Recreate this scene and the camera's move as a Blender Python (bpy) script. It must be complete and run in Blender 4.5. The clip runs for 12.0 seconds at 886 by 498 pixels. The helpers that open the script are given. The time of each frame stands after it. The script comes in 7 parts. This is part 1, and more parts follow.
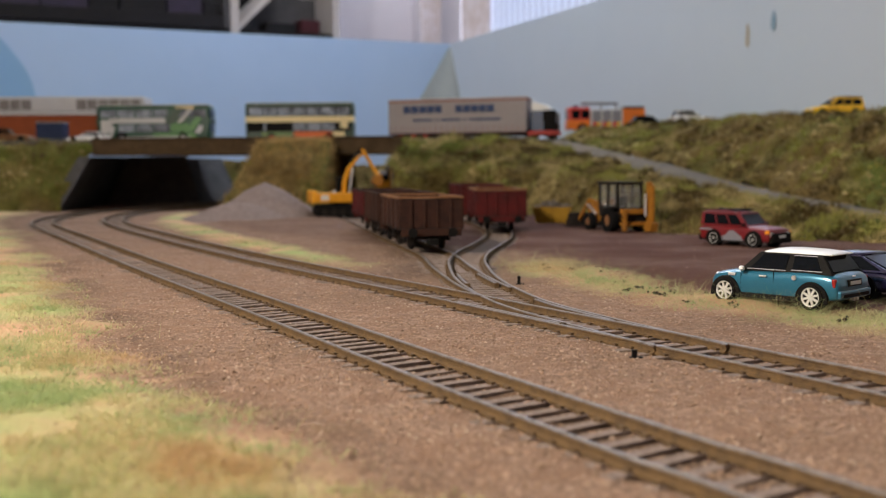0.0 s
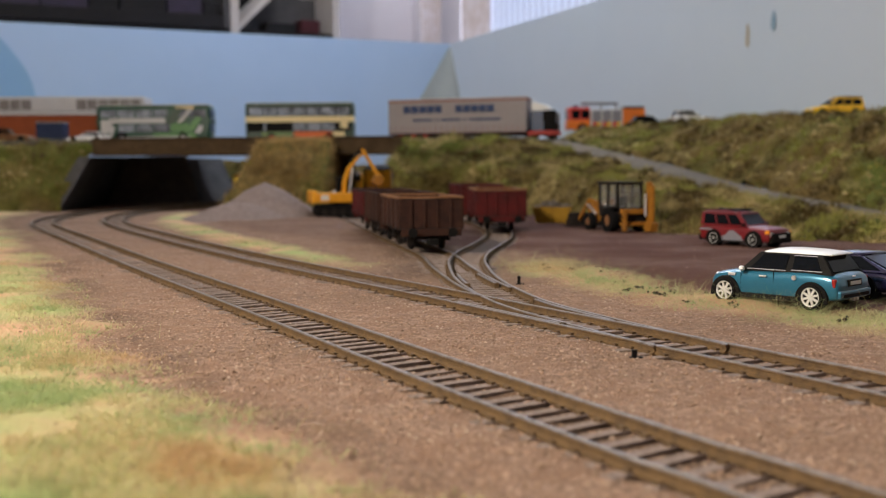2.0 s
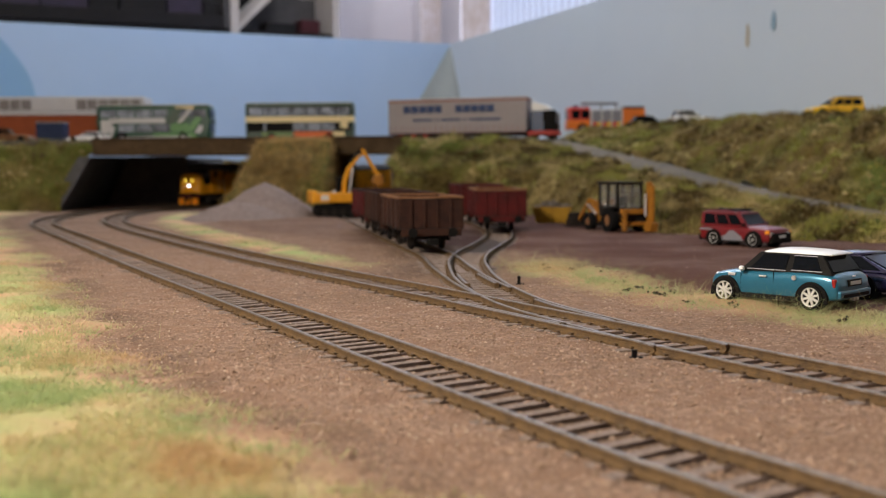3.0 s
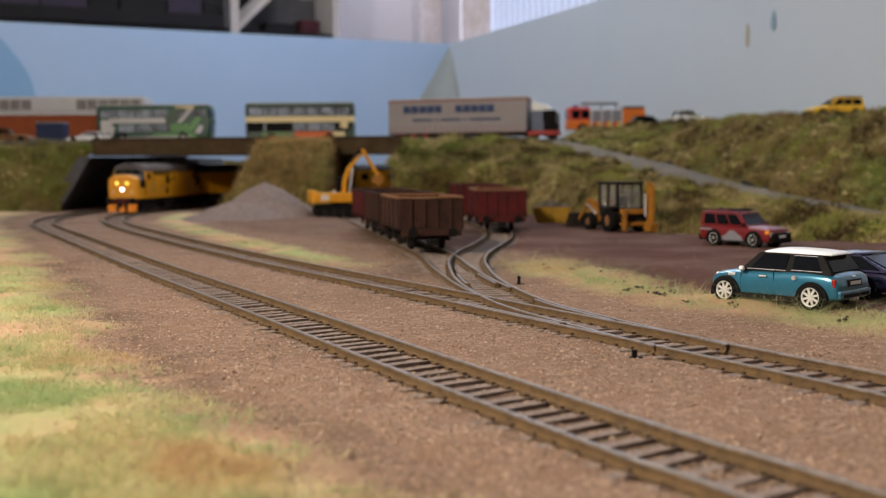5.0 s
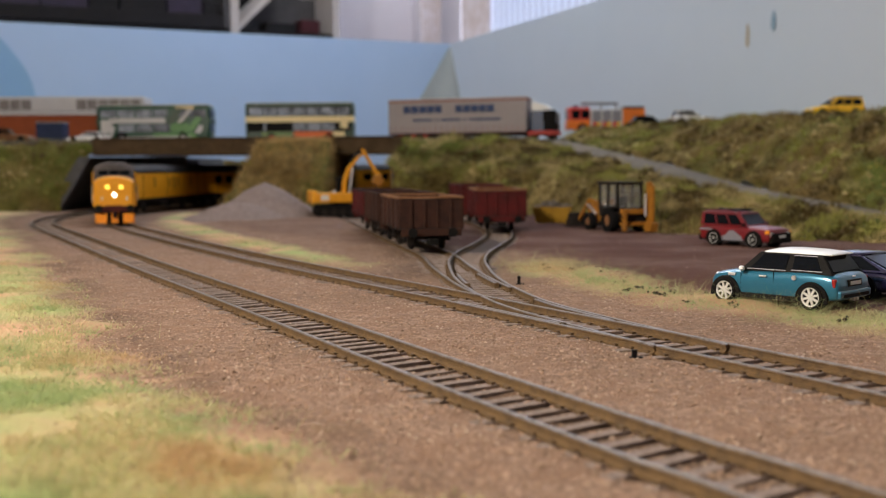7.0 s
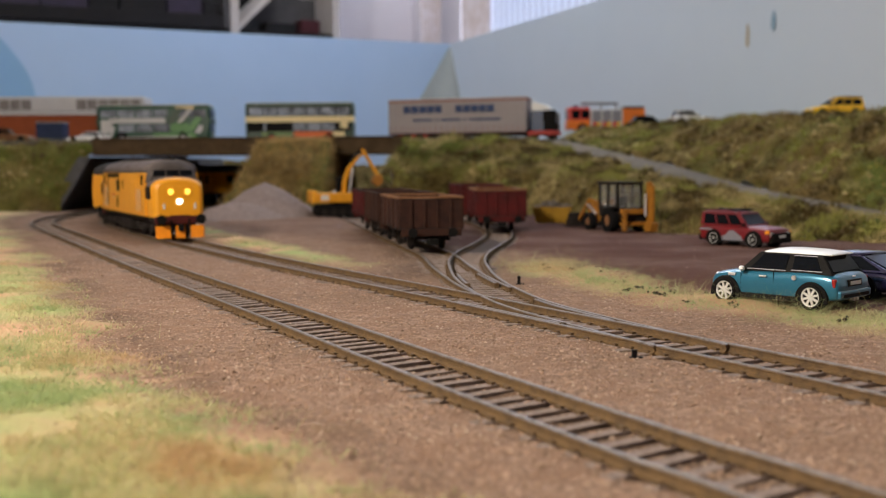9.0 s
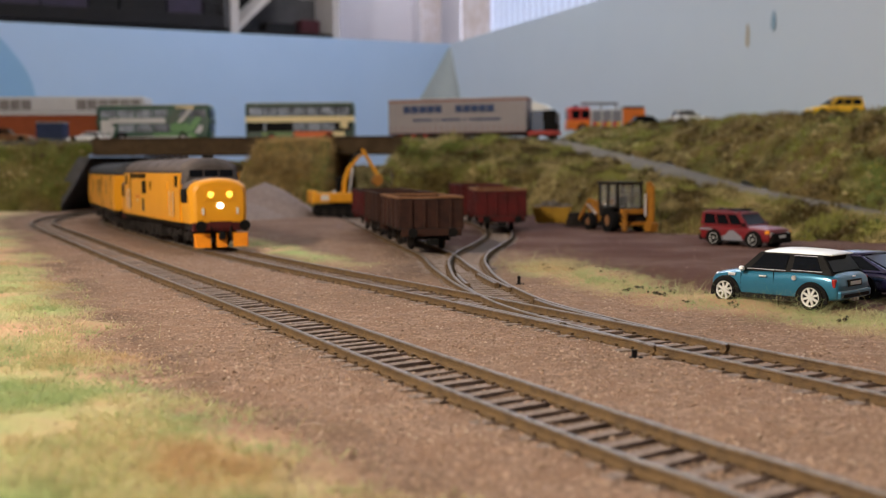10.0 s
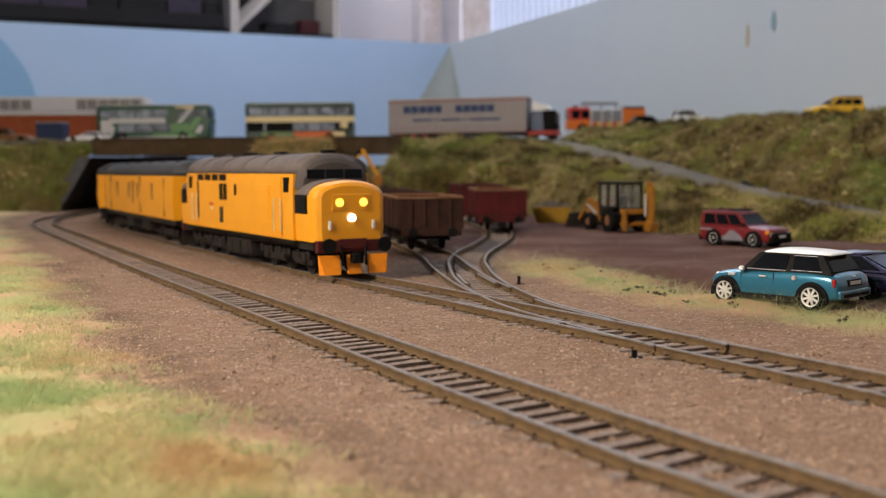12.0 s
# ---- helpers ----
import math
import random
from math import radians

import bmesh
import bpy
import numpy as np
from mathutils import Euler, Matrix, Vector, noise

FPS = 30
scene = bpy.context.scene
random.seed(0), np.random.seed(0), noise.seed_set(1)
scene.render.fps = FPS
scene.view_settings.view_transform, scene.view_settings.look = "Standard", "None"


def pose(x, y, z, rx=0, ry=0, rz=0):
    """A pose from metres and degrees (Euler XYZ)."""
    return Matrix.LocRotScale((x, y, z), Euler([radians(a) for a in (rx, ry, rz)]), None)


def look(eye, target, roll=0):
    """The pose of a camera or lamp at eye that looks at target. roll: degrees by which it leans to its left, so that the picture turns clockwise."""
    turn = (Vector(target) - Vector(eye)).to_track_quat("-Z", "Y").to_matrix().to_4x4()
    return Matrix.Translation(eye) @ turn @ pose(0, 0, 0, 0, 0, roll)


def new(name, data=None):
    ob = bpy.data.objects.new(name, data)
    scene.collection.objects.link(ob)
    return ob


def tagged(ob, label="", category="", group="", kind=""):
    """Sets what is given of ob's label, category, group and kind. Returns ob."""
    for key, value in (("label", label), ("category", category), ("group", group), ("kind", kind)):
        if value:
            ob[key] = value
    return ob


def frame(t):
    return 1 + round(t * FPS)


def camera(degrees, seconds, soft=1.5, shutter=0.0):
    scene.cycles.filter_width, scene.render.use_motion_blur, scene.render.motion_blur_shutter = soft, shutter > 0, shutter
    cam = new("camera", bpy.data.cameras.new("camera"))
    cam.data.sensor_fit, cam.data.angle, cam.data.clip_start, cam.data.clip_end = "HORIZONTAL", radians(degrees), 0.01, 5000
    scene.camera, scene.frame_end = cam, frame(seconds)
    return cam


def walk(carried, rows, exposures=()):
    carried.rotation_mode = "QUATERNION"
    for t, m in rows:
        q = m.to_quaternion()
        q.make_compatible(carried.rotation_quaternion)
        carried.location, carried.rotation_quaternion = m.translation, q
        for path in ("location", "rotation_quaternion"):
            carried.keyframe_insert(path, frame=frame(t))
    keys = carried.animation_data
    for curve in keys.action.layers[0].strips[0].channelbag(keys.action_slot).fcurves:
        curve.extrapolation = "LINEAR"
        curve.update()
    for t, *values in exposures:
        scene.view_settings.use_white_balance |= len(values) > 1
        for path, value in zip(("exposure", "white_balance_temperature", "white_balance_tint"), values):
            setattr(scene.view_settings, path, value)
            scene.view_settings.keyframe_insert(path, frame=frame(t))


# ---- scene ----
cam = camera(44.85, 12.0, soft=1.2)
cam.data.dof.use_dof = True
cam.data.dof.focus_distance = 0.32
cam.data.dof.aperture_fstop = 23.0
EYE = pose(0, 0, 0.0435, 90 - 4.364, 0, 0) @ pose(0, 0, 0, 0, 0, -0.458)
walk(cam, [(0.0, EYE), (12.0, EYE)], exposures=[(0.0, 0.0), (12.0, 0.0)])

# ---- light: daylight through the blinds, plus unseen area lights added for the room ----
world = bpy.data.worlds.new("room_air")
world.use_nodes = True
world.node_tree.nodes["Background"].inputs[0].default_value = (0.75, 0.82, 1.0, 1)
world.node_tree.nodes["Background"].inputs[1].default_value = 0.03
scene.world = world


def area_light(name, m, sx, sy, power, colour):
    data = bpy.data.lights.new(name, "AREA")
    data.shape, data.size, data.size_y, data.energy, data.color = "RECTANGLE", sx, sy, power, colour
    ob = new(name, data)
    ob.matrix_world = m
    return ob


# Unseen warm key light added low at the left; no lamp stands there.
area_light("ceiling_lamp_light", look((-0.48, 0.0, 0.44), (-0.12, 0.22, 0)), 0.12, 0.10, 9.2, (1.0, 0.88, 0.73))
area_light("window_light", look((0.43, 1.13, 0.76), (-0.3, 0.6, 0.1)), 1.2, 0.6, 2.9, (0.72, 0.86, 1.0))
# Unseen fill added behind the camera for upright faces; no window there.
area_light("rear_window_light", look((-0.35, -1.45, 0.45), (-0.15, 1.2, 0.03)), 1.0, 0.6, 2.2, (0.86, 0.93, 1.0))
# Unseen fill added under the ceiling to brighten backdrop and rear wall.
area_light("room_lamp_light", look((-0.25, 1.70, 1.42), (-0.22, 1.75, 0)), 0.9, 0.3, 12.5, (0.92, 0.96, 1.0))


# ---- materials ----
def mat(name, a, b=None, rough=0.6, metal=0.0, scale=300.0, bump=0.15, spec=None, c=None, detail=6.0, fine=4.0, emit=None, dist=0.0004, coat=0.0):
    """Two tones mixed by noise at two scales, with fine relief; c: a third tone in large patches."""
    m = bpy.data.materials.new(name)
    m.use_nodes = True
    nt = m.node_tree
    bsdf = nt.nodes["Principled BSDF"]
    N, L = nt.nodes.new, nt.links.new
    b = b or tuple(v * 0.75 for v in a)
    spec = spec if spec is not None else (0.5 if rough < 0.5 else 0.2)
    tc = N("ShaderNodeTexCoord")
    n1 = N("ShaderNodeTexNoise"); n1.inputs["Scale"].default_value = scale; n1.inputs["Detail"].default_value = detail
    n2 = N("ShaderNodeTexNoise"); n2.inputs["Scale"].default_value = scale * fine; n2.inputs["Detail"].default_value = 3
    L(tc.outputs["Object"], n1.inputs["Vector"]); L(tc.outputs["Object"], n2.inputs["Vector"])
    add = N("ShaderNodeMath"); add.operation = "MULTIPLY_ADD"; add.inputs[1].default_value = 0.5
    L(n2.outputs["Fac"], add.inputs[0]); L(n1.outputs["Fac"], add.inputs[2])
    ramp = N("ShaderNodeMapRange"); ramp.inputs[1].default_value = 0.5; ramp.inputs[2].default_value = 1.0
    L(add.outputs[0], ramp.inputs[0])
    mix = N("ShaderNodeMix"); mix.data_type = "RGBA"
    mix.inputs["A"].default_value = (*a, 1); mix.inputs["B"].default_value = (*b, 1)
    L(ramp.outputs[0], mix.inputs["Factor"])
    out = mix.outputs["Result"]
    if c:
        n3 = N("ShaderNodeTexNoise"); n3.inputs["Scale"].default_value = scale * 0.18; n3.inputs["Detail"].default_value = 4
        L(tc.outputs["Object"], n3.inputs["Vector"])
        r3 = N("ShaderNodeMapRange"); r3.inputs[1].default_value = 0.45; r3.inputs[2].default_value = 0.65
        L(n3.outputs["Fac"], r3.inputs[0])
        m3 = N("ShaderNodeMix"); m3.data_type = "RGBA"; m3.inputs["B"].default_value = (*c, 1)
        L(out, m3.inputs["A"]); L(r3.outputs[0], m3.inputs["Factor"])
        out = m3.outputs["Result"]
    L(out, bsdf.inputs["Base Color"])
    bsdf.inputs["Roughness"].default_value, bsdf.inputs["Metallic"].default_value = rough, metal
    bsdf.inputs["Specular IOR Level"].default_value = spec
    bsdf.inputs["Coat Weight"].default_value = coat
    if bump:
        bp = N("ShaderNodeBump"); bp.inputs["Strength"].default_value = bump; bp.inputs["Distance"].default_value = dist
        L(add.outputs[0], bp.inputs["Height"]); L(bp.outputs[0], bsdf.inputs["Normal"])
    if emit:
        bsdf.inputs["Emission Color"].default_value = (*emit[0], 1)
        bsdf.inputs["Emission Strength"].default_value = emit[1]
    return m


M = {}
M["ground"] = mat("ballast_earth", (0.43, 0.285, 0.205), (0.13, 0.08, 0.053), 0.95, scale=700, bump=0.9, c=(0.25, 0.15, 0.10), fine=4, dist=0.0012, spec=0.2)
M["yard"] = mat("red_brown_yard", (0.17, 0.075, 0.058), (0.125, 0.06, 0.05), 0.9, scale=60, bump=0.2, c=(0.2, 0.11, 0.09), fine=10, spec=0.2)
M["rail_side"] = mat("rusty_rail_side", (0.14, 0.085, 0.038), (0.07, 0.044, 0.024), 0.75, scale=300, bump=0.2)
M["rail_top"] = mat("worn_rail_head", (0.26, 0.22, 0.19), (0.12, 0.095, 0.075), 0.38, 0.6, scale=400, bump=0.05)
M["sleeper"] = mat("weathered_sleeper", (0.25, 0.19, 0.16), (0.13, 0.098, 0.08), 0.85, scale=500, bump=0.3)
M["grass_soil"] = mat("moss_soil", (0.20, 0.19, 0.07), (0.30, 0.23, 0.11), 0.95, scale=60, bump=0.5, c=(0.13, 0.16, 0.05), fine=12, dist=0.001, spec=0.15)
M["bank"] = mat("scrubby_bank", (0.20, 0.14, 0.05), (0.08, 0.055, 0.02), 0.95, scale=55, bump=0.8, c=(0.10, 0.12, 0.025), fine=8, dist=0.003, spec=0.1)
M["blade_green"] = mat("green_fibre", (0.24, 0.27, 0.09), (0.15, 0.2, 0.06), 0.8, scale=40, bump=0, spec=0.2, c=(0.34, 0.30, 0.13))
M["blade_straw"] = mat("straw_fibre", (0.45, 0.34, 0.17), (0.28, 0.22, 0.09), 0.8, scale=40, bump=0, spec=0.2, c=(0.24, 0.24, 0.09))
M["clump"] = mat("scrub_clump", (0.15, 0.15, 0.03), (0.06, 0.06, 0.015), 0.95, scale=120, bump=0.4, c=(0.24, 0.18, 0.05), fine=6, spec=0.1, dist=0.001)
M["road"] = mat("grey_road", (0.15, 0.13, 0.105), (0.10, 0.085, 0.07), 0.9, scale=80, bump=0.2, fine=10, c=(0.18, 0.145, 0.10))
M["backdrop"] = mat("blue_painted_board", (0.40, 0.54, 0.75), (0.38, 0.52, 0.73), 0.6, scale=6, bump=0.03, c=(0.43, 0.56, 0.75), spec=0.3)
# The right board takes a paler, greyer tone than the rear one.
M["backdrop_grey"] = mat("grey_blue_toned_board", (0.58, 0.66, 0.75), (0.56, 0.64, 0.73), 0.6, scale=6, bump=0.03, c=(0.60, 0.66, 0.74), spec=0.3)
# Tone of the cast shadow that is painted onto the rear board.
M["shadow_blue"] = mat("backdrop_shadow_blue", (0.235, 0.41, 0.63), (0.225, 0.395, 0.61), 0.6, scale=6, bump=0.03, c=(0.26, 0.44, 0.66))
M["corner_sheet"] = mat("grey_green_corner_sheet", (0.33, 0.36, 0.36), (0.30, 0.33, 0.33), 0.7, scale=9, bump=0.03, c=(0.37, 0.41, 0.43))
M["white_wall"] = mat("lilac_white_plaster", (0.88, 0.84, 0.91), (0.86, 0.82, 0.89), 0.8, scale=8, bump=0.03)
M["ceiling"] = mat("white_ceiling", (0.8, 0.79, 0.77), (0.77, 0.76, 0.74), 0.85, scale=8, bump=0.03)
M["concrete"] = mat("dark_concrete", (0.115, 0.115, 0.12), (0.07, 0.07, 0.074), 0.9, scale=50, bump=0.25)
M["bridge_brown"] = mat("brown_bridge_wall", (0.19, 0.155, 0.135), (0.12, 0.10, 0.088), 0.95, scale=50, bump=0.25)
M["girder"] = mat("brown_girder", (0.095, 0.06, 0.03), (0.05, 0.032, 0.016), 0.8, scale=90, bump=0.25)
M["gravel"] = mat("grey_pink_gravel", (0.25, 0.19, 0.165), (0.16, 0.118, 0.10), 0.95, scale=300, bump=0.6, dist=0.001, spec=0.2)
M["yellow"] = mat("yellow_paint", (0.70, 0.295, 0.006), (0.64, 0.262, 0.005), 0.42, scale=60, bump=0.02, fine=3)
M["plough_orange"] = mat("orange_plough", (0.80, 0.26, 0.012), (0.66, 0.2, 0.01), 0.5, scale=90, bump=0.02)
M["roof_grey"] = mat("weathered_grey_roof", (0.14, 0.115, 0.11), (0.085, 0.07, 0.066), 0.7, scale=60, bump=0.1)
M["cab_grey"] = mat("dark_grey_cab_front", (0.085, 0.07, 0.066), (0.055, 0.047, 0.045), 0.6, scale=60, bump=0.1)
M["roof_dark"] = mat("dark_coach_roof", (0.045, 0.045, 0.05), (0.03, 0.03, 0.033), 0.6, scale=60, bump=0.1)
M["black"] = mat("black_plastic", (0.006, 0.0055, 0.0055), (0.010, 0.009, 0.008), 0.6, scale=200, bump=0.1, spec=0.08)
M["under"] = mat("dirty_underframe", (0.030, 0.024, 0.021), (0.012, 0.010, 0.009), 0.8, scale=150, bump=0.3, spec=0.1)
M["rust"] = mat("rusty_wagon", (0.042, 0.016, 0.010), (0.018, 0.008, 0.006), 0.85, scale=90, bump=0.3, c=(0.062, 0.022, 0.011))
M["rust_edge"] = mat("orange_rust_rim", (0.21, 0.10, 0.042), (0.14, 0.065, 0.03), 0.85, scale=150, bump=0.3)
M["wagon_red"] = mat("bauxite_red", (0.078, 0.006, 0.006), (0.042, 0.006, 0.005), 0.7, scale=90, bump=0.15, c=(0.09, 0.010, 0.008))
M["load"] = mat("grey_load", (0.2, 0.17, 0.15), (0.1, 0.085, 0.075), 0.95, scale=300, bump=0.8, dist=0.001)
M["digger"] = mat("digger_yellow", (0.70, 0.31, 0.018), (0.55, 0.235, 0.016), 0.5, scale=90, bump=0.05)
M["digger_dark"] = mat("weathered_digger_yellow", (0.38, 0.155, 0.016), (0.22, 0.09, 0.014), 0.6, scale=120, bump=0.15, c=(0.3, 0.13, 0.03))
M["glass"] = mat("dark_glass", (0.006, 0.007, 0.009), (0.004, 0.005, 0.007), 0.04, scale=40, bump=0, spec=0.12)
M["tyre"] = mat("tyre_rubber", (0.007, 0.007, 0.007), (0.010, 0.009, 0.009), 0.8, scale=300, bump=0.15, spec=0.08)
M["chrome"] = mat("silver_plastic", (0.72, 0.72, 0.72), (0.62, 0.62, 0.62), 0.3, 0.7, scale=200, bump=0)
M["teal"] = mat("metallic_teal_paint", (0.018, 0.140, 0.225), (0.015, 0.125, 0.205), 0.28, 0.35, scale=400, bump=0.01, coat=1.0)
M["white_paint"] = mat("white_paint", (0.80, 0.79, 0.76), (0.76, 0.75, 0.72), 0.35, scale=100, bump=0.01, coat=0.3)
M["navy"] = mat("midnight_blue_paint", (0.014, 0.012, 0.05), (0.012, 0.01, 0.04), 0.25, 0.2, scale=300, bump=0.01, coat=0.7)
M["car_red"] = mat("deep_red_paint", (0.17, 0.008, 0.010), (0.14, 0.007, 0.009), 0.35, scale=200, bump=0.01, coat=0.4)
M["silver"] = mat("silver_grey_paint", (0.27, 0.27, 0.30), (0.23, 0.23, 0.26), 0.4, 0.3, scale=200, bump=0.01)
M["red_lamp"] = mat("red_lens", (0.28, 0.02, 0.016), (0.24, 0.016, 0.012), 0.2, scale=200, bump=0)
M["amber"] = mat("amber_lens", (0.8, 0.3, 0.02), (0.75, 0.27, 0.02), 0.25, scale=200, bump=0)
M["plate"] = mat("number_plate", (0.55, 0.55, 0.5), (0.5, 0.5, 0.45), 0.5, scale=200, bump=0)
M["bus_green"] = mat("bus_green", (0.006, 0.065, 0.028), (0.005, 0.05, 0.022), 0.35, scale=100, bump=0.01, coat=0.3)
M["lime"] = mat("lime_swoosh", (0.09, 0.26, 0.06), (0.08, 0.22, 0.055), 0.4, scale=100, bump=0)
M["cream"] = mat("cream_paint", (0.78, 0.62, 0.30), (0.74, 0.58, 0.28), 0.4, scale=100, bump=0.01)
M["dark_green"] = mat("dark_bus_green", (0.02, 0.055, 0.025), (0.016, 0.045, 0.02), 0.4, scale=100, bump=0.01)
M["advert"] = mat("orange_advert_panel", (0.72, 0.17, 0.05), (0.68, 0.15, 0.05), 0.5, scale=100, bump=0)
M["trailer"] = mat("pale_grey_curtain", (0.36, 0.32, 0.315), (0.32, 0.285, 0.28), 0.55, scale=60, bump=0.05)
M["ink"] = mat("navy_lettering", (0.05, 0.075, 0.16), (0.045, 0.07, 0.15), 0.6, scale=100, bump=0)
M["faded_rail"] = mat("faded_red_rail", (0.34, 0.16, 0.13), (0.29, 0.13, 0.11), 0.6, scale=60, bump=0)
M["beam_red"] = mat("dark_red_beam", (0.085, 0.012, 0.01), (0.05, 0.01, 0.009), 0.6, scale=120, bump=0.1)
# Brown put into the dark slits for their sheen at a slant.
M["coach_slit"] = mat("brown_sheen_slit", (0.13, 0.06, 0.014), (0.08, 0.036, 0.01), 0.3, scale=90, bump=0)
M["red_trim"] = mat("red_trim", (0.5, 0.06, 0.045), (0.45, 0.05, 0.04), 0.5, scale=100, bump=0)
M["cab_blue"] = mat("cab_blue", (0.012, 0.04, 0.11), (0.010, 0.033, 0.09), 0.35, scale=100, bump=0.01)
M["fire_red"] = mat("fire_engine_red", (0.62, 0.05, 0.03), (0.56, 0.04, 0.028), 0.35, scale=100, bump=0.01)
M["fire_orange"] = mat("fluorescent_orange", (0.78, 0.2, 0.03), (0.7, 0.17, 0.03), 0.5, scale=100, bump=0.01)
M["brick"] = mat("orange_brick_sheet", (0.34, 0.085, 0.028), (0.27, 0.066, 0.024), 0.85, scale=80, bump=0.1)
M["pale_trim"] = mat("pale_grey_trim", (0.6, 0.58, 0.56), (0.55, 0.53, 0.51), 0.6, scale=80, bump=0.05)
M["glazing"] = mat("grey_brown_rooflight", (0.3, 0.27, 0.25), (0.2, 0.18, 0.17), 0.5, scale=60, bump=0.05)
M["container_blue"] = mat("navy_container", (0.03, 0.045, 0.10), (0.025, 0.038, 0.085), 0.6, scale=100, bump=0.1)
M["taxi_yellow"] = mat("bright_yellow_paint", (0.85, 0.5, 0.01), (0.8, 0.46, 0.01), 0.35, scale=100, bump=0.01)
M["shelf_dark"] = mat("dark_shelf_board", (0.013, 0.011, 0.012), (0.009, 0.008, 0.009), 0.6, scale=20, bump=0.05)
M["shelf_grey"] = mat("grey_shelf_board", (0.5, 0.46, 0.44), (0.45, 0.41, 0.4), 0.6, scale=20, bump=0.03)
# Shaded copy of the grey board: the shelf's inner shade put into colour.
M["shelf_shaded"] = mat("shaded_grey_board", (0.08, 0.076, 0.08), (0.06, 0.057, 0.06), 0.7, scale=20, bump=0.03)
M["book_a"] = mat("dark_red_box_card", (0.07, 0.015, 0.02), (0.05, 0.012, 0.015), 0.6, scale=60, bump=0.02)
M["book_b"] = mat("violet_grey_box_card", (0.05, 0.035, 0.065), (0.03, 0.025, 0.04), 0.6, scale=60, bump=0.02)
M["blind"] = mat("white_blind_slat", (0.82, 0.84, 0.9), (0.78, 0.80, 0.87), 0.7, scale=40, bump=0.02)
_n = M["blind"].node_tree
_t, _x = _n.nodes.new("ShaderNodeBsdfTranslucent"), _n.nodes.new("ShaderNodeMixShader")
_t.inputs["Color"].default_value = (0.86, 0.88, 0.95, 1)
_x.inputs[0].default_value = 0.6
_n.links.new(_n.nodes["Principled BSDF"].outputs[0], _x.inputs[1])
_n.links.new(_t.outputs[0], _x.inputs[2])
_n.links.new(_x.outputs[0], _n.nodes["Material Output"].inputs["Surface"])
M["blind_shade_line"] = mat("grey_overlap_shade", (0.66, 0.67, 0.74), (0.6, 0.6, 0.68), 0.8, scale=40, bump=0.02)
M["curtain"] = mat("grey_net_curtain", (0.84, 0.78, 0.84), (0.66, 0.56, 0.54), 0.8, scale=40, bump=0.05)
M["sky_glow"] = mat("bright_outdoors", (0.9, 0.95, 1.0), (0.9, 0.95, 1.0), 0.8, scale=5, bump=0, emit=((0.78, 0.88, 1.0), 1.4))
M["lamp_yellow"] = mat("lit_marker_lamp", (1, 0.8, 0.2), (1, 0.8, 0.2), 0.4, bump=0, emit=((1.0, 0.66, 0.06), 1.7))
M["lamp_white"] = mat("lit_headlamp", (1, 1, 1), (1, 1, 1), 0.4, bump=0, emit=((0.80, 0.90, 1.0), 5.0))
M["twig"] = mat("dark_twig", (0.06, 0.045, 0.025), (0.03, 0.025, 0.015), 0.9, scale=300, bump=0.2)
M["stone_pale"] = mat("pale_grit", (0.42, 0.29, 0.21), (0.26, 0.16, 0.11), 0.9, scale=200, bump=0.1)
M["spot_ochre"] = mat("ochre_stain", (0.46, 0.40, 0.30), (0.50, 0.46, 0.38), 0.8, scale=60, bump=0)
M["spot_blue"] = mat("blue_stain", (0.24, 0.37, 0.50), (0.3, 0.42, 0.53), 0.8, scale=60, bump=0)
M["wheel_silver"] = mat("bright_silver_wheel", (0.70, 0.69, 0.66), (0.62, 0.61, 0.58), 0.35, 0.25, scale=300, bump=0)


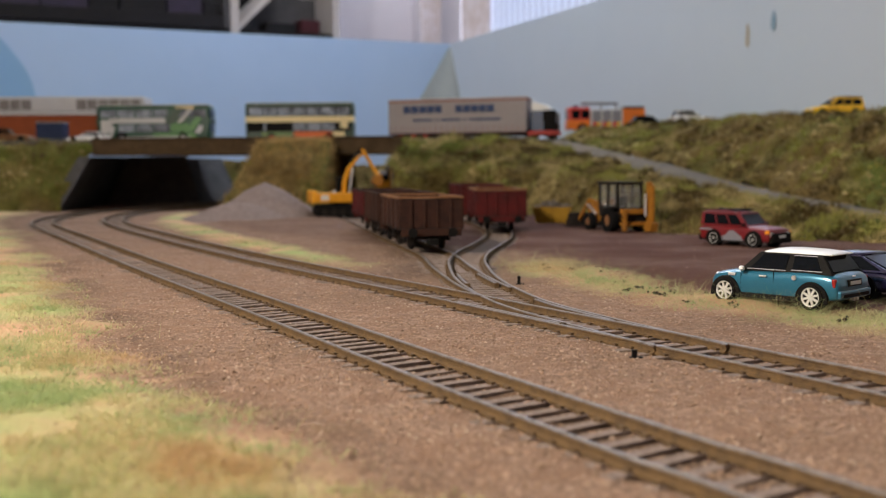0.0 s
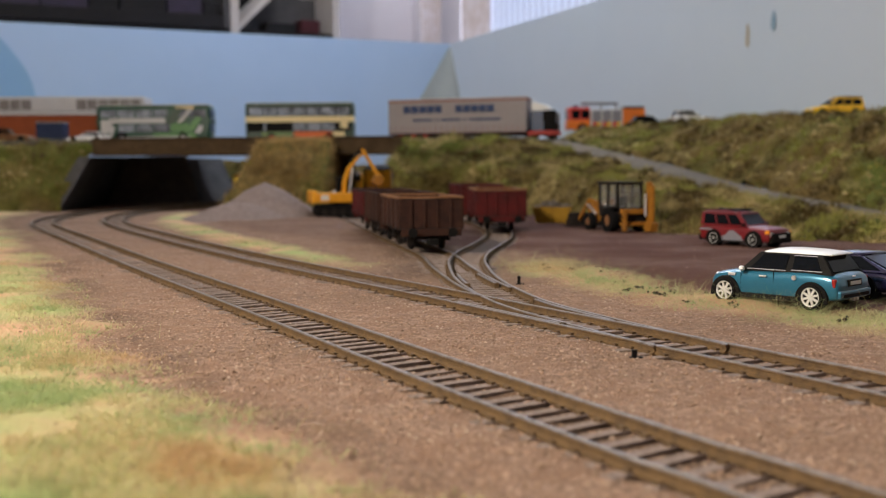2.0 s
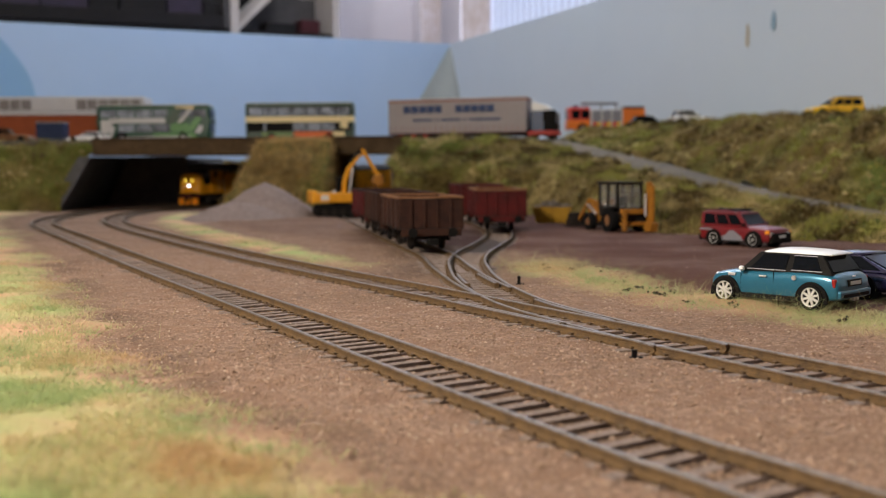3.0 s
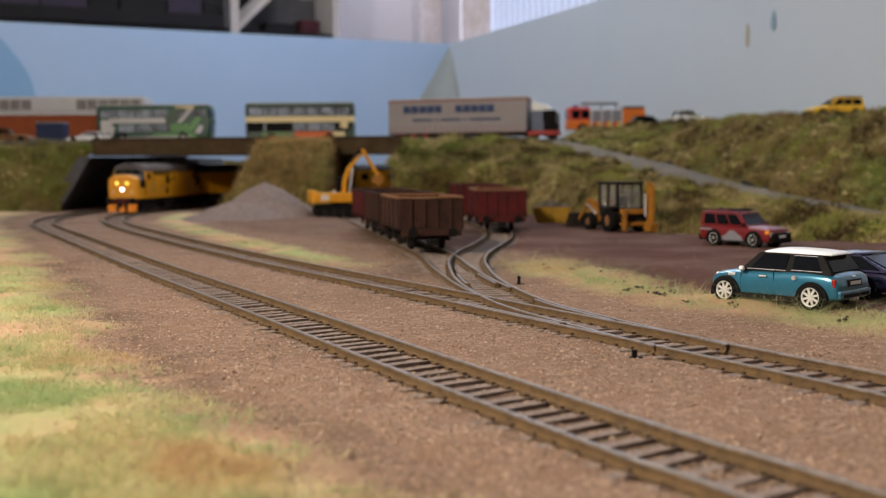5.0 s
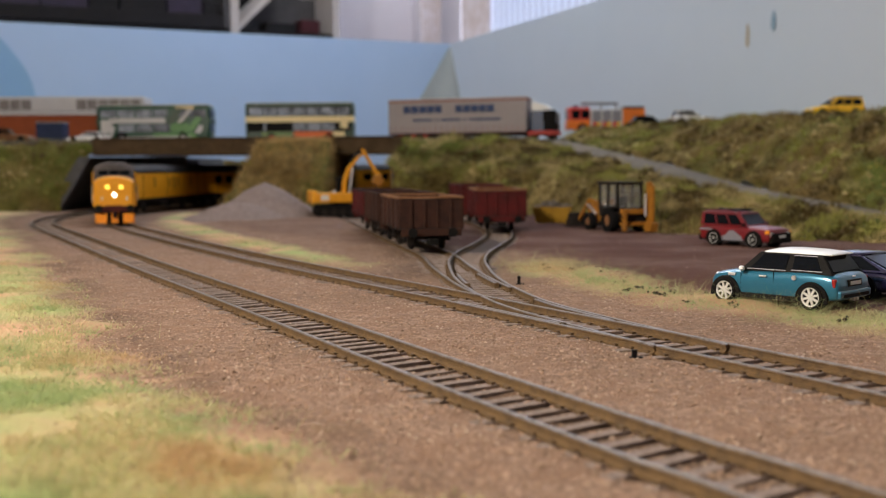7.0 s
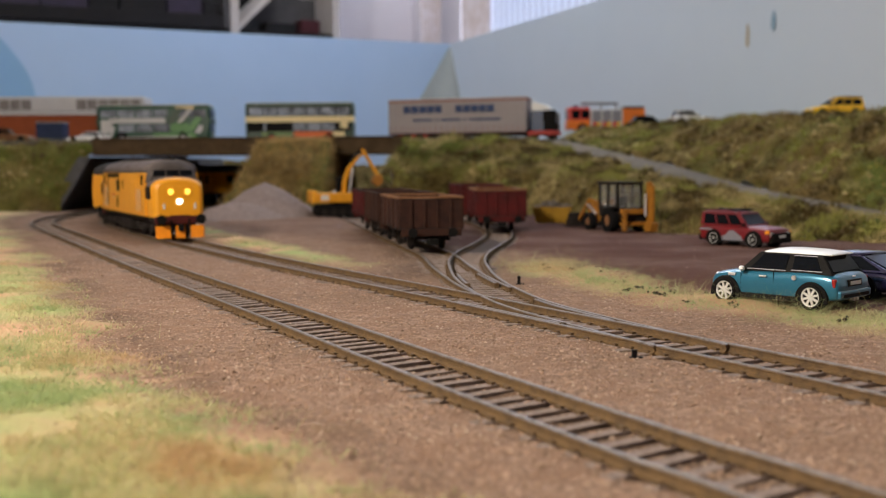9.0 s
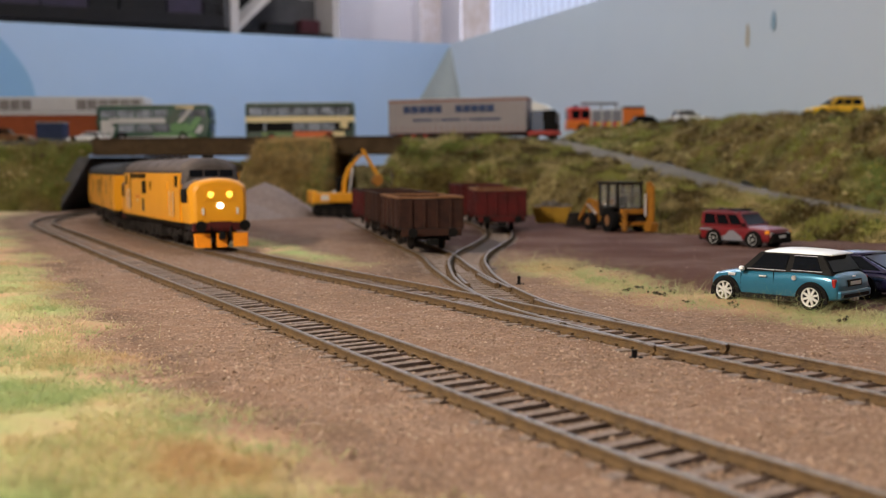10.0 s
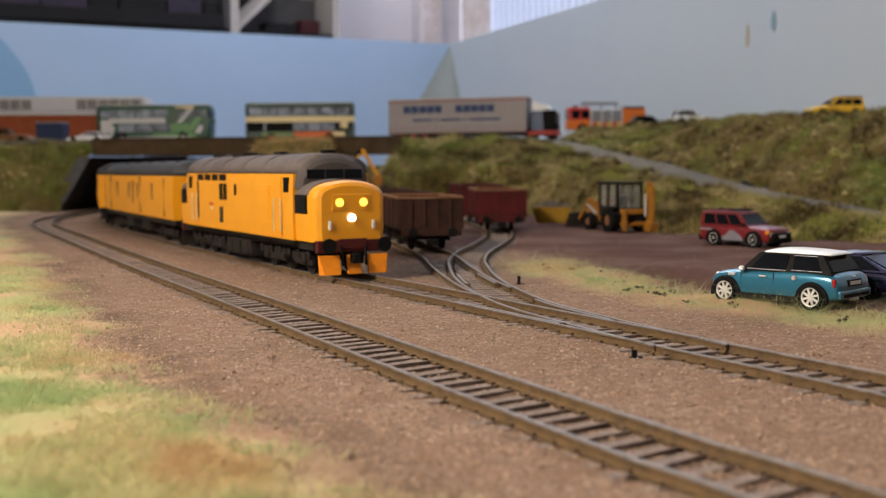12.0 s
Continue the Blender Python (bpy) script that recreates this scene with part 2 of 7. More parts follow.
def fibre_mat(name, tones, rough=0.8, patch=None, spec=0.15, thin=0.0):
    """Each piece of a joined mesh takes one of the tones; patches of the last tone run through it at a larger scale."""
    m = bpy.data.materials.new(name)
    m.use_nodes = True
    nt = m.node_tree
    N, L = nt.nodes.new, nt.links.new
    geo = N("ShaderNodeNewGeometry")
    ramp = N("ShaderNodeValToRGB")
    el = ramp.color_ramp.elements
    for i, c in enumerate(tones):
        e = el[i] if i < 2 else el.new(i / (len(tones) - 1))
        e.position, e.color = i / (len(tones) - 1), (*c, 1)
    L(geo.outputs["Random Per Island"], ramp.inputs[0])
    out = ramp.outputs[0]
    for k, (tone, size, lo, hi, most) in enumerate(patch or ()):
        tc = N("ShaderNodeTexCoord")
        mp = N("ShaderNodeMapping"); mp.inputs["Location"].default_value = (k * 1.7, k * 0.9, k * 2.3)
        n = N("ShaderNodeTexNoise"); n.inputs["Scale"].default_value = size; n.inputs["Detail"].default_value = 4
        L(tc.outputs["Object"], mp.inputs["Vector"]); L(mp.outputs[0], n.inputs["Vector"])
        r = N("ShaderNodeMapRange"); r.inputs[1].default_value = lo; r.inputs[2].default_value = hi; r.inputs[4].default_value = most
        L(n.outputs["Fac"], r.inputs[0])
        mx = N("ShaderNodeMix"); mx.data_type = "RGBA"; mx.inputs["B"].default_value = (*tone, 1)
        L(r.outputs[0], mx.inputs["Factor"]); L(out, mx.inputs["A"])
        out = mx.outputs["Result"]
    b = nt.nodes["Principled BSDF"]
    L(out, b.inputs["Base Color"])
    b.inputs["Roughness"].default_value, b.inputs["Specular IOR Level"].default_value = rough, spec
    if thin:
        tr = N("ShaderNodeBsdfTranslucent")
        L(out, tr.inputs["Color"])
        mx = N("ShaderNodeMixShader"); mx.inputs[0].default_value = thin
        L(b.outputs[0], mx.inputs[1]); L(tr.outputs[0], mx.inputs[2])
        L(mx.outputs[0], nt.nodes["Material Output"].inputs["Surface"])
    return m


M["verge_fibre"] = fibre_mat("verge_grass_fibre", [(0.60, 0.50, 0.27), (0.46, 0.48, 0.21), (0.74, 0.60, 0.38), (0.36, 0.44, 0.17), (0.62, 0.43, 0.25)], patch=[((0.33, 0.43, 0.19), 30, 0.46, 0.57, 0.8), ((0.56, 0.34, 0.18), 24, 0.55, 0.65, 0.7)], thin=0.45)
M["bank_fibre"] = fibre_mat("bank_grass_fibre", [(0.326, 0.229, 0.096), (0.207, 0.170, 0.052), (0.385, 0.289, 0.148), (0.133, 0.104, 0.033), (0.266, 0.207, 0.074), (0.229, 0.141, 0.052)], patch=[((0.27, 0.27, 0.06), 24, 0.46, 0.55, 0.85), ((0.06, 0.036, 0.012), 30, 0.50, 0.56, 0.92), ((0.46, 0.36, 0.16), 27, 0.53, 0.60, 0.85)], thin=0.3)
M["mound_fibre"] = fibre_mat("mound_grass_fibre", [(0.44, 0.275, 0.10), (0.35, 0.21, 0.07), (0.48, 0.33, 0.14), (0.28, 0.185, 0.05)], patch=[((0.13, 0.075, 0.022), 34, 0.50, 0.60, 0.8), ((0.46, 0.33, 0.15), 26, 0.54, 0.64, 0.7)], thin=0.3)
M["bank_clump"] = fibre_mat("bank_scrub_clump", [(0.244, 0.170, 0.067), (0.163, 0.133, 0.041), (0.089, 0.067, 0.022), (0.215, 0.192, 0.059), (0.296, 0.222, 0.104)], 0.95, [((0.23, 0.23, 0.05), 24, 0.46, 0.55, 0.85), ((0.05, 0.032, 0.012), 30, 0.50, 0.56, 0.92), ((0.44, 0.34, 0.16), 27, 0.53, 0.60, 0.85)])
M["grit"] = fibre_mat("ballast_grit", [(0.36, 0.24, 0.17), (0.24, 0.155, 0.105), (0.44, 0.31, 0.23), (0.30, 0.19, 0.13), (0.40, 0.26, 0.18), (0.15, 0.095, 0.06), (0.34, 0.23, 0.165), (0.48, 0.37, 0.28)], 0.85)


# ---- mesh helpers ----
def mesh_of(name, bm, material, smooth=False):
    bmesh.ops.recalc_face_normals(bm, faces=bm.faces)
    me = bpy.data.meshes.new(name)
    bm.to_mesh(me)
    bm.free()
    for m in material if isinstance(material, (list, tuple)) else (material,):
        me.materials.append(m)
    if smooth:
        me.polygons.foreach_set("use_smooth", [True] * len(me.polygons))
    return me


def part(name, bm, material, parent=None, label="", smooth=False, m=None):
    ob = new(name, mesh_of(name, bm, material, smooth))
    ob.parent = parent
    if m is not None:
        ob.matrix_basis = m
    return tagged(ob, label)


def thing(name, label, category, group="", kind="", m=None):
    ob = new(name)
    ob.empty_display_size = 0.01
    if m is not None:
        ob.matrix_basis = m
    return tagged(ob, label, category, group, kind)


def add_box(bm, x0, x1, y0, y1, z0, z1, bevel=0.0, m=None):
    geo = bmesh.ops.create_cube(bm, size=1)
    vs = geo["verts"]
    for v in vs:
        v.co = Vector(((x0 + x1) / 2 + v.co.x * (x1 - x0), (y0 + y1) / 2 + v.co.y * (y1 - y0), (z0 + z1) / 2 + v.co.z * (z1 - z0)))
        if m is not None:
            v.co = m @ v.co
    if bevel:
        es = list({e for v in vs for e in v.link_edges})
        bmesh.ops.bevel(bm, geom=es, offset=bevel, segments=2, profile=0.6, affect="EDGES")


def box(x0, x1, y0, y1, z0, z1, bevel=0.0, m=None):
    bm = bmesh.new()
    add_box(bm, x0, x1, y0, y1, z0, z1, bevel, m)
    return bm


def add_cyl(bm, p, q, r, n=16, r2=None):
    p, q = Vector(p), Vector(q)
    m = Matrix.Translation((p + q) / 2) @ (q - p).to_track_quat("Z", "Y").to_matrix().to_4x4()
    bmesh.ops.create_cone(bm, cap_ends=True, segments=n, radius1=r, radius2=r if r2 is None else r2, depth=(q - p).length, matrix=m)


def cyl(p, q, r, n=16, r2=None):
    bm = bmesh.new()
    add_cyl(bm, p, q, r, n, r2)
    return bm


def add_prism(bm, pts, axis, a, b):
    """A polygon of (u, v) pushed from a to b along axis: 'x' takes (y, z), 'y' takes (x, z), 'z' takes (x, y)."""
    def at3(u, v, w):
        return {"x": (w, u, v), "y": (u, w, v), "z": (u, v, w)}[axis]
    lo = [bm.verts.new(at3(u, v, a)) for u, v in pts]
    hi = [bm.verts.new(at3(u, v, b)) for u, v in pts]
    bm.faces.new(lo)
    bm.faces.new(hi[::-1])
    for i in range(len(pts)):
        j = (i + 1) % len(pts)
        bm.faces.new((lo[i], hi[i], hi[j], lo[j]))


def prism(pts, axis, a, b, bevel=0.0):
    bm = bmesh.new()
    add_prism(bm, pts, axis, a, b)
    if bevel:
        bmesh.ops.bevel(bm, geom=list(bm.edges), offset=bevel, segments=2, profile=0.6, affect="EDGES")
    return bm


def loft(rings, cap=True):
    """Skin over rings of points, each ring a closed loop of the same count."""
    bm = bmesh.new()
    rows = [[bm.verts.new(p) for p in ring] for ring in rings]
    n = len(rows[0])
    for r0, r1 in zip(rows, rows[1:]):
        for i in range(n):
            bm.faces.new((r0[i], r0[(i + 1) % n], r1[(i + 1) % n], r1[i]))
    if cap:
        bm.faces.new(rows[0][::-1])
        bm.faces.new(rows[-1])
    return bm


def spline(pts, step=0.004):
    """A smooth line through the points, cut into even steps. Returns points and headings."""
    P = [Vector((*p, 0)) for p in pts]
    P = [2 * P[0] - P[1], *P, 2 * P[-1] - P[-2]]
    fine = []
    for i in range(1, len(P) - 2):
        p0, p1, p2, p3 = P[i - 1:i + 3]
        for k in range(40):
            t = k / 40
            fine.append(0.5 * (2 * p1 + (p2 - p0) * t + (2 * p0 - 5 * p1 + 4 * p2 - p3) * t * t + (3 * p1 - p0 - 3 * p2 + p3) * t ** 3))
    fine.append(P[-2])
    run = [0.0]
    for a, b in zip(fine, fine[1:]):
        run.append(run[-1] + (b - a).length)
    return fine, run


def along(line, s):
    """The place at the distance s along a spline, and the heading there."""
    fine, run = line
    s = min(max(s, 0.0), run[-1] - 1e-6)
    lo, hi = 0, len(run) - 1
    while hi - lo > 1:
        mid = (lo + hi) // 2
        lo, hi = (mid, hi) if run[mid] <= s else (lo, mid)
    k = (s - run[lo]) / (run[hi] - run[lo])
    a, b = fine[max(lo - 1, 0)], fine[min(hi + 1, len(fine) - 1)]
    return fine[lo].lerp(fine[hi], k), math.atan2((b - a).y, (b - a).x)


# ---- plan: the lines of the railway, in metres, rail tops at z = 0 ----
LINE_FRONT = [(0.155, -0.06), (0.100, 0.04), (0.045, 0.142), (0.0335, 0.161), (0.0095, 0.206), (-0.0175, 0.258), (-0.0475, 0.317), (-0.0825, 0.385), (-0.147, 0.510), (-0.240, 0.696),
              (-0.318, 0.852), (-0.350, 0.937), (-0.367, 1.020), (-0.374, 1.100), (-0.373, 1.170), (-0.362, 1.260), (-0.325, 1.370), (-0.262, 1.465), (-0.165, 1.545), (-0.03, 1.595), (0.12, 1.585)]
LINE_REAR = [(0.20, -0.02), (0.137, 0.108), (0.0895, 0.204), (0.066, 0.247), (0.0525, 0.272), (0.029, 0.314), (-0.010, 0.384), (-0.060, 0.470), (-0.102, 0.546), (-0.163, 0.662),
             (-0.242, 0.822), (-0.281, 0.920), (-0.304, 1.005), (-0.317, 1.095), (-0.315, 1.180), (-0.298, 1.275), (-0.258, 1.375), (-0.195, 1.455), (-0.10, 1.52), (0.03, 1.545), (0.13, 1.515), (0.205, 1.445), (0.25, 1.35), (0.275, 1.24), (0.30, 1.13), (0.335, 1.02), (0.40, 0.90), (0.50, 0.80)]
LINE_SIDING = [(0.0615, 0.256), (0.041, 0.303), (0.027, 0.340), (0.0185, 0.380), (0.0135, 0.420), (0.0115, 0.461), (0.0115, 0.510), (0.0165, 0.560), (0.027, 0.620), (0.036, 0.690), (0.037, 0.78), (0.02, 0.95), (0.005, 1.10)]
LINE_SIDING_B = [(0.0275, 0.338), (0.0165, 0.385), (0.009, 0.430), (0.003, 0.480), (-0.003, 0.540), (-0.014, 0.60), (-0.033, 0.70), (-0.064, 0.87), (-0.09, 1.02)]
LINE_FRONT = [(x + 0.0018, y + 0.0009) for x, y in LINE_FRONT]
LINE_REAR = [(x + 0.0012 - 0.003 * math.exp(-((y - 0.97) / 0.1) ** 2), y + 0.0007) for x, y in LINE_REAR]
WAY_FRONT, WAY_REAR, WAY_SIDING, WAY_SIDING_B = (spline(p) for p in (LINE_FRONT, LINE_REAR, LINE_SIDING, LINE_SIDING_B))
GAUGE = 0.0160


def lerp(a, b, t):
    return a + (b - a) * t


def clamp(v, a=0.0, b=1.0):
    return min(max(v, a), b)


def fbm(x, y, z=0.0, octaves=4):
    return noise.fractal(Vector((x, y, z)), 0.9, 2.1, octaves)


def edge_x(line, y):
    """The x of a polyline (x, y), ordered by y, at that y."""
    if y <= line[0][1]:
        (x0, y0), (x1, y1) = line[0], line[1]
    else:
        for (x0, y0), (x1, y1) in zip(line, line[1:]):
            if y <= y1:
                break
    return lerp(x0, x1, (y - y0) / (y1 - y0))


VERGE = [(0.03, 0.05), (-0.012, 0.139), (-0.034, 0.185), (-0.062, 0.215), (-0.094, 0.284), (-0.150, 0.41), (-0.218, 0.558), (-0.33, 0.80), (-0.42, 1.0), (-0.45, 1.2)]
REAR_BY_Y = [p for p in LINE_REAR if p[1] < 1.1]
YARD_EDGE = [(0.20, 0.20), (0.128, 0.300), (0.098, 0.345), (0.076, 0.40), (0.056, 0.475), (0.045, 0.55), (0.03, 0.60), (-0.06, 0.64), (-0.145, 0.80), (-0.20, 0.92), (-0.22, 1.1)]


def zones(x, y):
    """How far a place is yard, and how far it is grass."""
    w = 0.010 * fbm(x * 40, y * 40) + 0.004 * fbm(x * 160, y * 160, 3)
    yard = clamp((x - edge_x(YARD_EDGE, y) + w) / 0.008 + 0.5) if 0.2 < y < 1.2 else 0.0
    grass = clamp((edge_x(VERGE, y) - x + 1.6 * w) / 0.022 + 0.5)
    if 0.2 < y < 0.62:
        d = edge_x(YARD_EDGE, y) - x
        strip = clamp(1.15 - abs(d - 0.011 + w) / 0.019)
        grass = max(grass, strip * clamp((0.52 - y) / 0.05) * 0.9)
    if 0.44 < y < 1.15:
        d = x - edge_x(REAR_BY_Y, y)
        strip = clamp(1.35 - abs(d - 0.030 - (y - 0.5) * 0.05 + w) / 0.014)
        grass = max(grass, strip * clamp((y - 0.47) / 0.08))
    return yard, grass


WAYS = [[(p.x, p.y) for p in way[0][::6]] for way in (WAY_FRONT, WAY_REAR, WAY_SIDING, WAY_SIDING_B)]
WAY_POINTS = np.array([p for w in WAYS for p in w])


def ground_z(x, y):
    yard, grass = zones(x, y)
    d = float(np.sqrt(((WAY_POINTS - (x, y)) ** 2).sum(1)).min())
    z = -0.0029 + 0.0009 * clamp((d - 0.0090) / 0.004) + 0.0005 * fbm(x * 90, y * 90)
    z += 0.0012 * grass + 0.0015 * yard * clamp((d - 0.013) / 0.006)
    far_left = clamp((edge_x(VERGE, y) - x) / 0.08)
    return z + 0.004 * far_left * far_left


def grid_lines(stops):
    out = []
    for a, b, step in stops:
        n = max(1, round((b - a) / step))
        out += [lerp(a, b, i / n) for i in range(n)]
    return out + [stops[-1][1]]


def in_room(x, y):
    """Whether a place lies on the room's side of both backdrop boards."""
    return (x - 0.019) * 0.931 + (y - 2.30) * 0.364 < -0.004 and (x - 0.019) * -0.453 + (y - 2.30) * 0.892 < -0.004


def build_ground():
    xs = grid_lines([(-0.95, -0.5, 0.03), (-0.5, -0.2, 0.006), (-0.2, 0.2, 0.0035), (0.2, 0.36, 0.006), (0.36, 0.8, 0.03)])
    ys = grid_lines([(-0.4, 0.06, 0.03), (0.06, 0.5, 0.003), (0.5, 1.2, 0.007), (1.2, 2.4, 0.04)])
    verts, yard, grass, dirt_shade = [], [], [], []
    for y in ys:
        for x in xs:
            a, b = zones(x, y)
            verts.append((x, y, ground_z(x, y)))
            d = float(np.sqrt(((WAY_POINTS - (x, y)) ** 2).sum(1)).min())
            off = x - edge_x(VERGE, y) + 0.006 * fbm(x * 60, y * 60, 5)
            edge = clamp(1.0 - abs(off - 0.012) / 0.014) * clamp(0.6 + fbm(x * 45, y * 45, 8))
            # Dirt at the verge and in patches; shade painted between sleepers and round sidings.
            yard.append(a * (1 - 0.6 * clamp((0.02 - x) / 0.05))), grass.append(b), dirt_shade.append(max(edge * 0.8, 0.9 * clamp(1 - (d - 0.008) / 0.006), 0.5 * clamp(fbm(x * 14, y * 25, 2)), 0.75 * clamp((y - 0.36) / 0.1) * clamp((0.8 - y) / 0.1) * clamp((0.05 - abs(x - 0.005)) / 0.03)))
    n = len(xs)
    faces = [(j * n + i, j * n + i + 1, (j + 1) * n + i + 1, (j + 1) * n + i) for j in range(len(ys) - 1) for i in range(n - 1) if in_room(xs[i + 1], ys[j + 1])]
    me = bpy.data.meshes.new("ground")
    me.from_pydata(verts, [], faces)
    for key, vals in (("yard", yard), ("grass", grass), ("dirt_shade", dirt_shade)):
        me.attributes.new(key, "FLOAT", "POINT").data.foreach_set("value", vals)
    me.polygons.foreach_set("use_smooth", [True] * len(me.polygons))
    m = M["ground"]
    nt = m.node_tree
    N, L = nt.nodes.new, nt.links.new
    bsdf = nt.nodes["Principled BSDF"]
    base = bsdf.inputs["Base Color"].links[0].from_socket
    tc = nt.nodes["Texture Coordinate"]
    # First tone set colours both the dirt and the painted-in shade.
    for key, a, b, c in (("dirt_shade", (0.13, 0.08, 0.052), (0.075, 0.047, 0.031), (0.19, 0.12, 0.075)), ("yard", (0.118, 0.048, 0.033), (0.085, 0.037, 0.027), (0.155, 0.088, 0.067)), ("grass", (0.60, 0.37, 0.21), (0.64, 0.41, 0.26), (0.37, 0.43, 0.17))):
        at = N("ShaderNodeAttribute"); at.attribute_name = key
        n1 = N("ShaderNodeTexNoise"); n1.inputs["Scale"].default_value = 420; n1.inputs["Detail"].default_value = 5
        n2 = N("ShaderNodeTexNoise"); n2.inputs["Scale"].default_value = 18; n2.inputs["Detail"].default_value = 5
        L(tc.outputs["Object"], n1.inputs["Vector"]); L(tc.outputs["Object"], n2.inputs["Vector"])
        mx = N("ShaderNodeMix"); mx.data_type = "RGBA"; mx.inputs["A"].default_value = (*a, 1); mx.inputs["B"].default_value = (*b, 1)
        L(n1.outputs["Fac"], mx.inputs["Factor"])
        rg = N("ShaderNodeMapRange"); rg.inputs[1].default_value = 0.42; rg.inputs[2].default_value = 0.62
        L(n2.outputs["Fac"], rg.inputs[0])
        m2 = N("ShaderNodeMix"); m2.data_type = "RGBA"; m2.inputs["B"].default_value = (*c, 1)
        L(mx.outputs["Result"], m2.inputs["A"]); L(rg.outputs[0], m2.inputs["Factor"])
        m3 = N("ShaderNodeMix"); m3.data_type = "RGBA"
        L(at.outputs["Fac"], m3.inputs["Factor"]); L(base, m3.inputs["A"]); L(m2.outputs["Result"], m3.inputs["B"])
        base = m3.outputs["Result"]
    L(base, bsdf.inputs["Base Color"])
    me.materials.append(m)
    return tagged(new("ground", me), "pinkish brown ballasted ground with grassy verges and red-brown yard", "ground", kind="structure")


def sheet(name, lines, n, material, rough=0.003, freq=45, label="", category="", kind="structure", split=14):
    """An uneven sheet stretched between lines of (x, y, z), each resampled to n points."""
    rows = []
    for line in lines:
        pts = [Vector(p) for p in line]
        run = [0.0]
        for a, b in zip(pts, pts[1:]):
            run.append(run[-1] + (b - a).length)
        row = []
        for i in range(n):
            s = run[-1] * i / (n - 1)
            k = max(j for j in range(len(run) - 1) if run[j] <= s + 1e-9)
            row.append(pts[k].lerp(pts[k + 1], (s - run[k]) / (run[k + 1] - run[k])))
        rows.append(row)
    verts = []
    for r, (a, b) in enumerate(zip(rows, rows[1:])):
        for k in range(split + (r == len(rows) - 2)):
            for p, q in zip(a, b):
                v = p.lerp(q, k / split)
                e = Vector((fbm(v.x * freq, v.y * freq, v.z * freq), fbm(v.x * freq, v.y * freq, v.z * freq + 9), fbm(v.x * freq, v.y * freq, v.z * freq + 21)))
                verts.append(v + e * rough)
    h = len(verts) // n
    faces = [(j * n + i, j * n + i + 1, (j + 1) * n + i + 1, (j + 1) * n + i) for j in range(h - 1) for i in range(n - 1)]
    me = bpy.data.meshes.new(name)
    me.from_pydata(verts, [], faces)
    me.materials.append(material)
    me.polygons.foreach_set("use_smooth", [True] * len(me.polygons))
    return tagged(new(name, me), label, category, kind=kind)


RAMP_NEAR = [(-0.043, 1.185, 0.074), (0.0, 1.19, 0.0775), (0.05, 1.20, 0.0775), (0.116, 1.22, 0.070), (0.154, 1.10, 0.0503), (0.193, 1.0, 0.0346), (0.221, 0.9, 0.0233), (0.260, 0.8, 0.0125), (0.290, 0.70, 0.006), (0.37, 0.62, 0.003)]
RAMP_FAR = [(0.141, 1.30, 0.0763), (0.195, 1.17, 0.0566), (0.234, 1.07, 0.0422), (0.2635, 0.97, 0.0277), (0.2854, 0.88, 0.0186), (0.314, 0.76, 0.0095), (0.40, 0.66, 0.005)]
BANK_FOOT = [(-0.046, 1.10, -0.004), (0.0, 1.10, -0.004), (0.05, 1.06, -0.004), (0.095, 0.93, -0.004), (0.118, 0.80, -0.004), (0.134, 0.70, -0.004), (0.165, 0.65, -0.004), (0.205, 0.617, -0.004), (0.244, 0.589, -0.004), (0.36, 0.53, -0.004)]
UPPER_CREST = [(0.10, 1.36, 0.080), (0.17, 1.37, 0.086), (0.25, 1.34, 0.0915), (0.285, 1.24, 0.0925), (0.312, 1.13, 0.0925), (0.345, 1.02, 0.089), (0.37, 0.93, 0.086), (0.52, 0.80, 0.086)]
UPPER_BACK = [(0.10, 1.62, 0.080), (0.20, 1.60, 0.083), (0.30, 1.56, 0.086), (0.36, 1.45, 0.088), (0.42, 1.30, 0.086), (0.50, 1.15, 0.084), (0.58, 1.05, 0.082), (0.70, 0.95, 0.082)]


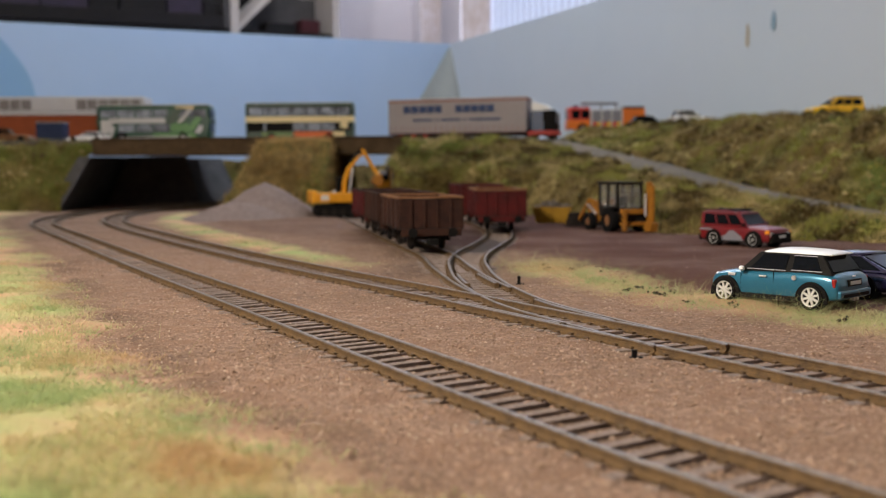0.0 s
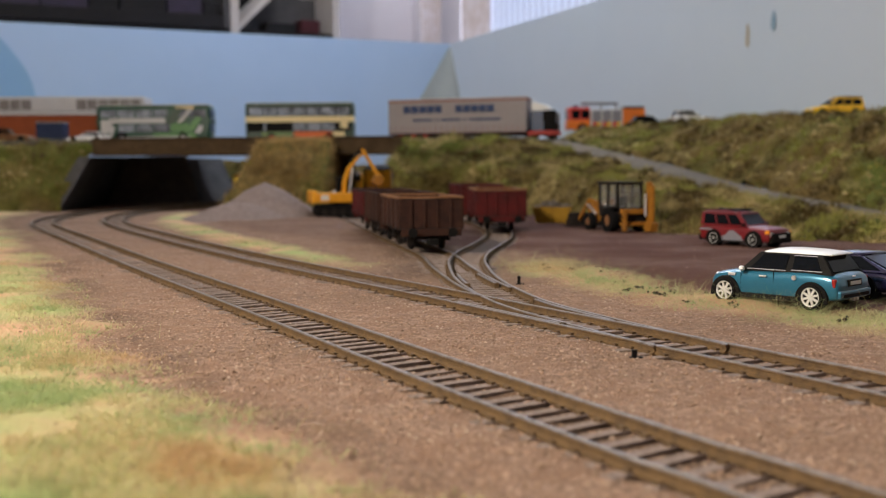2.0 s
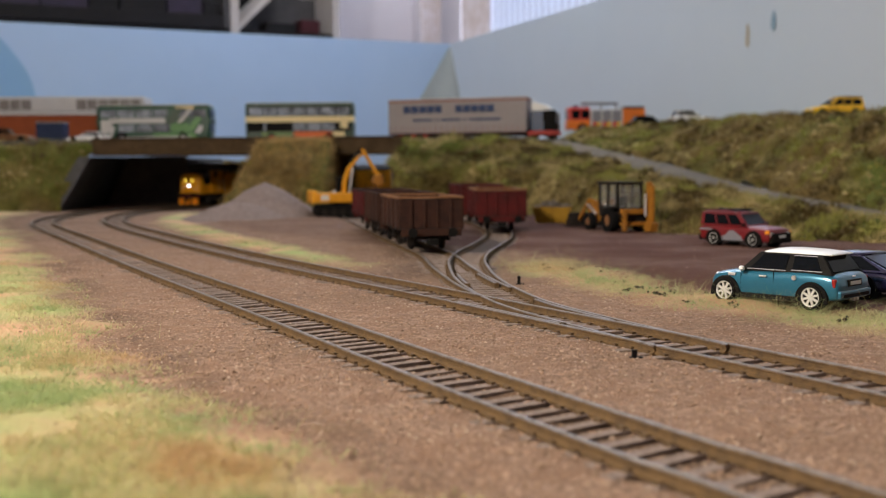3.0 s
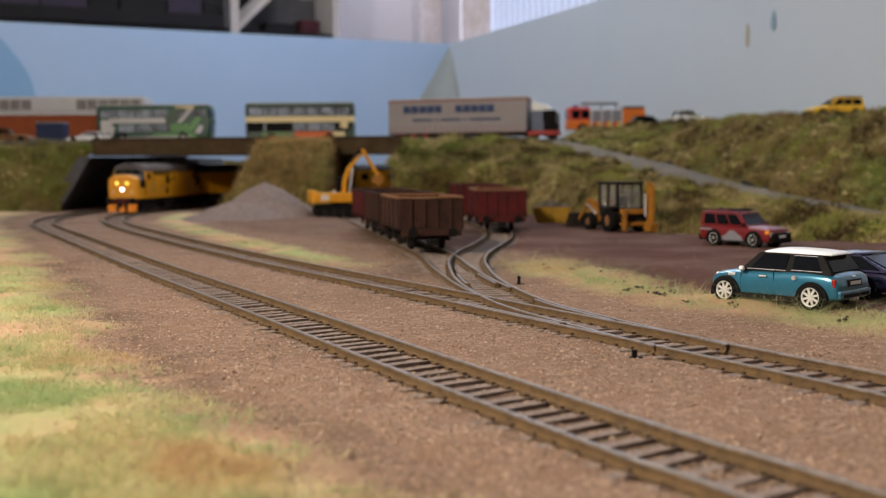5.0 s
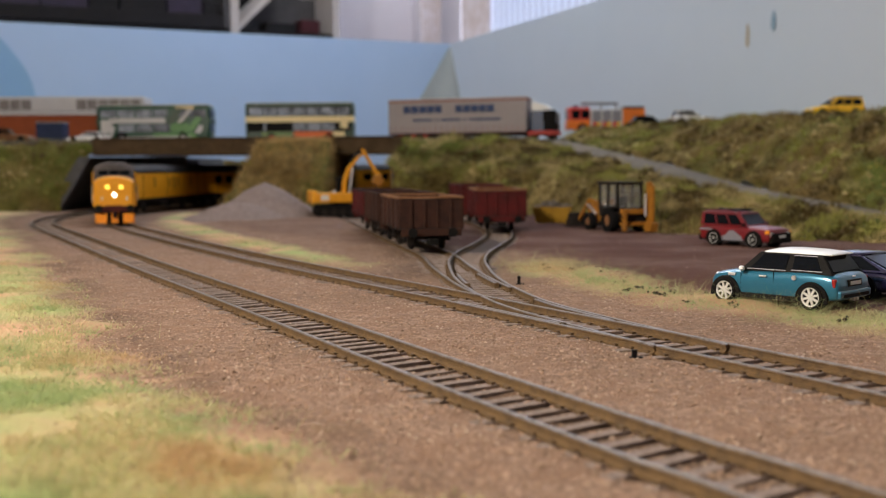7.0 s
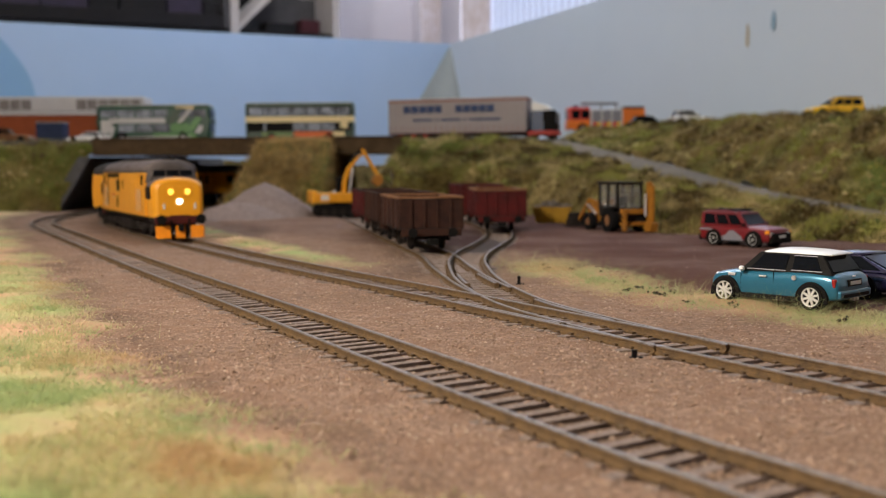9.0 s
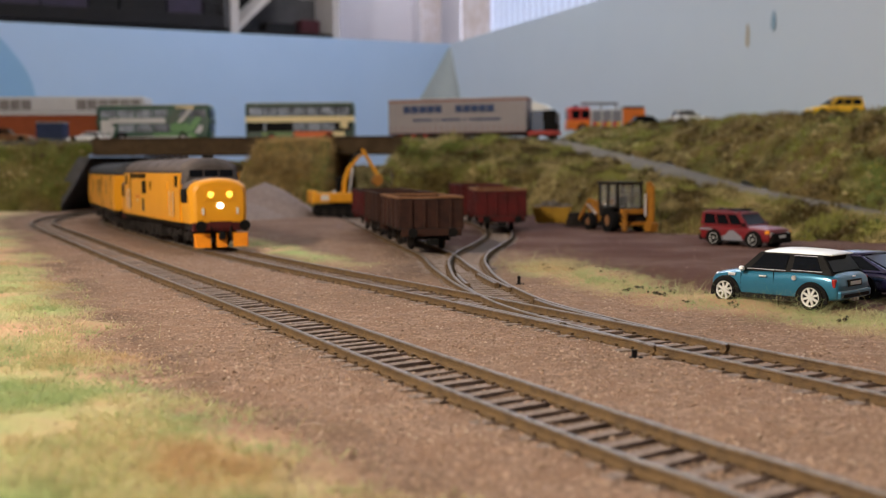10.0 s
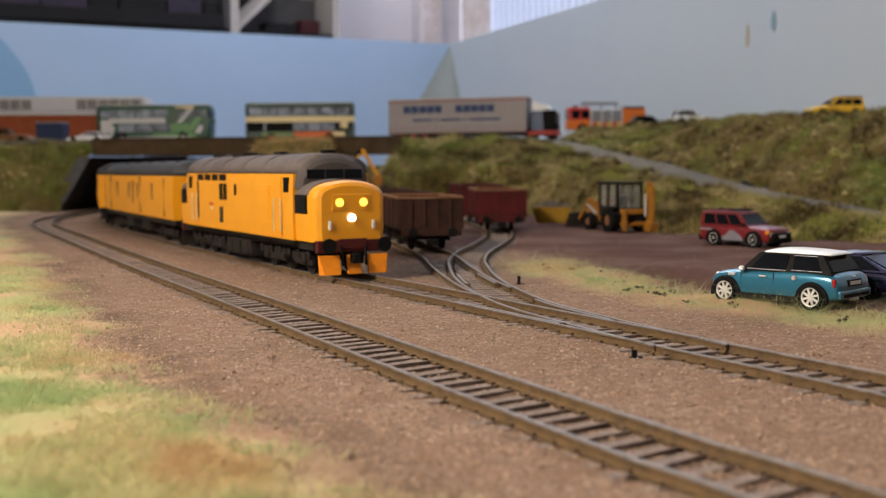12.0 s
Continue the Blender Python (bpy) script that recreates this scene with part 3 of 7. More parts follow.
def build_setting():
    build_ground()
    sheet("bank_lower", [BANK_FOOT, [tuple((Vector(a) + Vector(b)) / 2 + Vector((-0.012, -0.02, 0.006))) for a, b in zip(BANK_FOOT, RAMP_NEAR)], RAMP_NEAR], 190, M["bank"], 0.0075, 55, "scrubby olive and straw grass bank beside the yard", "embankment")
    sheet("ramp_road", [[(x, y, z - 0.0015) for x, y, z in RAMP_NEAR[3:]], RAMP_FAR], 90, M["road"], 0.0008, 60, "narrow grey unmade road climbing the bank", "road", split=6)
    up = [(x, y, z - 0.001) for x, y, z in RAMP_FAR]
    sheet("bank_upper", [up, [(lerp(a[0], b[0], 0.5), lerp(a[1], b[1], 0.5), lerp(a[2], b[2], 0.55)) for a, b in zip(up, UPPER_CREST[1:])], UPPER_CREST[1:], UPPER_BACK[1:]], 180, M["bank"], 0.0075, 55, "tall scrubby green and straw bank above the ramp", "embankment")
    sheet("bank_left", [[(-0.95, 1.12, -0.004), (-0.6, 1.13, -0.004), (-0.47, 1.15, -0.004), (-0.425, 1.175, -0.004)], [(-0.95, 1.20, 0.072), (-0.6, 1.20, 0.072), (-0.47, 1.20, 0.072), (-0.392, 1.21, 0.071)], [(-0.95, 1.30, 0.073), (-0.6, 1.30, 0.073), (-0.47, 1.30, 0.073), (-0.392, 1.30, 0.073)]], 110, M["bank"], 0.007, 55, "scrubby grass bank beside the bridge", "embankment")
    sheet("bank_hill", [[(-0.219, 1.46, -0.004), (-0.223, 1.20, -0.004), (-0.231, 1.10, -0.004), (-0.18, 1.085, -0.004), (-0.118, 1.09, -0.004), (-0.117, 1.2, -0.004), (-0.117, 1.46, -0.004)],
                        [(-0.207, 1.46, 0.04), (-0.209, 1.20, 0.04), (-0.211, 1.135, 0.04), (-0.17, 1.12, 0.04), (-0.120, 1.12, 0.04), (-0.119, 1.2, 0.04), (-0.119, 1.46, 0.04)],
                        [(-0.200, 1.46, 0.0735), (-0.200, 1.20, 0.0735), (-0.200, 1.16, 0.071), (-0.16, 1.155, 0.071), (-0.121, 1.155, 0.071), (-0.121, 1.2, 0.0735), (-0.121, 1.46, 0.0735)],
                        [(-0.18, 1.46, 0.074), (-0.17, 1.3, 0.074), (-0.16, 1.22, 0.074), (-0.16, 1.22, 0.074), (-0.15, 1.22, 0.074), (-0.15, 1.3, 0.074), (-0.14, 1.46, 0.074)]],
          130, M["bank"], 0.003, 50, "straw-coloured grassy mound between the bridge spans", "embankment")
    # road over the bridges
    road = thing("road", "grey road carried over two girder bridge spans", "road", kind="structure")
    part("carriageway", box(-0.95, 0.10, 1.215, 1.47, 0.0655, 0.0765, 0.001), M["road"], road)
    part("verge_slab", box(0.10, 0.28, 1.30, 1.62, 0.0655, 0.0765, 0.001), M["road"], road)
    for x0, x1 in ((-0.388, -0.196), (-0.126, -0.044)):
        bridge = thing("bridge_span", "brown girder bridge span with a plain deep fascia", "bridge", "bridge spans")
        part("girder", box(x0, x1, 1.195, 1.213, 0.0605, 0.0768, 0.0008), M["girder"], bridge)
        part("flange", box(x0, x1, 1.192, 1.216, 0.0770, 0.0784, 0.0003), M["girder"], bridge)
        part("lower_flange", box(x0, x1, 1.192, 1.216, 0.0588, 0.0603, 0.0003), M["girder"], bridge)
        part("deck_underside", box(x0, x1, 1.217, 1.468, 0.0610, 0.0650), M["bridge_brown"], bridge)
    part("bridge_pier", box(-0.0575, -0.0465, 1.20, 1.46, -0.004, 0.0588, 0.001), M["bridge_brown"])
    tagged(bpy.data.objects["bridge_pier"], "dark brown pier under the small bridge span", "bridge pier")
    ab = thing("bridge_abutment", "dark brown retaining wall with sloping grey wing walls under the bridge", "abutment")
    part("back_wall", prism([(-0.50, -0.004), (-0.325, -0.004), (-0.345, 0.0605), (-0.50, 0.0605)], "y", 1.448, 1.462), M["bridge_brown"], ab)
    part("wing_wall", loft([[(-0.425, 1.185, -0.004), (-0.44, 1.185, -0.004), (-0.40, 1.185, 0.058), (-0.387, 1.185, 0.058)], [(-0.452, 1.4475, -0.004), (-0.475, 1.4475, -0.004), (-0.445, 1.4475, 0.058), (-0.424, 1.4475, 0.058)]]), M["concrete"], ab)
    part("side_wall", loft([[(-0.325, 1.447, -0.004), (-0.31, 1.463, -0.004), (-0.335, 1.463, 0.058), (-0.345, 1.447, 0.058)], [(-0.30, 1.50, -0.004), (-0.285, 1.515, -0.004), (-0.31, 1.515, 0.058), (-0.325, 1.50, 0.058)]]), M["concrete"], ab)
    sheet("bank_behind", [[(-0.47, 1.56, -0.004), (-0.38, 1.585, -0.004), (-0.25, 1.635, -0.004), (-0.10, 1.66, -0.004), (0.10, 1.68, -0.004)], [(-0.47, 1.60, 0.060), (-0.38, 1.625, 0.058), (-0.27, 1.68, 0.052), (-0.10, 1.70, 0.047), (0.10, 1.72, 0.047)]], 40, M["bank"], 0.004, 40, "dull grassy bank behind the running lines", "embankment", split=8)


C0 = Vector((0.019, 2.30, 0))            # corner of the room
D_REAR = Vector((-0.89, -0.452, 0)).normalized()
D_RIGHT = Vector((0.364, -0.931, 0)).normalized()
TOP = 0.3035
LOW, HIGH = -0.95, 1.45                  # floor and ceiling of the room


def wall_box(a, b, z0, z1, thick):
    """A wall slab from a to b, its thickness away from the room."""
    a, b = Vector(a), Vector(b)
    d = (b - a).normalized()
    nrm = Vector((d.y, -d.x, 0))
    if nrm.dot(Vector((0, 0.5, 0)) - a) > 0:
        nrm = -nrm
    bm = bmesh.new()
    add_prism(bm, [(a.x, a.y), (b.x, b.y), (b + nrm * thick).to_2d()[:], (a + nrm * thick).to_2d()[:]], "z", z0, z1)
    return bm


def build_room():
    out = Vector((-D_REAR.y, D_REAR.x, 0))
    out = out if out.y > 0 else -out
    rout = Vector((D_RIGHT.y, -D_RIGHT.x, 0))
    rout = rout if rout.x > 0 else -rout
    E_REAR, E_RIGHT = C0 + D_REAR * 1.9, C0 + D_RIGHT * 2.9
    tagged(part("backdrop_rear", wall_box(C0, C0 + D_REAR * 1.5, -0.2, TOP, 0.009), M["backdrop"]), "plain sky-blue painted backdrop board", "backdrop", kind="structure")
    tagged(part("backdrop_right", wall_box(C0, C0 + D_RIGHT * 2.2, -0.2, TOP, 0.009), M["backdrop_grey"]), "backdrop board toned pale grey-blue, with faint marks", "backdrop", kind="structure")
    # cone-shaped sheet added across the corner between the boards, darker than both
    bm = bmesh.new()
    rows = []
    for j in range(13):
        v = j / 12
        z, k = lerp(TOP - 0.004, 0.0, v), 0.004 + v
        a, b = C0 + D_REAR * 0.19 * k, C0 + D_RIGHT * 0.14 * k
        rows.append([bm.verts.new(((1 - u) ** 2 * a + 2 * u * (1 - u) * (C0 + (a + b - 2 * C0) * 0.12) + u * u * b) + Vector((0, 0, z))) for u in (i / 10 for i in range(11))])
    for r0, r1 in zip(rows, rows[1:]):
        for i in range(10):
            bm.faces.new((r0[i], r0[i + 1], r1[i + 1], r1[i]))
    tagged(part("backdrop_cove", bm, M["corner_sheet"], smooth=True), "grey-green curved sheet added across the backdrop corner", "backdrop", kind="structure")
    o1, o2 = out * 0.32, rout * 0.03
    back = D_RIGHT * -0.34
    tagged(part("wall_rear", wall_box(C0 + o1 + o2 - D_REAR * 0.15, E_REAR + o1, LOW, HIGH, 0.1), M["white_wall"]), "plain lilac-white plaster wall", "wall", kind="structure")
    # right-hand wall with the window opening
    w0, w1 = C0 + D_RIGHT * 0.04 + o2, C0 + D_RIGHT * 1.75 + o2
    tagged(part("wall_right", wall_box(C0 + o2 + back, E_RIGHT + o2, LOW, 0.25, 0.1), M["white_wall"]), "plain white wall below a wide window", "wall", kind="structure")
    tagged(part("wall_right_end", wall_box(w1, E_RIGHT + o2, 0.25, HIGH, 0.1), M["white_wall"]), "plain white wall beside the window", "wall", kind="structure")
    tagged(part("wall_right_head", wall_box(C0 + o2 - D_RIGHT * 0.012, w1, 1.15, HIGH, 0.1), M["white_wall"]), "plain white wall over the window", "wall", kind="structure")
    tagged(part("wall_right_corner", wall_box(C0 + o2 + back, C0 + o2 - D_RIGHT * 0.015, 0.25, HIGH, 0.1), M["white_wall"]), "plain white wall in the corner by the window", "wall", kind="structure")
    win = thing("window_1", "wide bright window behind vertical white blinds", "window", kind="structure")
    part("outdoors", wall_box(w0 + rout * 0.12 - D_RIGHT * 0.1, w1 + rout * 0.12, 0.2, 1.2, 0.01), M["sky_glow"], win)
    part("window_sill", wall_box(C0 + D_RIGHT * 0.02 + rout * 0.012, w1 - o2 + rout * 0.012, 0.286, 0.2995, 0.05), M["white_paint"], win)
    blind = thing("vertical_blind", "white vertical blind with narrow hanging slats, closed", "blind")
    n = 62
    for i in range(n):
        c = C0 + D_RIGHT * (0.16 + i * 0.0255) + rout * 0.035
        ang = math.atan2(D_RIGHT.y, D_RIGHT.x) + 0.14
        d = Vector((math.cos(ang), math.sin(ang), 0)) * 0.0146
        e = Vector((-d.y, d.x, 0)) * 0.02
        bm = bmesh.new()
        add_prism(bm, [(c - d - e)[:2], (c + d - e)[:2], (c + d + e)[:2], (c - d + e)[:2]], "z", 0.302, 1.12)
        slat = part("slat", bm, M["blind"], blind)
        # Grey strip added for the shaded line where two slats overlap.
        q = c - d - rout * 0.004
        u = D_RIGHT * 0.0028
        w = rout * 0.0008
        bm = bmesh.new()
        add_prism(bm, [(q - u - w)[:2], (q + u - w)[:2], (q + u + w)[:2], (q - u + w)[:2]], "z", 0.302, 1.12)
        part("slat_seam", bm, M["blind_shade_line"], slat)
    cur = thing("curtain", "grey-beige net curtain gathered beside the window", "curtain")
    bm = bmesh.new()
    for k, (base, dd, off, length) in enumerate(((C0, D_REAR, out * 0.018, 0.05), (C0, D_RIGHT, rout * 0.018, 0.14))):
        s0 = 0.012 if k == 0 else 0.02
        pts = []
        for i in range(25):
            s = s0 + length * i / 24
            pts.append(base + dd * s + off + off.normalized() * 0.004 * math.sin(i * 1.6))
        lo = [bm.verts.new((p.x, p.y, 0.305)) for p in pts]
        hi = [bm.verts.new((p.x, p.y, 1.10)) for p in pts]
        for a, b, c, d in zip(lo, lo[1:], hi[1:], hi):
            bm.faces.new((a, b, c, d))
    part("cloth", bm, M["curtain"], cur, smooth=True)
    # the rest of the room
    tagged(part("wall_left", wall_box(E_REAR + o1, (-1.9, -1.6, 0), LOW, HIGH, 0.1), M["white_wall"]), "plain white wall", "wall", kind="structure")
    tagged(part("wall_back", wall_box((-1.9, -1.6, 0), E_RIGHT + Vector((0.2, -0.9, 0)), LOW, HIGH, 0.1), M["white_wall"]), "plain white wall", "wall", kind="structure")
    tagged(part("wall_side", wall_box(E_RIGHT + o2, E_RIGHT + Vector((0.2, -0.9, 0)), LOW, HIGH, 0.1), M["white_wall"]), "plain white wall", "wall", kind="structure")
    tagged(part("floor", box(-2.4, 1.9, -1.9, 2.9, LOW - 0.1, LOW), M["shelf_grey"]), "plain grey floor", "floor", kind="structure")
    tagged(part("ceiling", box(-2.4, 1.9, -1.9, 2.9, HIGH, HIGH + 0.1), M["ceiling"]), "plain white ceiling", "ceiling", kind="structure")


# ---- track ----
def sweep(way, s0, s1, profile, offset, step=0.006):
    n = max(2, int((s1 - s0) / step))
    rings = []
    for i in range(n + 1):
        p, a = along(way, lerp(s0, s1, i / n))
        nx, ny = -math.sin(a), math.cos(a)
        rings.append([(p.x + nx * (offset + u), p.y + ny * (offset + u), v) for u, v in profile])
    return loft(rings)


RAIL_WEB = [(-0.0009, -0.0024), (0.0009, -0.0024), (0.0009, -0.0019), (0.00035, -0.0016), (0.00035, -0.0008), (0.00062, -0.0006), (0.00062, -0.0003), (-0.00062, -0.0003), (-0.00062, -0.0006), (-0.00035, -0.0008), (-0.00035, -0.0016), (-0.0009, -0.0019)]
RAIL_HEAD = [(-0.0006, -0.00029), (0.0006, -0.00029), (0.00048, 0.0), (-0.00048, 0.0)]


def rail(way, s0, s1, offset, track, lift=0.0):
    r = part("rail", sweep(way, s0, s1, [(u, v + lift) for u, v in RAIL_WEB], offset), M["rail_side"], track)
    part("rail_head", sweep(way, s0, s1, [(u, v + lift) for u, v in RAIL_HEAD], offset), M["rail_top"], r)


def build_track(name, label, way, s0, s1, rails, sleeper_from=0.0, lift=0.0, half=0.0142, spacing=0.0064, skew=0.0):
    track = thing(name, label, "railway track", "railway tracks")
    for off, a, b in rails:
        rail(way, a, b, off, track, lift)
    me = mesh_of("sleeper", box(-0.0014, 0.0014, -half, half, -0.0016, 0, 0.00025), M["sleeper"])
    chair = bmesh.new()
    for y in (-GAUGE / 2 - 0.0016, -GAUGE / 2 + 0.0016, GAUGE / 2 - 0.0016, GAUGE / 2 + 0.0016):
        add_box(chair, -0.0008, 0.0008, y - 0.0006, y + 0.0006, 0, 0.0005)
    chair_me = mesh_of("chair", chair, M["rail_side"])
    rng = random.Random(name)
    s, k = max(s0, sleeper_from), 0
    while s < s1 and k < 300:
        p, a = along(way, s)
        m = Matrix.Translation((p.x, p.y, -0.00205 + rng.uniform(-0.0003, 0.0001))) @ Matrix.Rotation(a + skew + rng.uniform(-0.04, 0.04), 4, "Z")
        ob = new("sleeper", me)
        ob.parent, ob.matrix_basis = track, m
        if p.y < 0.75:
            c = new("chair", chair_me)
            c.parent = ob
        s += spacing
        k += 1
    return track


def build_tracks():
    g = GAUGE / 2 + 0.0004
    L1, L2, L3, L4 = (w[1][-1] for w in (WAY_FRONT, WAY_REAR, WAY_SIDING, WAY_SIDING_B))
    build_track("railway_track", "weathered single railway track with dark sleepers in brown ballast", WAY_FRONT, 0.1, L1, [(g, 0.1, L1), (-g, 0.1, L1)], skew=0.14)
    build_track("railway_track", "weathered railway track carrying the moving train", WAY_REAR, 0.1, L2, [(g, 0.1, L2), (-g, 0.1, L2)])
    build_track("siding_track", "weathered siding leaving the running line at a turnout", WAY_SIDING, 0, L3, [(g, 0.006, L3), (-g, 0.0, L3)], 0.050, -0.0001)
    build_track("siding_track", "weathered siding under the brown wagons", WAY_SIDING_B, 0, L4, [(g, 0.03, L4), (-g, 0.05, L4)], 0.13, -0.0002)


build_setting()
build_room()
build_tracks()


# ---- rolling stock ----
def ring_wheel(parent, x, y, z, r, w, material=None, name="wheel"):
    bm = bmesh.new()
    add_cyl(bm, (x, y - w / 2, z), (x, y + w / 2, z), r, 18)
    return part(name, bm, material or M["under"], parent)


def section(half, z0, z1, crown, x, inset=0.0):
    """A rounded coach-like half-ring for a roof: from one cantrail over the top to the other."""
    pts = []
    for i in range(11):
        a = math.pi * i / 10
        pts.append((x, math.cos(a) * (half - inset), z1 + (crown - z1) * math.sin(a) ** 0.8))
    return pts


LOCO_L = 0.196
NOSE = LOCO_L / 2


def build_loco():
    loco = thing("diesel_locomotive", "bright yellow diesel locomotive with grey roof and lit headlamps", "locomotive")
    W, BZ, CZ, RZ = 0.0172, 0.0140, 0.0412, 0.0500
    x0, x1 = -NOSE + 0.019, NOSE - 0.019
    # body between the noses
    ring = lambda x, w=W: [(x, -w * 0.985, BZ), (x, -w, BZ + 0.006), (x, -w, CZ - 0.006), (x, -w * 0.975, CZ), (x, w * 0.975, CZ), (x, w, CZ - 0.006), (x, w, BZ + 0.006), (x, w * 0.985, BZ)]
    body = part("body", loft([ring(x0), ring(x1)]), M["yellow"], loco, "bright yellow body side")
    rings = []
    for x, k in ((x0, 0.97), (x0 + 0.004, 1.0), (x1 - 0.004, 1.0), (x1, 0.97)):
        rings.append(section(W * 0.965, 0, CZ + 0.0002, CZ + (RZ - CZ) * k, x))
    part("roof", loft(rings), M["roof_grey"], loco, "weathered grey roof", True)
    for i, x in enumerate((-0.052, -0.02, 0.012, 0.040)):
        bm = bmesh.new()
        for k in range(2):
            rr = []
            for y, z in [(v[1] * 1.005, v[2] + 0.0004) for v in section(W * 0.965, 0, CZ + 0.0002, RZ, 0)]:
                rr.append((x + k * 0.0011, y, z))
            rings = rr if k == 0 else rings
            if k == 0:
                first = rr
        bm = loft([first, rr])
        part("roof_rib", bm, M["roof_grey"], loco)
    bm = bmesh.new()
    add_box(bm, -0.034, -0.016, -0.006, 0.006, RZ - 0.0006, RZ + 0.0008, 0.0003)
    add_cyl(bm, (-0.025, 0, RZ), (-0.025, 0, RZ + 0.0014), 0.0045, 20)
    part("roof_fan", bm, M["under"], loco)
    part("exhaust", box(0.016, 0.024, -0.002, 0.002, RZ - 0.0006, RZ + 0.0012, 0.0003), M["under"], loco)
    for sgn in (1, -1):
        # sloping nose, narrower than the cab, with rounded corners
        nose_rings = []
        for d, k, top in ((0.0, 0.970, 0.0374), (0.010, 0.965, 0.0383), (0.0148, 0.955, 0.0386), (0.0174, 0.92, 0.0384), (0.0190, 0.86, 0.0378), (0.0200, 0.77, 0.0364)):
            x = sgn * (NOSE - 0.019 + d)
            w = W * k * 0.97
            shoulder = 0.0322 - 0.0010 * clamp((d - 0.015) / 0.005)
            pts = [(x, -w * 0.985, BZ + (0.0008 if d > 0.0195 else 0.0)), (x, -w, BZ + 0.006), (x, -w, shoulder)]
            for i in range(1, 14):
                a = math.pi * i / 14
                pts.append((x, -w * math.cos(a), shoulder + (top - shoulder) * math.sin(a) ** 0.85))
            pts += [(x, w, shoulder), (x, w, BZ + 0.006), (x, w * 0.985, BZ + (0.0008 if d > 0.0195 else 0.0))]
            nose_rings.append(pts)
        nose = part("nose", loft(nose_rings), M["yellow"], loco, "rounded yellow nose")
        top = []
        for d in (0.0002, 0.010, 0.0140):
            x = sgn * (NOSE - 0.019 + d)
            top.append([(x, -W * 0.935 * math.cos(math.pi * i / 14), 0.0326 + 0.0065 * math.sin(math.pi * i / 14) ** 0.85) for i in range(15)])
        part("nose_top", loft(top), M["roof_grey"], nose, "grey panel on top of the nose")
        # domed cab front and windscreen
        xf = sgn * (x1 + 0.0001)
        dome = [section(W * k, 0, CZ - 0.006, crown, xf + sgn * dx) for dx, k, crown in ((-0.0006, 0.962, RZ - 0.0003), (0.0010, 0.945, RZ - 0.0009), (0.0024, 0.90, RZ - 0.0022), (0.0034, 0.82, RZ - 0.0042))]
        part("cab_front", loft(dome), M["cab_grey"], loco, "dark grey domed cab front above the nose")
        for y in (-0.0084, 0.0, 0.0084):
            part("windscreen", box(min(xf + sgn * 0.0030, xf + sgn * 0.0037), max(xf + sgn * 0.0030, xf + sgn * 0.0037), y - 0.0038, y + 0.0038, 0.0392, 0.0430, 0.0002), M["glass"], loco)
        part("horn_box", box(*sorted((xf - sgn * 0.006, xf - sgn * 0.0005)), -0.0026, 0.0026, RZ - 0.0014, RZ + 0.0011, 0.0004), M["black"], loco)
        for s2 in (1, -1):
            ys = sorted((s2 * (W - 0.0004), s2 * (W + 0.00025)))
            a, b = sorted((sgn * (x1 - 0.0105), sgn * (x1 - 0.0045)))
            part("cab_window", box(a, b, *ys, 0.0335, 0.0398, 0.0002), M["glass"], loco)
            a, b = sorted((sgn * (x1 + 0.0006), sgn * (x1 + 0.0128)))
            ysn = sorted((s2 * (W * 0.92), s2 * (W * 0.936 + 0.0007)))
            part("nose_grille", box(a, b, *ysn, 0.0252, 0.0328, 0.0003), M["black"], loco)
            a, b = sorted((sgn * (x1 - 0.0205), sgn * (x1 - 0.0130)))
            door = part("cab_door", box(a, b, *sorted((s2 * W, s2 * (W + 0.0003))), BZ + 0.001, 0.0405, 0.0001), M["yellow"], loco)
            for xx in (a - 0.0006, b + 0.0006):
                part("handrail", cyl((xx, s2 * (W + 0.0008), 0.017), (xx, s2 * (W + 0.0008), 0.031), 0.00028, 6), M["chrome"], door)
            part("lower_step", box(a, b, *sorted((s2 * (W - 0.003), s2 * (W - 0.0005))), 0.0065, 0.0075), M["under"], loco)
    # bodyside detail
    for s2 in (1, -1):
        def panel(name, a, b, z0, z1, m, proud=0.00025, bev=0.0001):
            part(name, box(a, b, *sorted((s2 * (W - 0.0003), s2 * (W + proud))), z0, z1, bev), m, loco)
        def d(v):
            return NOSE - v if s2 < 0 else v - NOSE
        def pair(v0, v1):
            return sorted((d(v0), d(v1)))
        panel("side_hatch", *pair(0.046, 0.061), 0.0215, 0.0365, M["yellow"], 0.0004, 0.0003)
        panel("side_hatch", *pair(0.0475, 0.0595), 0.023, 0.035, M["yellow"], 0.0006, 0.0003)
        panel("side_window", *pair(0.0925, 0.0955), 0.031, 0.0363, M["glass"])
        for a in (0.107, 0.1135):
            panel("side_window", *pair(a, a + 0.0052), 0.0285, 0.0365, M["glass"])
        panel("side_window", *pair(0.1135, 0.1187), 0.0175, 0.0252, M["glass"])
        panel("side_slit", *pair(0.1545, 0.1565), 0.0185, 0.0372, M["black"])
        for k in range(4):
            panel("side_vent", *pair(0.109 + k * 0.0125, 0.118 + k * 0.0125), 0.0378, 0.0408, M["black"])
        panel("data_plate", *pair(0.129, 0.136), 0.0255, 0.0268, M["red_trim"], 0.0002)
        panel("data_plate", *pair(0.130, 0.134), 0.0235, 0.0246, M["pale_trim"], 0.0002)
        panel("solebar", *pair(0.019, LOCO_L - 0.019), 0.0122, 0.0138, M["under"], -0.0003)
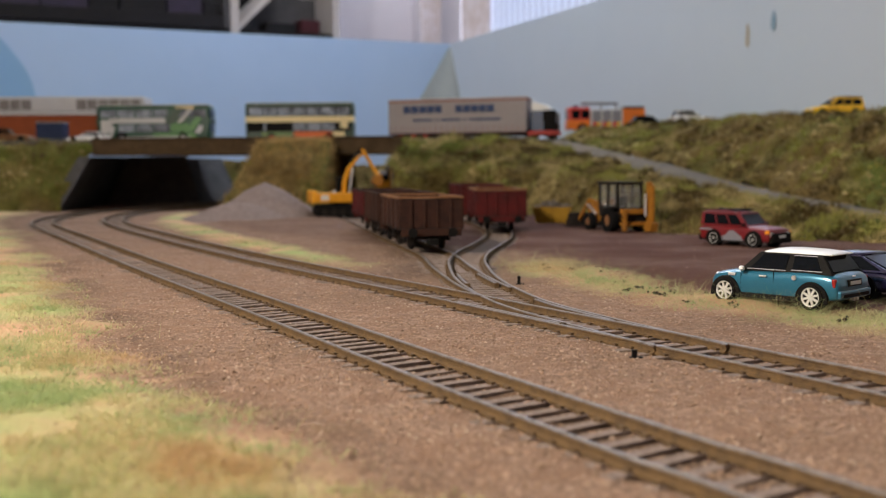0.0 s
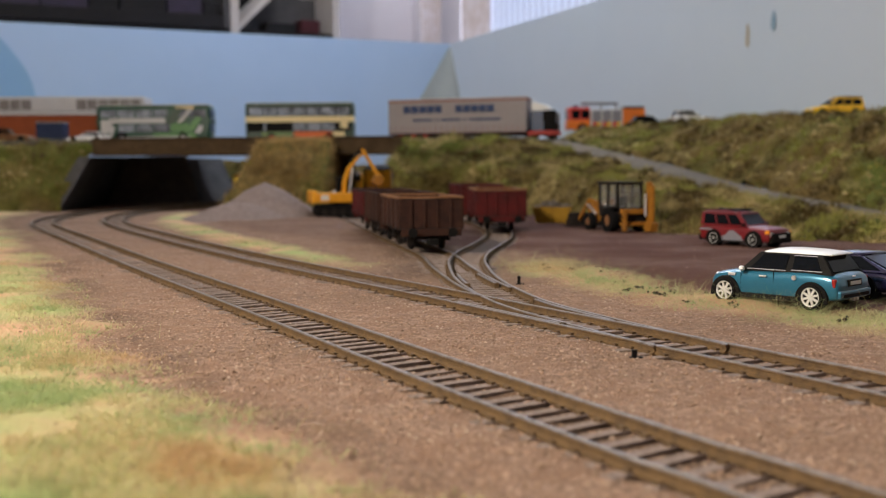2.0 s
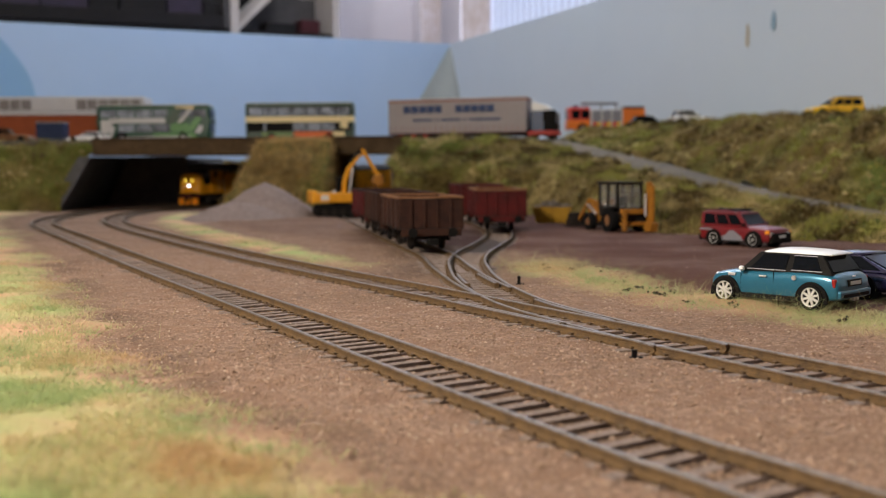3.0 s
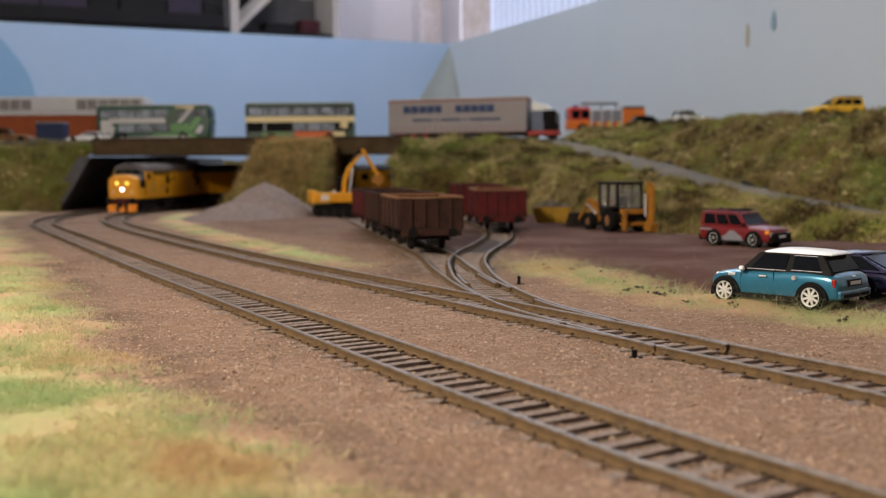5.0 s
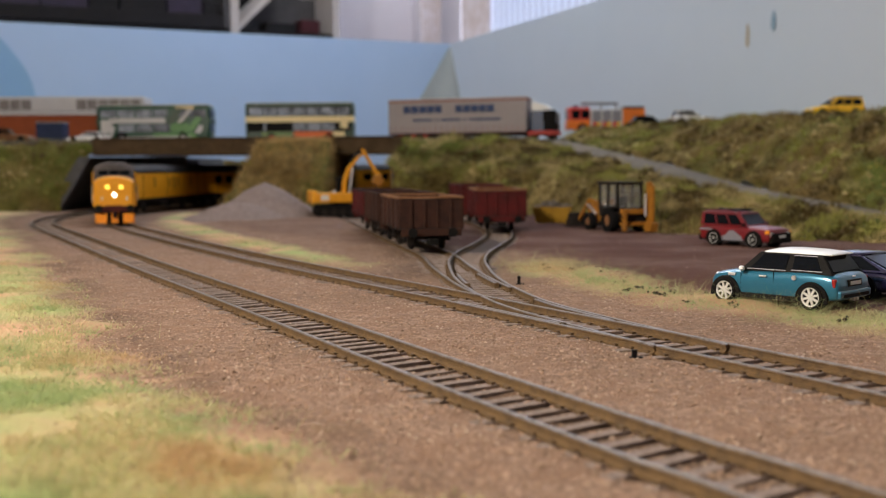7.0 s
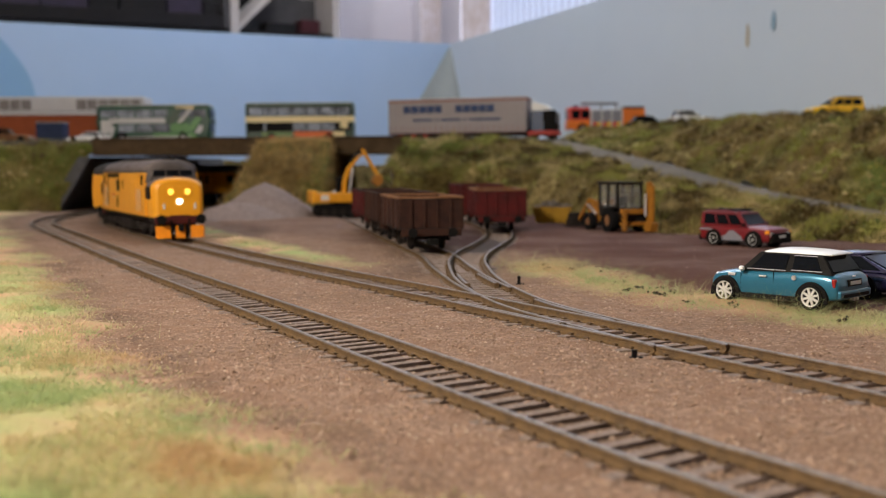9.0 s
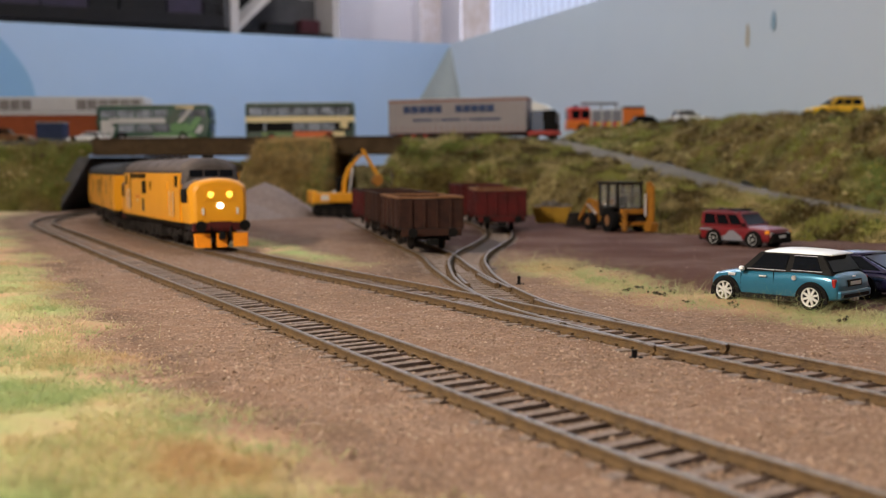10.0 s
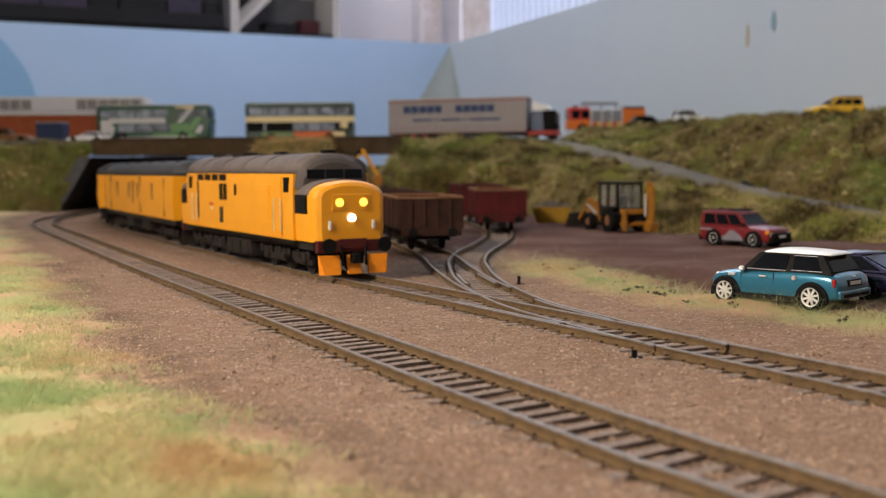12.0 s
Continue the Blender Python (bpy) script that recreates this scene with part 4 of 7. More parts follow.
    part("underframe", box(-NOSE + 0.004, NOSE - 0.004, -0.0145, 0.0145, 0.0105, 0.0138), M["under"], loco)
    part("fuel_tank", box(-0.018, 0.018, -0.0150, 0.0150, 0.0030, 0.0110, 0.001), M["under"], loco)
    for x, r in ((-0.012, 0), (0.0, 0), (0.011, 0)):
        for y in (-0.0152, 0.0152):
            part("battery_box", box(x - 0.004, x + 0.004, y - 0.0004, y + 0.0004, 0.004, 0.0095, 0.0002), M["under"], loco)
    # ends: lamps, buffers, ploughs
    for sgn in (1, -1):
        xe = sgn * (NOSE + 0.0014)
        lit = sgn > 0
        for y in (-0.0052, 0.0052):
            part("marker_lamp", cyl((xe - sgn * 0.001, y, 0.0297), (xe + sgn * 0.0003, y, 0.0297), 0.00165, 18), M["lamp_yellow"] if lit else M["red_lamp"], loco, "lit yellow marker lamp" if lit else "unlit red marker lamp")
        part("headlamp", cyl((xe - sgn * 0.001, 0, 0.0236), (xe + sgn * 0.0005, 0, 0.0236), 0.0016, 20), M["lamp_white"] if lit else M["chrome"], loco, "bright white headlamp" if lit else "unlit headlamp")
        part("headcode_panel", box(*sorted((xe - sgn * 0.001, xe - sgn * 0.0001)), -0.0085, 0.0085, 0.0262, 0.0331, 0.0003), M["yellow"], loco)
        for y in (-0.0095, 0.0095):
            part("lamp_bracket", box(*sorted((xe - sgn * 0.001, xe + sgn * 0.0004)), y - 0.0005, y + 0.0005, 0.0190, 0.0225), M["pale_trim"], loco)
        part("buffer_beam", box(*sorted((xe - sgn * 0.003, xe + sgn * 0.0005)), -0.0150, 0.0150, 0.0098, 0.0146, 0.0004), M["beam_red"], loco)
        part("beam_panel", box(*sorted((xe + sgn * 0.0004, xe + sgn * 0.0009)), -0.0062, 0.0062, 0.0112, 0.0152, 0.0003), M["beam_red"], loco)
        for y in (-0.0120, 0.0120):
            buf = part("buffer", cyl((xe, y, 0.0128), (xe + sgn * 0.0045, y, 0.0128), 0.0013, 14), M["black"], loco)
            part("buffer_head", cyl((xe + sgn * 0.0045, y, 0.0128), (xe + sgn * 0.0053, y, 0.0128), 0.0030, 20), M["black"], buf)
            part("brake_hose", cyl((xe + sgn * 0.0008, y * 0.45, 0.0125), (xe + sgn * 0.0022, y * 0.42, 0.0045), 0.0006, 8), M["black"], loco)
        part("coupling", box(*sorted((xe, xe + sgn * 0.005)), -0.0016, 0.0016, 0.0055, 0.0095, 0.0004), M["black"], loco)
        for y0, y1, sk in ((-0.0150, -0.0062, -0.0028), (0.0062, 0.0150, 0.0028), (-0.0028, 0.0028, 0)):
            bm = loft([[(xe + sgn * 0.0002, y0, 0.0088), (xe + sgn * 0.0002, y1, 0.0088), (xe + sgn * 0.0012, y1, 0.0088), (xe + sgn * 0.0012, y0, 0.0088)],
                       [(xe + sgn * 0.0012, y0 - sk * 0.0, 0.0012), (xe + sgn * 0.0012, y1 - sk * 0.0, 0.0012), (xe + sgn * 0.0030, y1 - sk * 0.6 * (y1 > 0), 0.0012), (xe + sgn * 0.0030, y0 - sk * 0.6 * (y0 < 0), 0.0012)]])
            # Rear blades take the dark underframe colour instead of orange.
            part("snow_plough", bm, M["plough_orange"] if lit else M["under"], loco, "orange snow plough blade" if lit else "dark snow plough blade")
    bogies = []
    for sgn in (1, -1):
        bx = sgn * 0.056
        bog = part("bogie", box(-0.028, 0.028, -0.0118, -0.0098, 0.0035, 0.0095, 0.0005), M["under"], loco, m=Matrix.Translation((bx, 0, 0)))
        part("bogie_frame", box(-0.028, 0.028, 0.0098, 0.0118, 0.0035, 0.0095, 0.0005), M["under"], bog)
        part("bogie_bolster", box(-0.006, 0.006, -0.0097, 0.0097, 0.0040, 0.0100), M["under"], bog)
        for x in (-0.0215, 0.0, 0.0215):
            for y in (-0.0084, 0.0084):
                ring_wheel(bog, x, y, 0.0069, 0.0069, 0.0022)
            for y in (-0.0124, 0.0124):
                part("axle_box", box(x - 0.0024, x + 0.0024, y - 0.0008, y + 0.0008, 0.0048, 0.0088, 0.0004), M["under"], bog)
                for k in (-0.0055, 0.0055):
                    part("spring", cyl((x + k, y, 0.0065), (x + k, y, 0.0100), 0.0012, 10), M["under"], bog)
        bogies.append(bog)
    return loco, bogies


def build_coach(label, windows, tint="glass"):
    coach = thing("test_coach", label, "coach", "yellow coaches")
    L, W, BZ, CZ, RZ = 0.226, 0.0172, 0.0145, 0.0395, 0.0485
    h = L / 2
    ring = lambda x: [(x, -W * 0.96, BZ), (x, -W, BZ + 0.008), (x, -W, BZ + 0.014), (x, -W * 0.965, CZ), (x, W * 0.965, CZ), (x, W, BZ + 0.014), (x, W, BZ + 0.008), (x, W * 0.96, BZ)]
    part("body", loft([ring(-h), ring(h)]), M["yellow"], coach, "plain yellow body")
    part("roof", loft([section(W * 0.965, 0, CZ + 0.0002, CZ + 0.0078, -h), section(W * 0.965, 0, CZ + 0.0002, RZ, -h + 0.003), section(W * 0.965, 0, CZ + 0.0002, RZ, h - 0.003), section(W * 0.965, 0, CZ + 0.0002, CZ + 0.0078, h)]), M["roof_dark"], coach, "dark grey roof", True)
    for x in (-0.08, -0.04, 0.0, 0.04, 0.08):
        part("roof_vent", box(x - 0.003, x + 0.003, -0.0075, -0.0045, RZ - 0.0018, RZ + 0.0004, 0.0005), M["roof_dark"], coach)
    for sgn in (1, -1):
        part("gangway", box(*sorted((sgn * h, sgn * (h + 0.0045))), -0.0065, 0.0065, 0.012, 0.042, 0.0008), M["black"], coach, "black gangway bellows")
        part("end_step", box(*sorted((sgn * h, sgn * (h + 0.0006))), 0.010, 0.0125, 0.018, 0.036), M["plough_orange"], coach)
        for y in (-0.0115, 0.0115):
            part("buffer", cyl((sgn * h, y, 0.0128), (sgn * (h + 0.005), y, 0.0128), 0.0022, 14, 0.0026), M["black"], coach)
    for s2 in (1, -1):
        for x0, x1, z0, z1 in windows:
            part("side_window", box(x0, x1, *sorted((s2 * (W - 0.0008), s2 * (W + 0.0002))), z0, z1, 0.0001), M[tint], coach)
        for x in (-0.088, 0.02, 0.09):
            part("door_line", box(x, x + 0.0006, *sorted((s2 * (W - 0.0006), s2 * (W + 0.00012))), 0.016, 0.0385), M["coach_slit"], coach)
        part("solebar", box(-h, h, *sorted((s2 * (W - 0.002), s2 * (W - 0.0012))), 0.0115, 0.0144), M["under"], coach)
    part("underframe", box(-h + 0.003, h - 0.003, -0.013, 0.013, 0.0118, 0.0142), M["under"], coach)
    for x in (-0.030, 0.022):
        part("equipment_box", box(x - 0.013, x + 0.013, -0.0145, 0.0145, 0.005, 0.0116, 0.0006), M["under"], coach)
    bogies = []
    for sgn in (1, -1):
        bog = part("bogie", box(-0.021, 0.021, -0.0122, -0.0104, 0.0040, 0.0088, 0.0006), M["under"], coach, m=Matrix.Translation((sgn * 0.078, 0, 0)))
        part("bogie_frame", box(-0.021, 0.021, 0.0104, 0.0122, 0.0040, 0.0088, 0.0006), M["under"], bog)
        part("bogie_bolster", box(-0.005, 0.005, -0.0103, 0.0103, 0.004, 0.0115), M["under"], bog)
        for x in (-0.0165, 0.0165):
            for y in (-0.0084, 0.0084):
                ring_wheel(bog, x, y, 0.006, 0.006, 0.0022)
            for y in (-0.0128, 0.0128):
                part("axle_box", box(x - 0.002, x + 0.002, y - 0.0008, y + 0.0008, 0.004, 0.008, 0.0004), M["under"], bog)
        bogies.append(bog)
    return coach, bogies


def build_wagon(name, label, way, y_at, length, width, z0, z1, side, rim, load, ribs=5, group="goods wagons"):
    fine, run = way
    s = min(range(len(fine)), key=lambda i: abs(fine[i].y - y_at))
    p, a = along(way, run[s])
    w = thing(name, label, "goods wagon", group, m=Matrix.Translation(p) @ Matrix.Rotation(a, 4, "Z"))
    h, b, t = length / 2, width / 2, 0.0009
    part("floor", box(-h, h, -b, b, z0 - 0.0008, z0), M["under"], w)
    for y0, y1 in ((-b, -b + t), (b - t, b)):
        part("side_panel", box(-h, h, y0, y1, z0, z1, 0.0002), side, w)
    for x0, x1 in ((-h, -h + t), (h - t, h)):
        part("end_panel", box(x0, x1, -b + t, b - t, z0, z1, 0.0002), side, w)
    for y in (-b, b):
        for i in range(ribs):
            x = lerp(-h + 0.003, h - 0.003, i / (ribs - 1))
            part("side_rib", box(x - 0.0008, x + 0.0008, y - 0.0007, y + 0.0007, z0 - 0.001, z1 - 0.0004, 0.0002), side, w)
    for x in (-h, h):
        for y in (-b * 0.62, -b * 0.2, b * 0.2, b * 0.62):
            part("end_rib", box(x - 0.0007, x + 0.0007, y - 0.0007, y + 0.0007, z0, z1 - 0.0004, 0.0002), side, w)
    for y in (-b + t / 2, b - t / 2):
        part("rim", box(-h - 0.0006, h + 0.0006, y - 0.0010, y + 0.0010, z1, z1 + 0.0011, 0.0003), rim, w)
    for x in (-h + t / 2, h - t / 2):
        part("rim", box(x - 0.0010, x + 0.0010, -b + 0.0012, b - 0.0012, z1 + 0.0001, z1 + 0.0012, 0.0003), rim, w)
    if load:
        nx, ny = 26, 12
        rng = random.Random(y_at)
        pts = [[(lerp(-h + t, h - t, i / nx), lerp(-b + t, b - t, j / ny), z1 - 0.0035 + 0.0028 * math.sin(math.pi * i / nx) * math.sin(math.pi * j / ny) + rng.uniform(-0.0006, 0.0006)) for i in range(nx + 1)] for j in range(ny + 1)]
        bm = bmesh.new()
        vs = [[bm.verts.new(q) for q in row] for row in pts]
        for j in range(ny):
            for i in range(nx):
                bm.faces.new((vs[j][i], vs[j][i + 1], vs[j + 1][i + 1], vs[j + 1][i]))
        part("load", bm, load, w, "loose grey-brown stone load")
    for y in (-b * 0.72, b * 0.72):
        part("solebar", box(-h, h, y - 0.001, y + 0.001, z0 - 0.0035, z0 - 0.0008), M["under"], w)
    for x in (-h, h):
        part("headstock", box(x - 0.001, x + 0.001, -b * 0.94, b * 0.94, z0 - 0.0042, z0 - 0.0004, 0.0003), side, w)
        sg = 1 if x > 0 else -1
        for y in (-0.0105, 0.0105):
            buf = part("buffer", cyl((x, y, z0 - 0.0022), (x + sg * 0.0045, y, z0 - 0.0022), 0.0012, 12), M["black"], w)
            part("buffer_head", cyl((x + sg * 0.0045, y, z0 - 0.0022), (x + sg * 0.0053, y, z0 - 0.0022), 0.0025, 16), M["black"], buf)
        part("coupling", box(*sorted((x, x + sg * 0.007)), -0.0028, 0.0028, 0.0035, 0.0065, 0.0005), M["black"], w)
    for x in (-h * 0.55, h * 0.55):
        part("axle", cyl((x, -0.008, 0.0062), (x, 0.008, 0.0062), 0.001, 8), M["under"], w)
        for y in (-0.0083, 0.0083):
            ring_wheel(w, x, y, 0.0062, 0.0062, 0.0022)
        for y in (-0.0118, 0.0118):
            part("axle_guard", prism([(x - 0.0045, z0 - 0.002), (x + 0.0045, z0 - 0.002), (x + 0.0018, 0.0042), (x - 0.0018, 0.0042)], "y", y - 0.0008, y + 0.0008), M["under"], w)
    return w


LOCO, LOCO_BOGIES = build_loco()
COACH_A, COACH_A_BOGIES = build_coach("plain yellow test coach with few small windows and dark roof", [(-0.062, -0.058, 0.025, 0.035), (-0.020, -0.016, 0.025, 0.035), (-0.006, -0.001, 0.022, 0.036), (0.010, 0.014, 0.025, 0.035), (0.055, 0.059, 0.025, 0.035)], "coach_slit")
COACH_B, COACH_B_BOGIES = build_coach("yellow test coach with a row of wide dark windows", [(x, x + 0.011, 0.0265, 0.0355) for x in (-0.094, -0.074, -0.054, -0.034, -0.014, 0.006, 0.026, 0.046, 0.066, 0.084)])
COACH_C, COACH_C_BOGIES = build_coach("yellow test coach with dark windows at the rear of the train", [(x, x + 0.011, 0.0265, 0.0355) for x in (-0.094, -0.070, -0.046, -0.022, 0.002, 0.026, 0.050, 0.080)])
build_wagon("mineral_wagon", "rusty brown open wagon with orange rusted rim, on the siding", WAY_SIDING_B, 0.592, 0.070, 0.034, 0.0120, 0.0272, M["rust"], M["rust_edge"], M["load"])
build_wagon("mineral_wagon", "dark rusty brown open wagon full of stone", WAY_SIDING_B, 0.672, 0.070, 0.034, 0.0120, 0.0276, M["rust"], M["rust"], M["load"])
build_wagon("mineral_wagon", "reddish open wagon full of stone", WAY_SIDING_B, 0.752, 0.070, 0.034, 0.0120, 0.0276, M["wagon_red"], M["rust"], M["load"])
build_wagon("ballast_wagon", "deep red open wagon with rusty rim beside the yard", WAY_SIDING, 0.765, 0.086, 0.0335, 0.0105, 0.0272, M["wagon_red"], M["rust_edge"], M["load"])
build_wagon("ballast_wagon", "deep red open wagon standing behind another", WAY_SIDING, 0.885, 0.086, 0.0335, 0.0105, 0.0285, M["wagon_red"], M["wagon_red"], M["load"])


# ---- road vehicles ----
def stand(x, y, heading, sink=0.0002, z=None, size=1.0):
    return Matrix.Translation((x, y, (ground_z(x, y) if z is None else z) - sink)) @ Matrix.Rotation(heading, 4, "Z") @ Matrix.Scale(size, 4)


def smooth_part(name, bm, material, parent, label="", level=2):
    ob = part(name, bm, material, parent, label, True)
    sub = ob.modifiers.new("round", "SUBSURF")
    sub.levels = sub.render_levels = level
    return ob


def pane(name, corners, material, parent, thick=0.0003, sink=0.0002, label=""):
    """A thin plate over four corners, standing proud of their plane."""
    c = [Vector(p) for p in corners]
    nrm = (c[1] - c[0]).cross(c[3] - c[0]).normalized()
    mid = sum(c, Vector()) / 4
    if nrm.dot(Vector((mid.x, mid.y, 0))) < 0:
        nrm = -nrm
    return part(name, loft([[p - nrm * sink for p in c], [p + nrm * thick for p in c]]), material, parent, label)


def road_wheel(parent, x, y, r, w, rim=0.62, spokes=0, rim_mat="wheel_silver"):
    side = 1 if y > 0 else -1
    bm = bmesh.new()
    prof = [(r * rim * 0.98, -w / 2), (r * 0.94, -w / 2), (r, -w * 0.32), (r, w * 0.32), (r * 0.94, w / 2), (r * rim * 0.98, w / 2)]
    rings = [[(x + math.cos(a) * q, y + v, r + math.sin(a) * q) for q, v in prof] for a in [2 * math.pi * i / 24 for i in range(25)]]
    wheel = part("wheel", loft(rings, False), M["tyre"], parent, smooth=False)
    yo = y + side * w * 0.36
    if spokes:
        bm = bmesh.new()
        rr = [[(x + math.cos(a) * q, yo + side * v, r + math.sin(a) * q) for q, v in ((r * rim, -w * 0.2), (r * rim, w * 0.12), (r * rim * 0.87, w * 0.08), (r * rim * 0.87, -w * 0.2))] for a in [2 * math.pi * i / 24 for i in range(25)]]
        bm = loft(rr, False)
        for k in range(spokes):
            m = Matrix.Translation((x, 0, r)) @ Matrix.Rotation(2 * math.pi * k / spokes + 0.3, 4, "Y")
            add_box(bm, r * 0.08, r * rim * 0.92, min(yo - side * w * 0.1, yo + side * w * 0.06), max(yo - side * w * 0.1, yo + side * w * 0.06), -r * 0.085, r * 0.085, 0.0, m)
        add_cyl(bm, (x, yo - side * w * 0.1, r), (x, yo + side * w * 0.12, r), r * 0.16, 12)
        part("rim", bm, M[rim_mat], wheel, "spoked silver rim")
        part("hub_back", cyl((x, y - side * w * 0.2, r), (x, y + side * w * 0.02, r), r * 0.62, 20), M["black"], wheel)
    else:
        bm = cyl((x, y, r), (x, yo + side * w * 0.05, r), r * rim, 20, r * rim * 0.8)
        part("rim", bm, M[rim_mat], wheel)
    return wheel


def car_body(parent, stations, paint, label="", level=2):
    rings = []
    for x, zb, zt, hw in stations:
        d = zt - zb
        half = [(hw * 0.90, zb), (hw * 0.985, zb + d * 0.12), (hw, zb + d * 0.42), (hw * 0.985, zb + d * 0.72), (hw * 0.93, zb + d * 0.95), (hw * 0.70, zt + d * 0.02), (hw * 0.25, zt + d * 0.05)]
        rings.append([(x, y, z) for y, z in half] + [(x, -y, z) for y, z in half[::-1]])
    return smooth_part("body", loft(rings), paint, parent, label, level)


def greenhouse(parent, base, top, zb, zt, pillar, side_panes, front=True, rear=True, glass="glass"):
    """Pillared upper body as a tapered block with panes: base and top are (x rear, x front, half width)."""
    def pt(u, v, s):
        x = lerp(lerp(base[0], base[1], u), lerp(top[0], top[1], u), v)
        return Vector((x, s * lerp(base[2], top[2], v), lerp(zb, zt, v)))
    ring = lambda v: [pt(0, v, -1), pt(1, v, -1), pt(1, v, 1), pt(0, v, 1)]
    cabin = part("cabin", loft([ring(0), ring(1)]), pillar, parent)
    for s in (1, -1):
        for u0, u1, v0, v1 in side_panes:
            pane("side_window", [pt(u0, v0, s), pt(u1, v0, s), pt(u1, v1, s), pt(u0, v1, s)], M[glass], cabin)
    for u, on, name in ((1, front, "windscreen"), (0, rear, "rear_window")):
        if on:
            a, b, c, d = pt(u, 0.14, -0.86), pt(u, 0.14, 0.86), pt(u, 0.88, 0.88), pt(u, 0.88, -0.88)
            pane(name, [a, b, c, d], M[glass], cabin)
    return pt


def arch(parent, x, y, r, material, w=0.0006):
    """A wheel-arch moulding: half a ring on the body side."""
    side = 1 if y > 0 else -1
    rings = []
    for i in range(17):
        a = math.radians(-12 + 204 * i / 16)
        rings.append([(x + math.cos(a) * q, y + side * v, r * 0.78 + math.sin(a) * q) for q, v in ((r * 1.02, -w), (r * 1.02, w), (r * 1.30, w * 0.7), (r * 1.36, -w))])
    part("wheel_arch", loft(rings), material, parent)


def shadow_gap(parent, x, y, r):
    # Solid black disc behind the wheel, put in for the well's shade.
    part("wheel_well", cyl((x, y - 0.0022, r * 1.02), (x, y + 0.0022, r * 1.02), r * 1.06, 22), M["black"], parent)


def build_mini(x, y, heading):
    car = thing("hatchback_car", "metallic teal hatchback with white roof, parked on the yard edge", "car", "parked cars", m=stand(x, y, heading, size=0.93))
    st = [(-0.0250, 0.0052, 0.0078, 0.0088), (-0.0246, 0.0036, 0.0100, 0.0108), (-0.0234, 0.0028, 0.0122, 0.0117), (-0.0150, 0.0025, 0.0127, 0.0121), (-0.004, 0.0025, 0.0124, 0.0120), (0.0070, 0.0025, 0.0118, 0.0120), (0.0110, 0.0025, 0.0116, 0.0119), (0.0170, 0.0026, 0.0110, 0.0118), (0.0210, 0.0028, 0.0103, 0.0112), (0.0228, 0.0034, 0.0090, 0.0100), (0.0235, 0.0048, 0.0074, 0.0086)]
    car_body(car, st, M["teal"], "metallic teal body")
    pt = greenhouse(car, (-0.0226, 0.0112, 0.0108), (-0.0180, 0.0046, 0.0085), 0.0116, 0.0180, M["black"], [(0.50, 0.90, 0.12, 0.90), (0.10, 0.42, 0.16, 0.88)])
    for s in (1, -1):
        for a, b, c, d in (((0.09, 0.13), (0.43, 0.13), (0.43, 0.16), (0.09, 0.16)), ((0.09, 0.88), (0.43, 0.88), (0.43, 0.91), (0.09, 0.91)), ((0.49, 0.08), (0.93, 0.08), (0.93, 0.11), (0.49, 0.11))):
            pane("window_trim", [pt(*a, s), pt(*b, s), pt(*c, s), pt(*d, s)], M["silver"], car, 0.0004)
    roof = [(-0.0200, 0.0178, 0.0181, 0.0076), (-0.0194, 0.0175, 0.0187, 0.0089), (-0.012, 0.0174, 0.0193, 0.0092), (-0.003, 0.0174, 0.0194, 0.0092), (0.0030, 0.0174, 0.0189, 0.0088), (0.0056, 0.0172, 0.0179, 0.0078)]
    rings = [[(px, -w, zb), (px, -w * 0.97, lerp(zb, zt, 0.55)), (px, -w * 0.6, zt), (px, 0, zt + 0.0002), (px, w * 0.6, zt), (px, w * 0.97, lerp(zb, zt, 0.55)), (px, w, zb)] for px, zb, zt, w in roof]
    smooth_part("roof", loft(rings), M["white_paint"], car, "glossy white roof")
    for px in (-0.0160, 0.0162):
        for s in (1, -1):
            shadow_gap(car, px, s * 0.0098, 0.0043)
            road_wheel(car, px, s * 0.0113, 0.0043, 0.0030, 0.76, 8, "wheel_silver")
            arch(car, px, s * 0.0119, 0.0044, M["black"], 0.0004)
    for s in (1, -1):
        part("sill", box(-0.0108, 0.0108, *sorted((s * 0.0108, s * 0.0121)), 0.0022, 0.0040, 0.0003), M["black"], car, "black sill strip")
        part("door_handle", box(0.0003, 0.0030, *sorted((s * 0.0118, s * 0.0124)), 0.0098, 0.0104, 0.0002), M["chrome"], car, "chrome handle")
        part("door_seam", box(0.0102, 0.01028, *sorted((s * 0.0115, s * 0.01186)), 0.0040, 0.0114), M["black"], car)
        part("door_seam", box(-0.0022, -0.00212, *sorted((s * 0.0115, s * 0.01192)), 0.0040, 0.0116), M["black"], car)
        mir = smooth_part("door_mirror", box(0.0080, 0.0104, *sorted((s * 0.0116, s * 0.0142)), 0.0112, 0.0134), M["white_paint"], car, "white door mirror", 2)
        part("tail_lamp", box(-0.0240, -0.0226, *sorted((s * 0.0098, s * 0.01135)), 0.0076, 0.0106, 0.0005), M["red_lamp"], car, "red tail lamp")
        part("head_lamp", cyl((0.0195, s * 0.0080, 0.0087), (0.0216, s * 0.0082, 0.0085), 0.0015, 18), M["chrome"], car)
        part("side_repeater", box(0.0125, 0.0152, *sorted((s * 0.0114, s * 0.01205)), 0.0095, 0.0105, 0.0002), M["chrome"], car)
        part("exhaust", cyl((-0.0256, s * 0.0012, 0.0036), (-0.0240, s * 0.0012, 0.0036), 0.0006, 12), M["chrome"], car)
